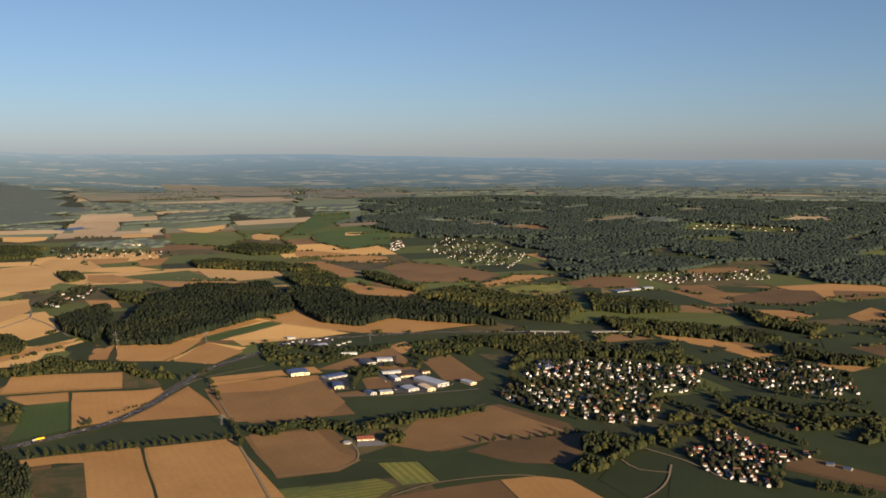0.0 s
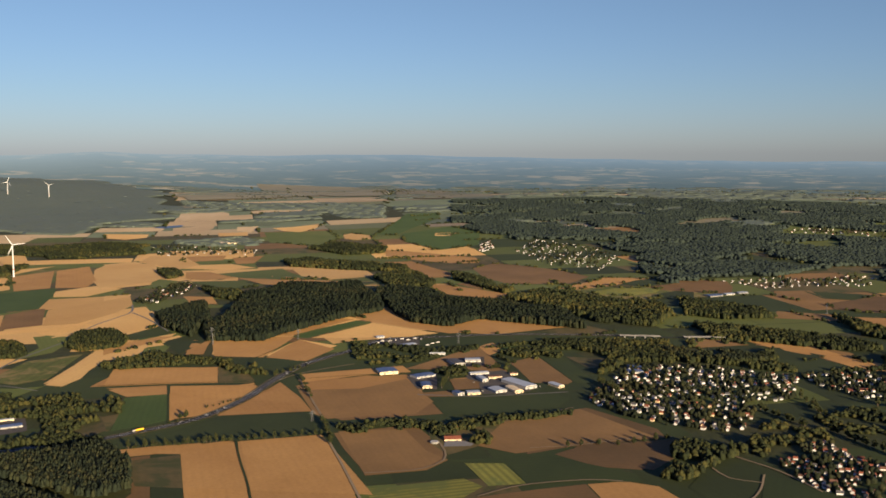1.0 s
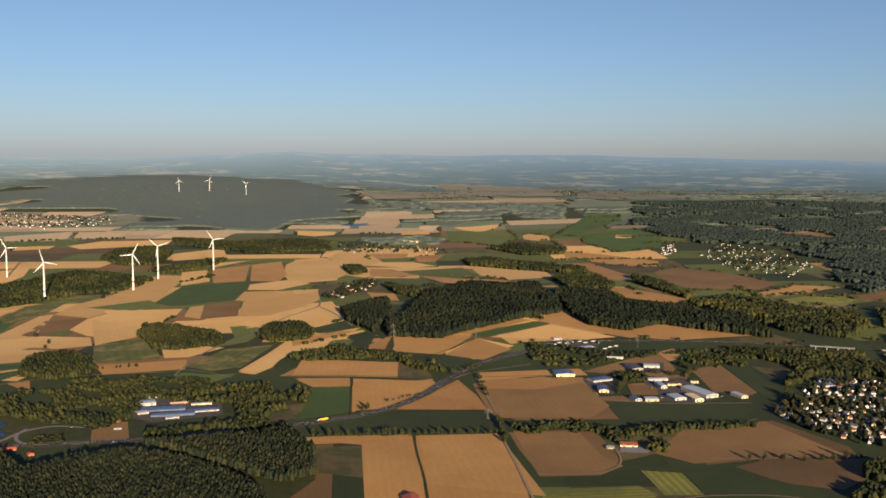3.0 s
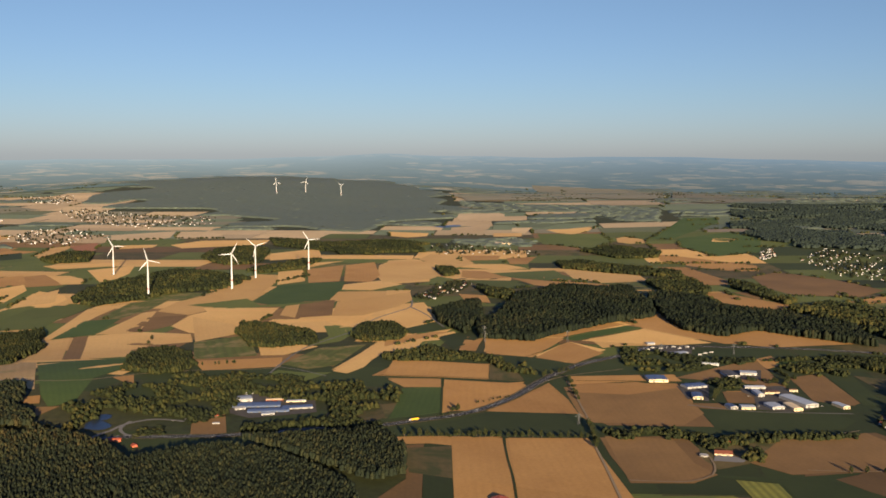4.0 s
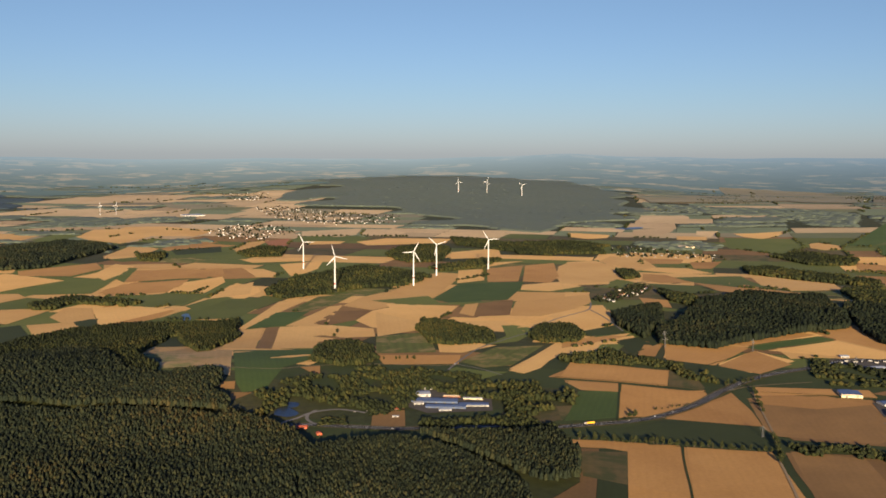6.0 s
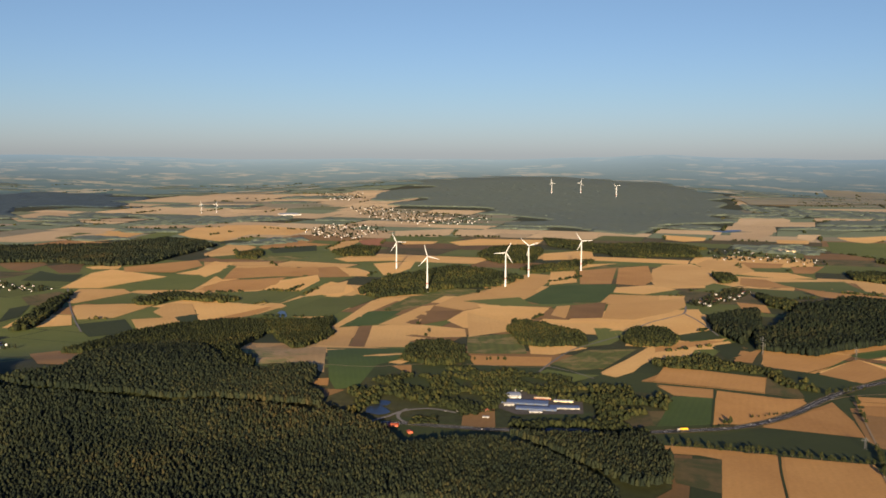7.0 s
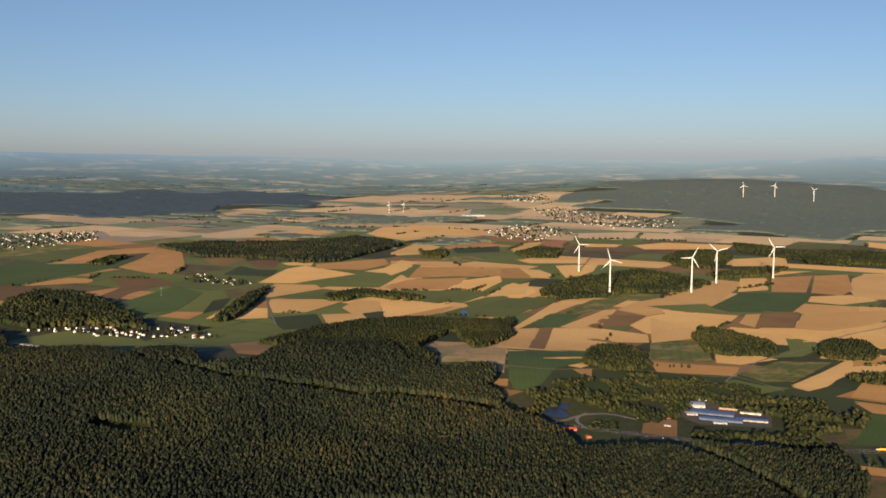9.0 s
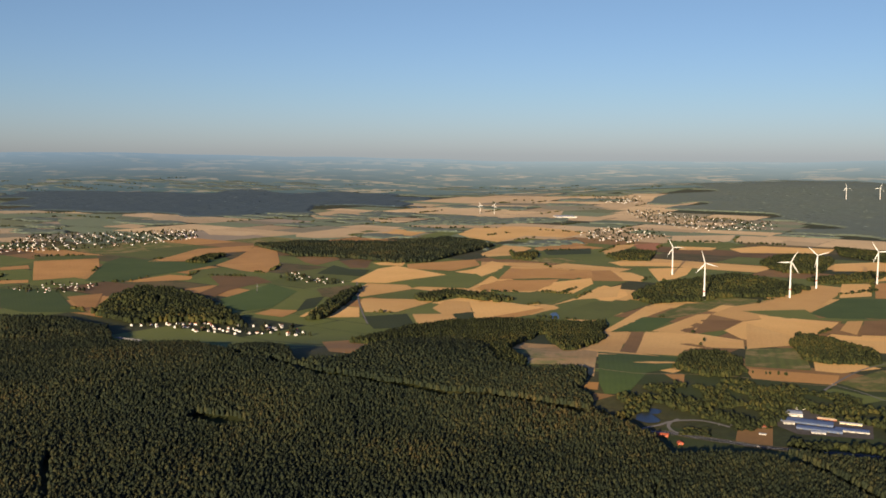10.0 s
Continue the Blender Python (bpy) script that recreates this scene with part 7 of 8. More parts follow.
# ---- workshops, farms and the factory ----
def hall(front_a, front_b, back, tall, wall_mat, roof_mat, label, name="warehouse", rise=0.35, gates=2):
    """A long low building on three corners of its plan, with a shallow roof, gates and a band of windows."""
    a, b, c = Vector(front_a), Vector(front_b), Vector(back)
    tall *= 0.56 if name == "warehouse" else 0.55
    w = (b - a).length
    u = (b - a) / w
    n = Vector((-u.y, u.x))
    d = (c - a).dot(n)
    d *= 0.68
    if abs(d) < 1.5:
        d = 1.5 if d >= 0 else -1.5
    if d < 0:
        n, d = -n, -d
    mid = a + u * w / 2 + n * d / 2
    ob = new(name)
    ob.matrix_world = pose(mid.x, mid.y, float(height(mid.x, mid.y)) + 0.15, 0, 0, math.degrees(math.atan2(u.y, u.x)))
    deep = w < d
    hw, hd = w / 2, d / 2
    bm = bmesh.new()
    box(bm, -hw, hw, -hd, hd, -0.5, tall)
    wall = part("wall", bm, wall_mat, ob)
    bm = bmesh.new()
    if deep:
        gable(bm, hw, hd, tall, rise, 0.08, 0.08)
    else:
        gable(bm, hd, hw, tall, rise, 0.08, 0.08)
        bmesh.ops.rotate(bm, verts=bm.verts, matrix=Matrix.Rotation(radians(90), 3, "Z"))
    part("roof", bm, roof_mat, ob)
    for s in (-1, 1):
        bm = bmesh.new()
        if deep:
            f = [bm.verts.new(p) for p in ((-hw, s * hd, tall), (hw, s * hd, tall), (0, s * hd, tall + rise))]
        else:
            f = [bm.verts.new(p) for p in ((s * hw, -hd, tall), (s * hw, hd, tall), (s * hw, 0, tall + rise))]
        bm.faces.new(f)
        part("gable", bm, wall_mat, wall)
    for k in range(gates):
        x = -hw + w * (k + 0.5) / gates
        bm = bmesh.new()
        box(bm, x - min(0.55, w * 0.14), x + min(0.55, w * 0.14), -hd - 0.02, -hd + 0.02, 0.0, tall * 0.55)
        part("gate", bm, STEEL, wall, "grey roller gate")
    bm = bmesh.new()
    box(bm, -hw * 0.9, hw * 0.9, -hd - 0.025, -hd + 0.02, tall * 0.68, tall * 0.84)
    part("window_band", bm, DARK, wall, "dark window band")
    return tagged(ob, label, "building", "workshops" if name == "warehouse" else "")


def yard(label, *outline, mat=None):
    tagged(sheet("yard", outline, mat or TARMAC, 0.27), label, "yard", "", "structure")


TARMAC = plain("worn_tarmac", (0.075, 0.066, 0.056), 0.9, scale=0.4, spread=0.3)
yard("worn dark tarmac yard between workshops", (-86.8, 522.5), (-71.8, 538.4), (-56.0, 511.4), (-66.0, 500.6), (-81.2, 498.4))
yard("worn dark tarmac yard between workshops", (-98.2, 541.4), (-77.6, 556.8), (-70.3, 541.7), (-85.3, 523.0), (-94.7, 531.1))
yard("worn dark tarmac yard between workshops", (-129.9, 528.4), (-114.7, 540.6), (-106.6, 503.2), (-117.5, 502.5))
yard("worn dark tarmac yard between workshops", (-115.8, 579.0), (-94.9, 590.9), (-91.1, 567.9), (-109.3, 555.7))
yard("worn dark tarmac yard round the factory", (-317.6, 365.9), (-333.2, 384.1), (-332.0, 403.6), (-316.3, 403.7), (-290.9, 407.8), (-276.2, 388.5), (-299.0, 363.3))
yard("worn dark tarmac yard by the highway", (-184.6, 613.2), (-166.6, 634.2), (-146.3, 633.1), (-140.7, 608.9), (-168.2, 611.1))
PALE = "white industrial hall with a pale metal roof"
hall((-59.5, 512.8), (-54.0, 518.5), (-74.1, 543.5), 3.0, WHITE, PALE_METAL, "long white industrial hall with a pale metal roof")
hall((-64.0, 503.7), (-60.0, 506.5), (-74.0, 518.3), 2.4, CREAM, CREAM, "cream flat hall with a pale yellow roof")
hall((-74.0, 501.4), (-68.8, 505.6), (-79.1, 514.5), 2.4, WHITE, PALE_METAL, "white industrial hall with a pale metal roof")
hall((-92.9, 492.2), (-90.0, 494.9), (-96.7, 501.5), 2.3, WHITE, BLUE_METAL, "small white workshop with a blue-grey roof")
hall((-88.2, 495.1), (-81.8, 498.2), (-91.3, 502.6), 2.0, CREAM, PALE_METAL, "cream workshop with a pale roof")
hall((-85.0, 524.3), (-82.1, 526.0), (-91.2, 539.0), 3.0, WHITE, PALE_METAL, "white industrial hall with a pale metal roof")
hall((-82.8, 532.6), (-75.9, 536.1), (-86.3, 539.8), 2.2, CREAM, BROWN_ROOF, "cream workshop with a brown roof")
hall((-94.7, 539.6), (-84.7, 544.9), (-97.2, 545.0), 2.0, WHITE, PALE_METAL, "low white shed with a pale roof")
hall((-107.8, 559.8), (-102.0, 563.4), (-116.0, 579.1), 3.0, WHITE, GREY_ROOF, "white office block with a dark roof")
hall((-103.6, 572.4), (-94.6, 575.0), (-106.2, 581.5), 2.6, WHITE, PALE_METAL, "white industrial hall with a pale metal roof")
hall((-114.7, 503.2), (-109.8, 505.0), (-119.1, 516.9), 2.8, CREAM, BLUE_METAL, "yellowish hall with a blue-grey roof")
hall((-122.7, 524.2), (-113.9, 533.3), (-130.3, 532.7), 2.0, WHITE, BLUE_METAL, "low white shed with a blue-grey roof")
hall((-42.2, 519.8), (-39.3, 522.6), (-49.7, 531.7), 2.2, CREAM, PALE_METAL, "lone shed with a pale metal roof")
hall((-72.1, 544.9), (-68.1, 546.8), (-75.0, 548.3), 1.8, CREAM, BROWN_ROOF, "low cream workshop with a brown roof")
hall((-146.0, 529.8), (-136.4, 535.0), (-153.1, 544.9), 2.6, CREAM, BLUE_METAL, "cream hall with a blue-grey roof")
hall((-129.5, 588.4), (-119.9, 591.2), (-130.5, 588.5), 1.8, WHITE, PALE_METAL, "small white shed at a field corner")
hall((-175.3, 629.4), (-171.0, 632.6), (-177.6, 636.2), 1.6, WHITE, PALE_METAL, "small white shed by the highway")
hall((-151.0, 607.3), (-144.1, 615.2), (-154.2, 617.1), 1.4, WHITE, PALE_METAL, "low white shed by the highway")
hall((-4.6, 575.5), (2.3, 577.6), (-5.4, 585.8), 1.8, WHITE, BLUE_METAL, "blue-grey roofed hall at the village edge")
hall((-5.0, 562.6), (3.3, 566.4), (-5.8, 574.4), 1.8, WHITE, BLUE_METAL, "blue-grey roofed hall at the village edge")
hall((111.1, 543.9), (121.4, 544.8), (112.7, 551.9), 1.8, CREAM, RED_ROOF, "long red-roofed barn in the village")
hall((40.0, 833.9), (48.7, 839.5), (40.4, 854.1), 2.5, WHITE, PALE_METAL, PALE)
hall((60.7, 863.7), (72.2, 873.7), (62.4, 882.9), 1.6, CONCRETE, BLUE_METAL, "wide grey hall with a blue-grey roof")
hall((75.2, 877.7), (82.9, 883.3), (76.2, 890.3), 1.6, WHITE, PALE_METAL, PALE)
hall((86.9, 887.2), (95.6, 893.2), (88.5, 900.4), 1.6, CONCRETE, PALE_METAL, PALE)
hall((-1591.1, 1179.2), (-1574.9, 1216.1), (-1640.3, 1215.8), 4.2, WHITE, PALE_METAL, "distant long white hall on the plain")
hall((-563.5, 1228.8), (-535.6, 1243.0), (-576.5, 1259.1), 3.0, CREAM, CREAM, "distant long yellow-roofed hall by a village")
hall((114.0, 449.8), (120.1, 456.0), (114.4, 453.6), 1.0, RED_ROOF, RED_ROOF, "low rust-red shed roof among trees", gates=1)
hall((113.1, 398.7), (115.9, 397.6), (114.6, 402.5), 1.3, CONCRETE, BLUE_METAL, "blue-grey roofed hall beside a ploughed field")
hall((118.5, 394.4), (121.1, 392.5), (119.8, 397.3), 1.3, CONCRETE, BLUE_METAL, "blue-grey roofed hall beside a ploughed field")
# a farm among trees
hall((-83.9, 412.0), (-76.7, 414.2), (-85.6, 418.5), 1.5, CREAM, RED_ROOF, "farm barn with a long dark red roof", "barn", 0.9)
hall((-82.5, 430.6), (-79.4, 432.6), (-83.8, 436.1), 1.6, WHITE, ORANGE, "farmhouse with an orange tiled roof", "farmhouse", 0.9)
tagged(sheet("yard", [(-82.7, 403.8), (-83.7, 412.0), (-76.0, 414.3), (-70.6, 410.9), (-70.9, 407.4)], CONCRETE, 0.3), "pale paved farmyard in front of the barn", "yard", "", "structure")
hall((-143.3, 311.7), (-137.6, 315.1), (-147.2, 321.4), 1.5, BROWN_ROOF, ORANGE, "barn with an orange-red tiled roof", "barn", 0.9)
tank = new("slurry_tank")
tank.matrix_world = pose(*(-87.9, 408.9), 0.3)
bm = bmesh.new()
tube(bm, [((0, 0, 0), 1.95), ((0, 0, 0.75), 1.95)], 28)
part("wall", bm, CONCRETE, tank)
bm = bmesh.new()
tube(bm, [((0, 0, 0.76), 1.8), ((0, 0, 0.82), 1.75)], 28)
part("cover", bm, WHITE, tank, "pale cover")
tagged(tank, "round pale concrete tank beside the farm", "tank")
# the factory among trees
tagged(sheet("yard", [(-304.2, 327.6), (-318.7, 344.7), (-319.3, 356.7), (-313.3, 362.7), (-292.1, 338.7)], CROPS["O"], 0.26), "bare brownish yard beside the factory", "yard", "", "structure")
FACTORY = "long factory hall with a dark blue roof"
hall((-320.2, 372.1), (-298.1, 387.5), (-327.3, 380.4), 1.5, BLUE_METAL, BLUE_METAL, FACTORY, "factory_hall", 0.5, 6)
hall((-305.4, 370.1), (-288.7, 382.4), (-310.0, 375.8), 1.7, BLUE_METAL, BLUE_METAL, FACTORY, "factory_hall", 0.3, 5)
hall((-294.1, 383.7), (-282.2, 393.5), (-298.7, 389.8), 1.5, WHITE, BLUE_METAL, FACTORY, "factory_hall", 0.3, 4)
hall((-322.6, 382.7), (-317.0, 388.5), (-329.2, 392.1), 2.6, WHITE, PALE_METAL, "tall factory hall with a pale metal roof", "factory_hall", 0.3, 2)
hall((-313.5, 370.5), (-310.1, 374.5), (-317.7, 375.5), 1.5, WHITE, WHITE, "low white factory office", "factory_hall", 0.15, 2)
hall((-327.1, 396.7), (-324.8, 403.1), (-331.2, 402.6), 2.0, WHITE, WHITE, "white silo house behind the factory", "factory_hall", 0.2, 2)
hall((-296.6, 370.2), (-291.9, 374.7), (-299.0, 373.7), 1.2, WHITE, PALE_METAL, "low white shed beside the factory", "factory_hall", 0.2, 2)
hall((-340.6, 391.4), (-339.5, 392.4), (-343.0, 394.1), 2.4, WHITE, PALE_METAL, "small pale tower block behind the factory", "factory_hall", 0.2, 1)
hall((-311.6, 392.8), (-304.3, 398.1), (-313.5, 395.7), 1.3, RED_ROOF, CREAM, "low reddish shed behind the factory", "factory_hall", 0.2, 2)
hall((-301.0, 396.2), (-292.8, 402.2), (-302.8, 399.2), 1.3, CREAM, PALE_METAL, "low cream shed behind the factory", "factory_hall", 0.2, 2)
hall((-329.7, 300.6), (-324.2, 304.8), (-332.7, 303.7), 1.3, ORANGE, ORANGE, "bright orange-roofed roadside shed", "shed", 0.4, 2)
hall((-313.6, 301.2), (-312.4, 303.2), (-316.4, 304.3), 1.2, ORANGE, ORANGE, "small orange-roofed shed among trees", "shed", 0.4, 1)
hall((-307.2, 346.3), (-304.5, 348.2), (-308.9, 348.7), 0.9, WHITE, WHITE, "long white trailer shed on a yard", "shed", 0.1, 1)
hall((-314.0, 355.8), (-312.3, 357.2), (-316.6, 359.1), 1.0, BROWN_ROOF, ORANGE, "small brown hut on a yard", "shed", 0.4, 1)


# ---- viaduct ----
def viaduct(a, b, piers):
    a, b = Vector(a), Vector(b)
    d = b - a
    ob = new("viaduct")
    mid = (a + b) / 2
    z = float(height(mid.x, mid.y))
    ob.matrix_world = pose(mid.x, mid.y, z, 0, 0, math.degrees(math.atan2(d.y, d.x)))
    l = d.length / 2
    bm = bmesh.new()
    box(bm, -l, l, -1.4, 1.4, 1.6, 1.85)
    part("deck", bm, CONCRETE, ob)
    for s in (-1.35, 1.35):
        bm = bmesh.new()
        box(bm, -l, l, s - 0.06, s + 0.06, 1.85, 2.0)
        part("parapet", bm, CONCRETE, ob, "pale concrete parapet")
    for k in range(piers):
        x = -l + (k + 0.5) * 2 * l / piers
        bm = bmesh.new()
        box(bm, x - 0.35, x + 0.35, -1.1, 1.1, -0.6, 1.6)
        part("pier", bm, CONCRETE, ob)
    tagged(ob, "long pale concrete road viaduct over a wooded valley", "bridge")


viaduct((-12.8, 672.4), (14.7, 673.9), 4)
viaduct((30.5, 675.8), (58.2, 680.9), 4)
viaduct((106.3, 686.0), (140.2, 689.3), 5)
track([(14.8, 677.7), (22.7, 678.7), (30.7, 679.6)], 2.4, ASPHALT, "grey road between two viaducts")
track([(58.4, 683.1), (82.9, 685.6), (107.0, 690.2)], 2.4, ASPHALT, "grey road between two viaducts")
viaduct((-686.1, 126.6), (-664.8, 139.3), 3)


# ---- pylons ----
def pylon(x, y, tall):
    ob = new("pylon")
    ob.matrix_world = pose(x, y, float(height(x, y)), 0, 0, 40)
    foot = 0.55

    def beam(bm, p, q, w):
        p, q = Vector(p), Vector(q)
        m = (q - p).to_track_quat("Z", "Y").to_matrix().to_4x4()
        m.translation = p
        l = (q - p).length
        vs = box(bm, -w, w, -w, w, 0, l)
        for v in vs:
            v.co = m @ v.co

    for sx, sy in ((-1, -1), (1, -1), (1, 1), (-1, 1)):
        bm = bmesh.new()
        beam(bm, (sx * foot, sy * foot, 0), (sx * 0.12, sy * 0.12, tall), 0.04)
        part("leg", bm, STEEL, ob)
    for k in range(6):
        z0, z1 = tall * k / 6, tall * (k + 1) / 6
        f0, f1 = foot - (foot - 0.12) * k / 6, foot - (foot - 0.12) * (k + 1) / 6
        bm = bmesh.new()
        for s in (-1, 1):
            beam(bm, (-f0, s * f0, z0), (f1, s * f1, z1), 0.035)
            beam(bm, (s * f0, f0, z0), (s * f1, -f1, z1), 0.035)
        part("bracing", bm, STEEL, ob)
    for f, w in ((0.72, 1.9), (0.86, 1.4)):
        bm = bmesh.new()
        beam(bm, (-w, 0, tall * f), (w, 0, tall * f), 0.07)
        part("cross_arm", bm, STEEL, ob)
    tagged(ob, "grey steel lattice power pylon in a field", "pylon", "power pylons")


for spot, tall in zip([(-285.0, 604.1), (-226.0, 612.1), (-865.6, 291.0), (-277.0, 588.2), (-152.7, 431.1), (-160.4, 608.0), (144.6, 797.3), (-118.4, 627.6)], (8.5, 8.5, 9.5, 8.0, 5.5, 7.0, 9.0, 7.5)):
    pylon(*spot, tall)


# ---- vehicles ----
def vehicle(name, l, w, h, colour, cargo=None, label="", category="car"):
    ob = new(name)
    bm = bmesh.new()
    box(bm, -l / 2, l / 2 if not cargo else -l / 2 + l * 0.24, -w / 2, w / 2, h * 0.2, h * (0.62 if not cargo else 0.85))
    bmesh.ops.bevel(bm, geom=bm.edges[:], offset=0.04, segments=1, affect="EDGES")
    body = part("body" if not cargo else "cab", bm, colour, ob)
    bm = bmesh.new()
    if cargo:
        box(bm, -l / 2 + l * 0.27, l / 2, -w / 2, w / 2, h * 0.28, h)
        part("cargo_box", bm, cargo, ob)
        bm = bmesh.new()
        box(bm, -l / 2 - 0.01, -l / 2 + 0.02, -w * 0.42, w * 0.42, h * 0.55, h * 0.78)
        part("windscreen", bm, DARK, body)
    else:
        vs = box(bm, -l * 0.28, l * 0.3, -w * 0.42, w * 0.42, h * 0.62, h)
        for v in vs[4:]:
            v.co.x *= 0.75
        part("cabin", bm, DARK, ob, "dark glazed cabin")
    for sx in (-0.32, 0.32):
        for sy in (-0.5, 0.5):
            bm = bmesh.new()
            bmesh.ops.create_cone(bm, cap_ends=True, segments=10, radius1=h * 0.2, radius2=h * 0.2, depth=w * 0.16, matrix=pose(sx * l, sy * w, h * 0.2, 90))
            part("wheel", bm, ASPHALT, ob)
    return tagged(ob, label, category, "cars on the roads" if category == "car" else "")


def on_road(ob, at, side):
    """Puts a vehicle on the highway nearest to a place, to one side of the middle."""
    line = smooth_line(HIGHWAY, 2.0)
    k = min(range(1, len(line) - 1), key=lambda i: (line[i].x - at[0]) ** 2 + (line[i].y - at[1]) ** 2)
    d = (line[k + 1] - line[k - 1]).normalized()
    p = line[k] + Vector((-d.y, d.x, 0)) * side
    return pose(p.x, p.y, float(height(p.x, p.y)) + 0.36, 0, 0, math.degrees(math.atan2(d.y, d.x)) + (180 if side < 0 else 0))


lorry = vehicle("lorry", 5.2, 0.68, 1.05, WHITE, YELLOW, "long lorry with a bright yellow box body", "lorry")
lorry.matrix_world = on_road(lorry, (-225.2, 398.8), 0.9)
white_car = vehicle("car", 1.15, 0.46, 0.4, WHITE, None, "small white car on the highway")
dark_car = vehicle("car", 1.15, 0.46, 0.4, GREY_ROOF, None, "small dark grey car on the highway")
white_car.matrix_world = on_road(white_car, (-206.2, 445.5), 0.9)
dark_car.matrix_world = on_road(dark_car, (-210.5, 419.8), -0.9)
for k, spot in enumerate([(-205.4, 455.1), (-215.8, 417.1), (-201.9, 520.7), (-230.4, 392.1), (-200.2, 481.9), (-197.7, 548.4), (-220.5, 404.0), (-206.9, 431.5), (-294.4, 332.5), (-305.1, 324.8)]):
    copy_thing(white_car if k % 3 else dark_car, on_road(None, spot, 0.9 if k % 2 else -0.9))
for spot, turn in zip([(-354.7, 458.9), (-197.9, 505.8), (-90.0, 522.9), (-91.0, 537.9), (-52.4, 520.1), (-105.0, 507.5), (-105.1, 556.9), (-81.6, 504.7), (-70.3, 527.6), (-323.2, 345.1), (-326.6, 339.9)], (30, 80, 20, 60, 0, 90, 30, 10, 140, 160, 175)):
    c = copy_thing(white_car, pose(*spot, float(height(*spot)) + 0.38, 0, 0, turn))
    tagged(c, "small white parked car beside a lane")


van = vehicle("lorry", 2.6, 0.62, 0.9, WHITE, WHITE, "white lorry parked at the highway rest stop", "lorry")
van.matrix_world = pose(*(-174.1, 607.4), float(height(*(-174.1, 607.4))) + 0.32, 0, 0, 30)
for k, spot in enumerate([(-170.7, 613.5), (-169.3, 619.6), (-164.0, 620.6), (-161.2, 624.9), (-157.6, 629.5), (-153.1, 627.0), (-149.4, 633.1), (-144.8, 630.5), (-136.8, 614.1), (-134.7, 620.0), (-131.8, 624.6), (-147.9, 615.4), (-140.8, 608.1)]):
    copy_thing(van, pose(*spot, float(height(*spot)) + 0.32, 0, 0, (12, 30, 20, 95)[k % 4]))


# ---- single trees ----
def tree(tall, wide, seed, slim=1.0):
    rng = random.Random(seed)
    ob = new("tree")
    bm = bmesh.new()
    tube(bm, [((0, 0, -0.2), tall * 0.045), ((0.02, 0, tall * 0.25), tall * 0.033), ((0, 0.02, tall * 0.6), tall * 0.016)], 7)
    for k in range(5):
        a = k * 2.4 + rng.random()
        z = tall * (0.25 + 0.07 * k)
        tip = (math.cos(a) * wide * 0.6, math.sin(a) * wide * 0.6, z + tall * 0.22)
        tube(bm, [((0, 0, z), tall * 0.014), ((tip[0] * 0.5, tip[1] * 0.5, z + tall * 0.13), tall * 0.009), (tip, tall * 0.004)], 5)
    part("trunk", bm, BARK, ob, "brown trunk with limbs")
    bm = bmesh.new()
    for k in range(46):
        f = rng.random()
        z = tall * (0.22 + 0.72 * f)
        r = wide * slim * math.sin(math.pi * min(1, 0.18 + 0.78 * f)) * math.sqrt(rng.random()) * 0.92
        a = rng.uniform(0, 6.28)
        size = wide * rng.uniform(0.20, 0.36) * (1.1 - 0.5 * f)
        m = Matrix.Translation((r * math.cos(a), r * math.sin(a), z)) @ Euler((rng.random() * 6, rng.random() * 6, 0)).to_matrix().to_4x4()
        made = bmesh.ops.create_icosphere(bm, subdivisions=1, radius=size, matrix=m)["verts"]
        for v in made:
            v.co += Vector((rng.uniform(-1, 1), rng.uniform(-1, 1), rng.uniform(-1, 1))) * size * 0.22
    part("crown", bm, LEAF_B, ob, "uneven leafy crown")
    return tagged(ob, "leafy broadleaf tree standing at a field edge", "tree", "single trees")


TREES = [tree(4.2, 1.35, 3), tree(3.4, 1.5, 8), tree(5.0, 1.5, 21, 0.8)]
rng = random.Random(5)
FIRST = [True, True, True]


def plant(k, x, y, s):
    m = pose(x, y, float(height(x, y)), 0, 0, rng.uniform(0, 360))
    if FIRST[k]:
        TREES[k].matrix_world, FIRST[k] = m, False
        ob = TREES[k]
    else:
        ob = copy_thing(TREES[k], m)
    ob.scale = (s, s, s)


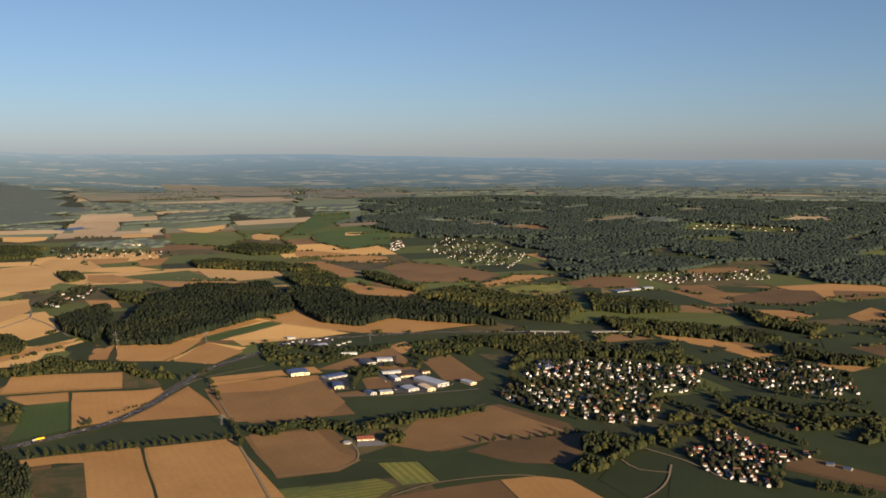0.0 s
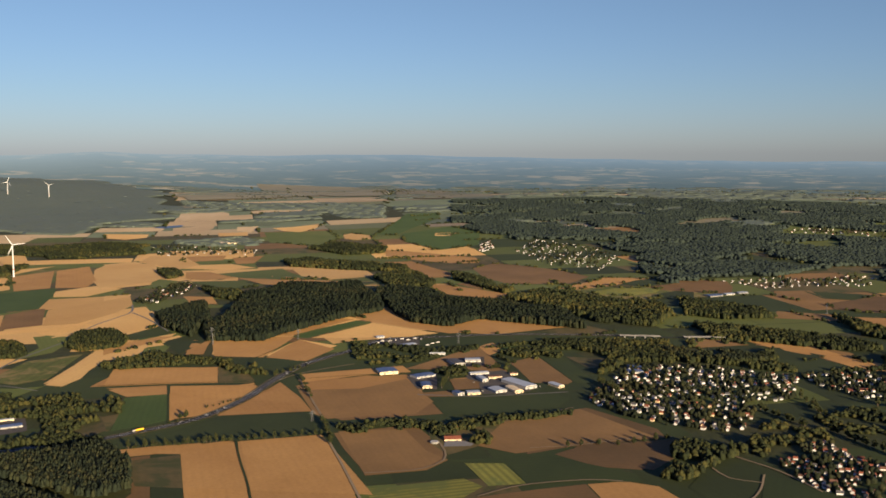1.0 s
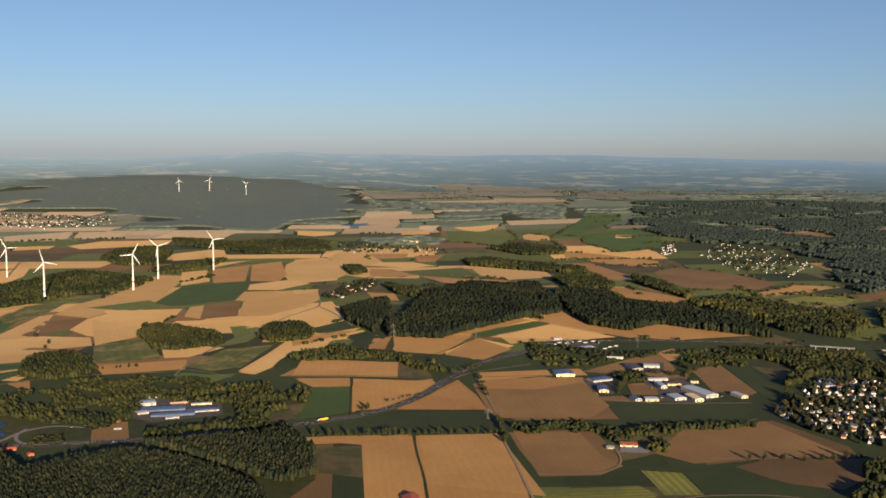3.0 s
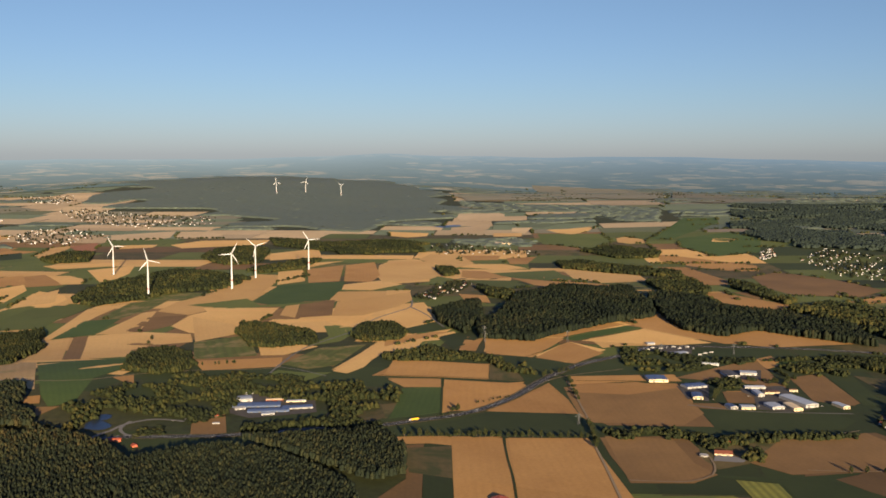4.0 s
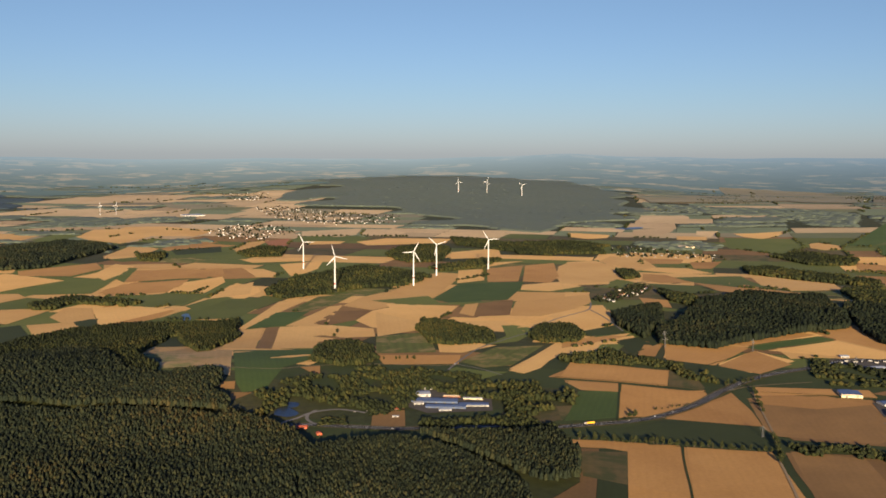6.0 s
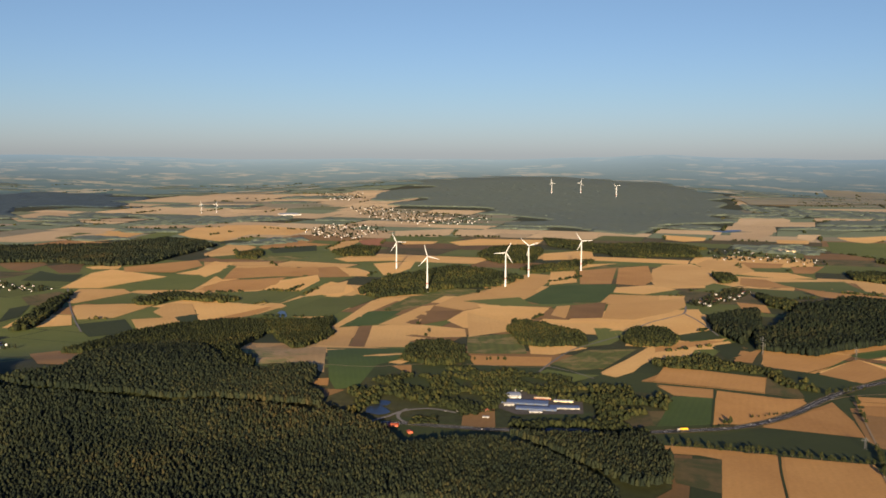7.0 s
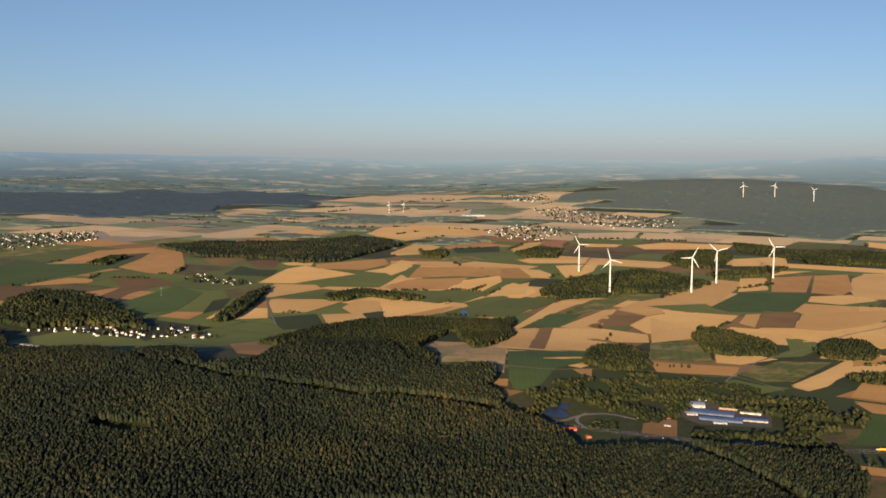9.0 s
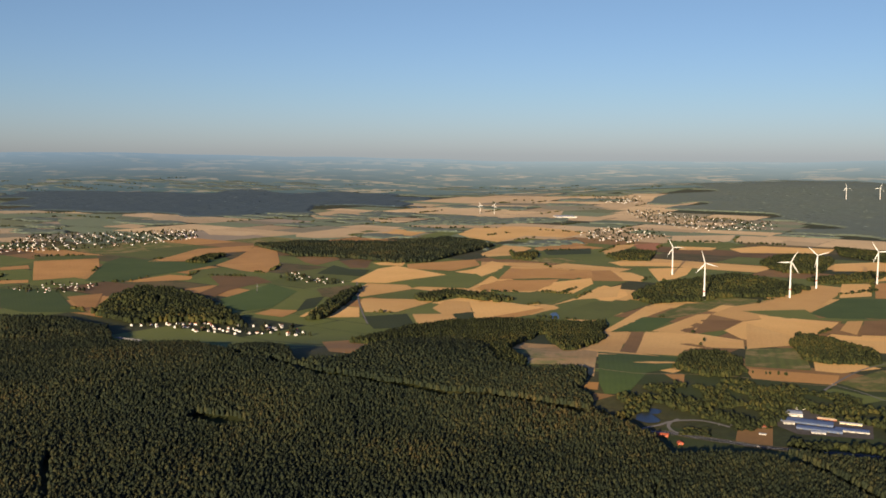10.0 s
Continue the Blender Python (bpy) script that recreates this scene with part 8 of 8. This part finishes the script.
def row_of_trees(a, b, n, low=0.6, high=1.0):
    for k in range(n):
        f = (k + rng.uniform(-0.3, 0.3)) / (n - 1)
        plant(rng.randrange(3), a[0] + (b[0] - a[0]) * f + rng.uniform(-0.8, 0.8), a[1] + (b[1] - a[1]) * f + rng.uniform(-0.8, 0.8), rng.uniform(low, high))


row_of_trees((-217.0, 373.9), (-179.9, 392.5), 22, 0.5, 0.95)
row_of_trees((-179.9, 392.5), (-141.6, 411.7), 15, 0.45, 0.95)
row_of_trees((-147.6, 431.7), (-131.7, 398.4), 7, 0.6, 1.0)
row_of_trees((-188.5, 513.0), (-168.4, 474.0), 7, 0.5, 0.9)
row_of_trees((-213.5, 442.1), (-203.7, 463.0), 9, 0.3, 0.45)
row_of_trees((-217.8, 422.7), (-215.2, 425.7), 3, 0.6, 0.9)
row_of_trees((-219.0, 409.8), (-215.7, 418.1), 4, 0.25, 0.4)
row_of_trees((-421.3, 401.2), (-405.0, 419.7), 5, 0.6, 0.9)
row_of_trees((-392.2, 436.8), (-382.0, 451.8), 5, 0.5, 0.9)
row_of_trees((-29.4, 414.5), (-13.5, 421.2), 3, 0.7, 0.9)
row_of_trees((-7.3, 421.8), (13.0, 434.2), 5, 0.6, 0.9)
row_of_trees((-20.6, 536.7), (-10.5, 514.3), 6, 0.9, 1.3)
row_of_trees((102.6, 369.1), (120.4, 363.6), 9, 0.9, 1.3)
row_of_trees((85.0, 524.3), (90.7, 489.5), 6, 0.9, 1.3)
row_of_trees((88.7, 463.5), (110.4, 425.2), 12, 0.9, 1.3)
row_of_trees((121.5, 515.7), (161.2, 496.8), 12, 0.9, 1.3)
row_of_trees((116.6, 471.1), (152.3, 446.6), 14, 0.9, 1.3)
row_of_trees((60.6, 495.3), (78.8, 467.4), 8, 0.9, 1.2)
row_of_trees((-205.6, 512.2), (-195.1, 541.0), 7, 0.5, 0.9)
row_of_trees((-480.7, 480.8), (-486.3, 488.7), 2, 0.8, 1.0)
row_of_trees((-84.4, 557.6), (-75.9, 568.0), 5, 0.7, 1.0)
row_of_trees((-104.7, 508.9), (-107.0, 535.6), 6, 0.7, 1.1)
row_of_trees((-85.7, 588.6), (-75.2, 575.9), 5, 0.7, 1.1)
row_of_trees((-109.8, 549.6), (-94.9, 560.5), 6, 0.5, 0.9)
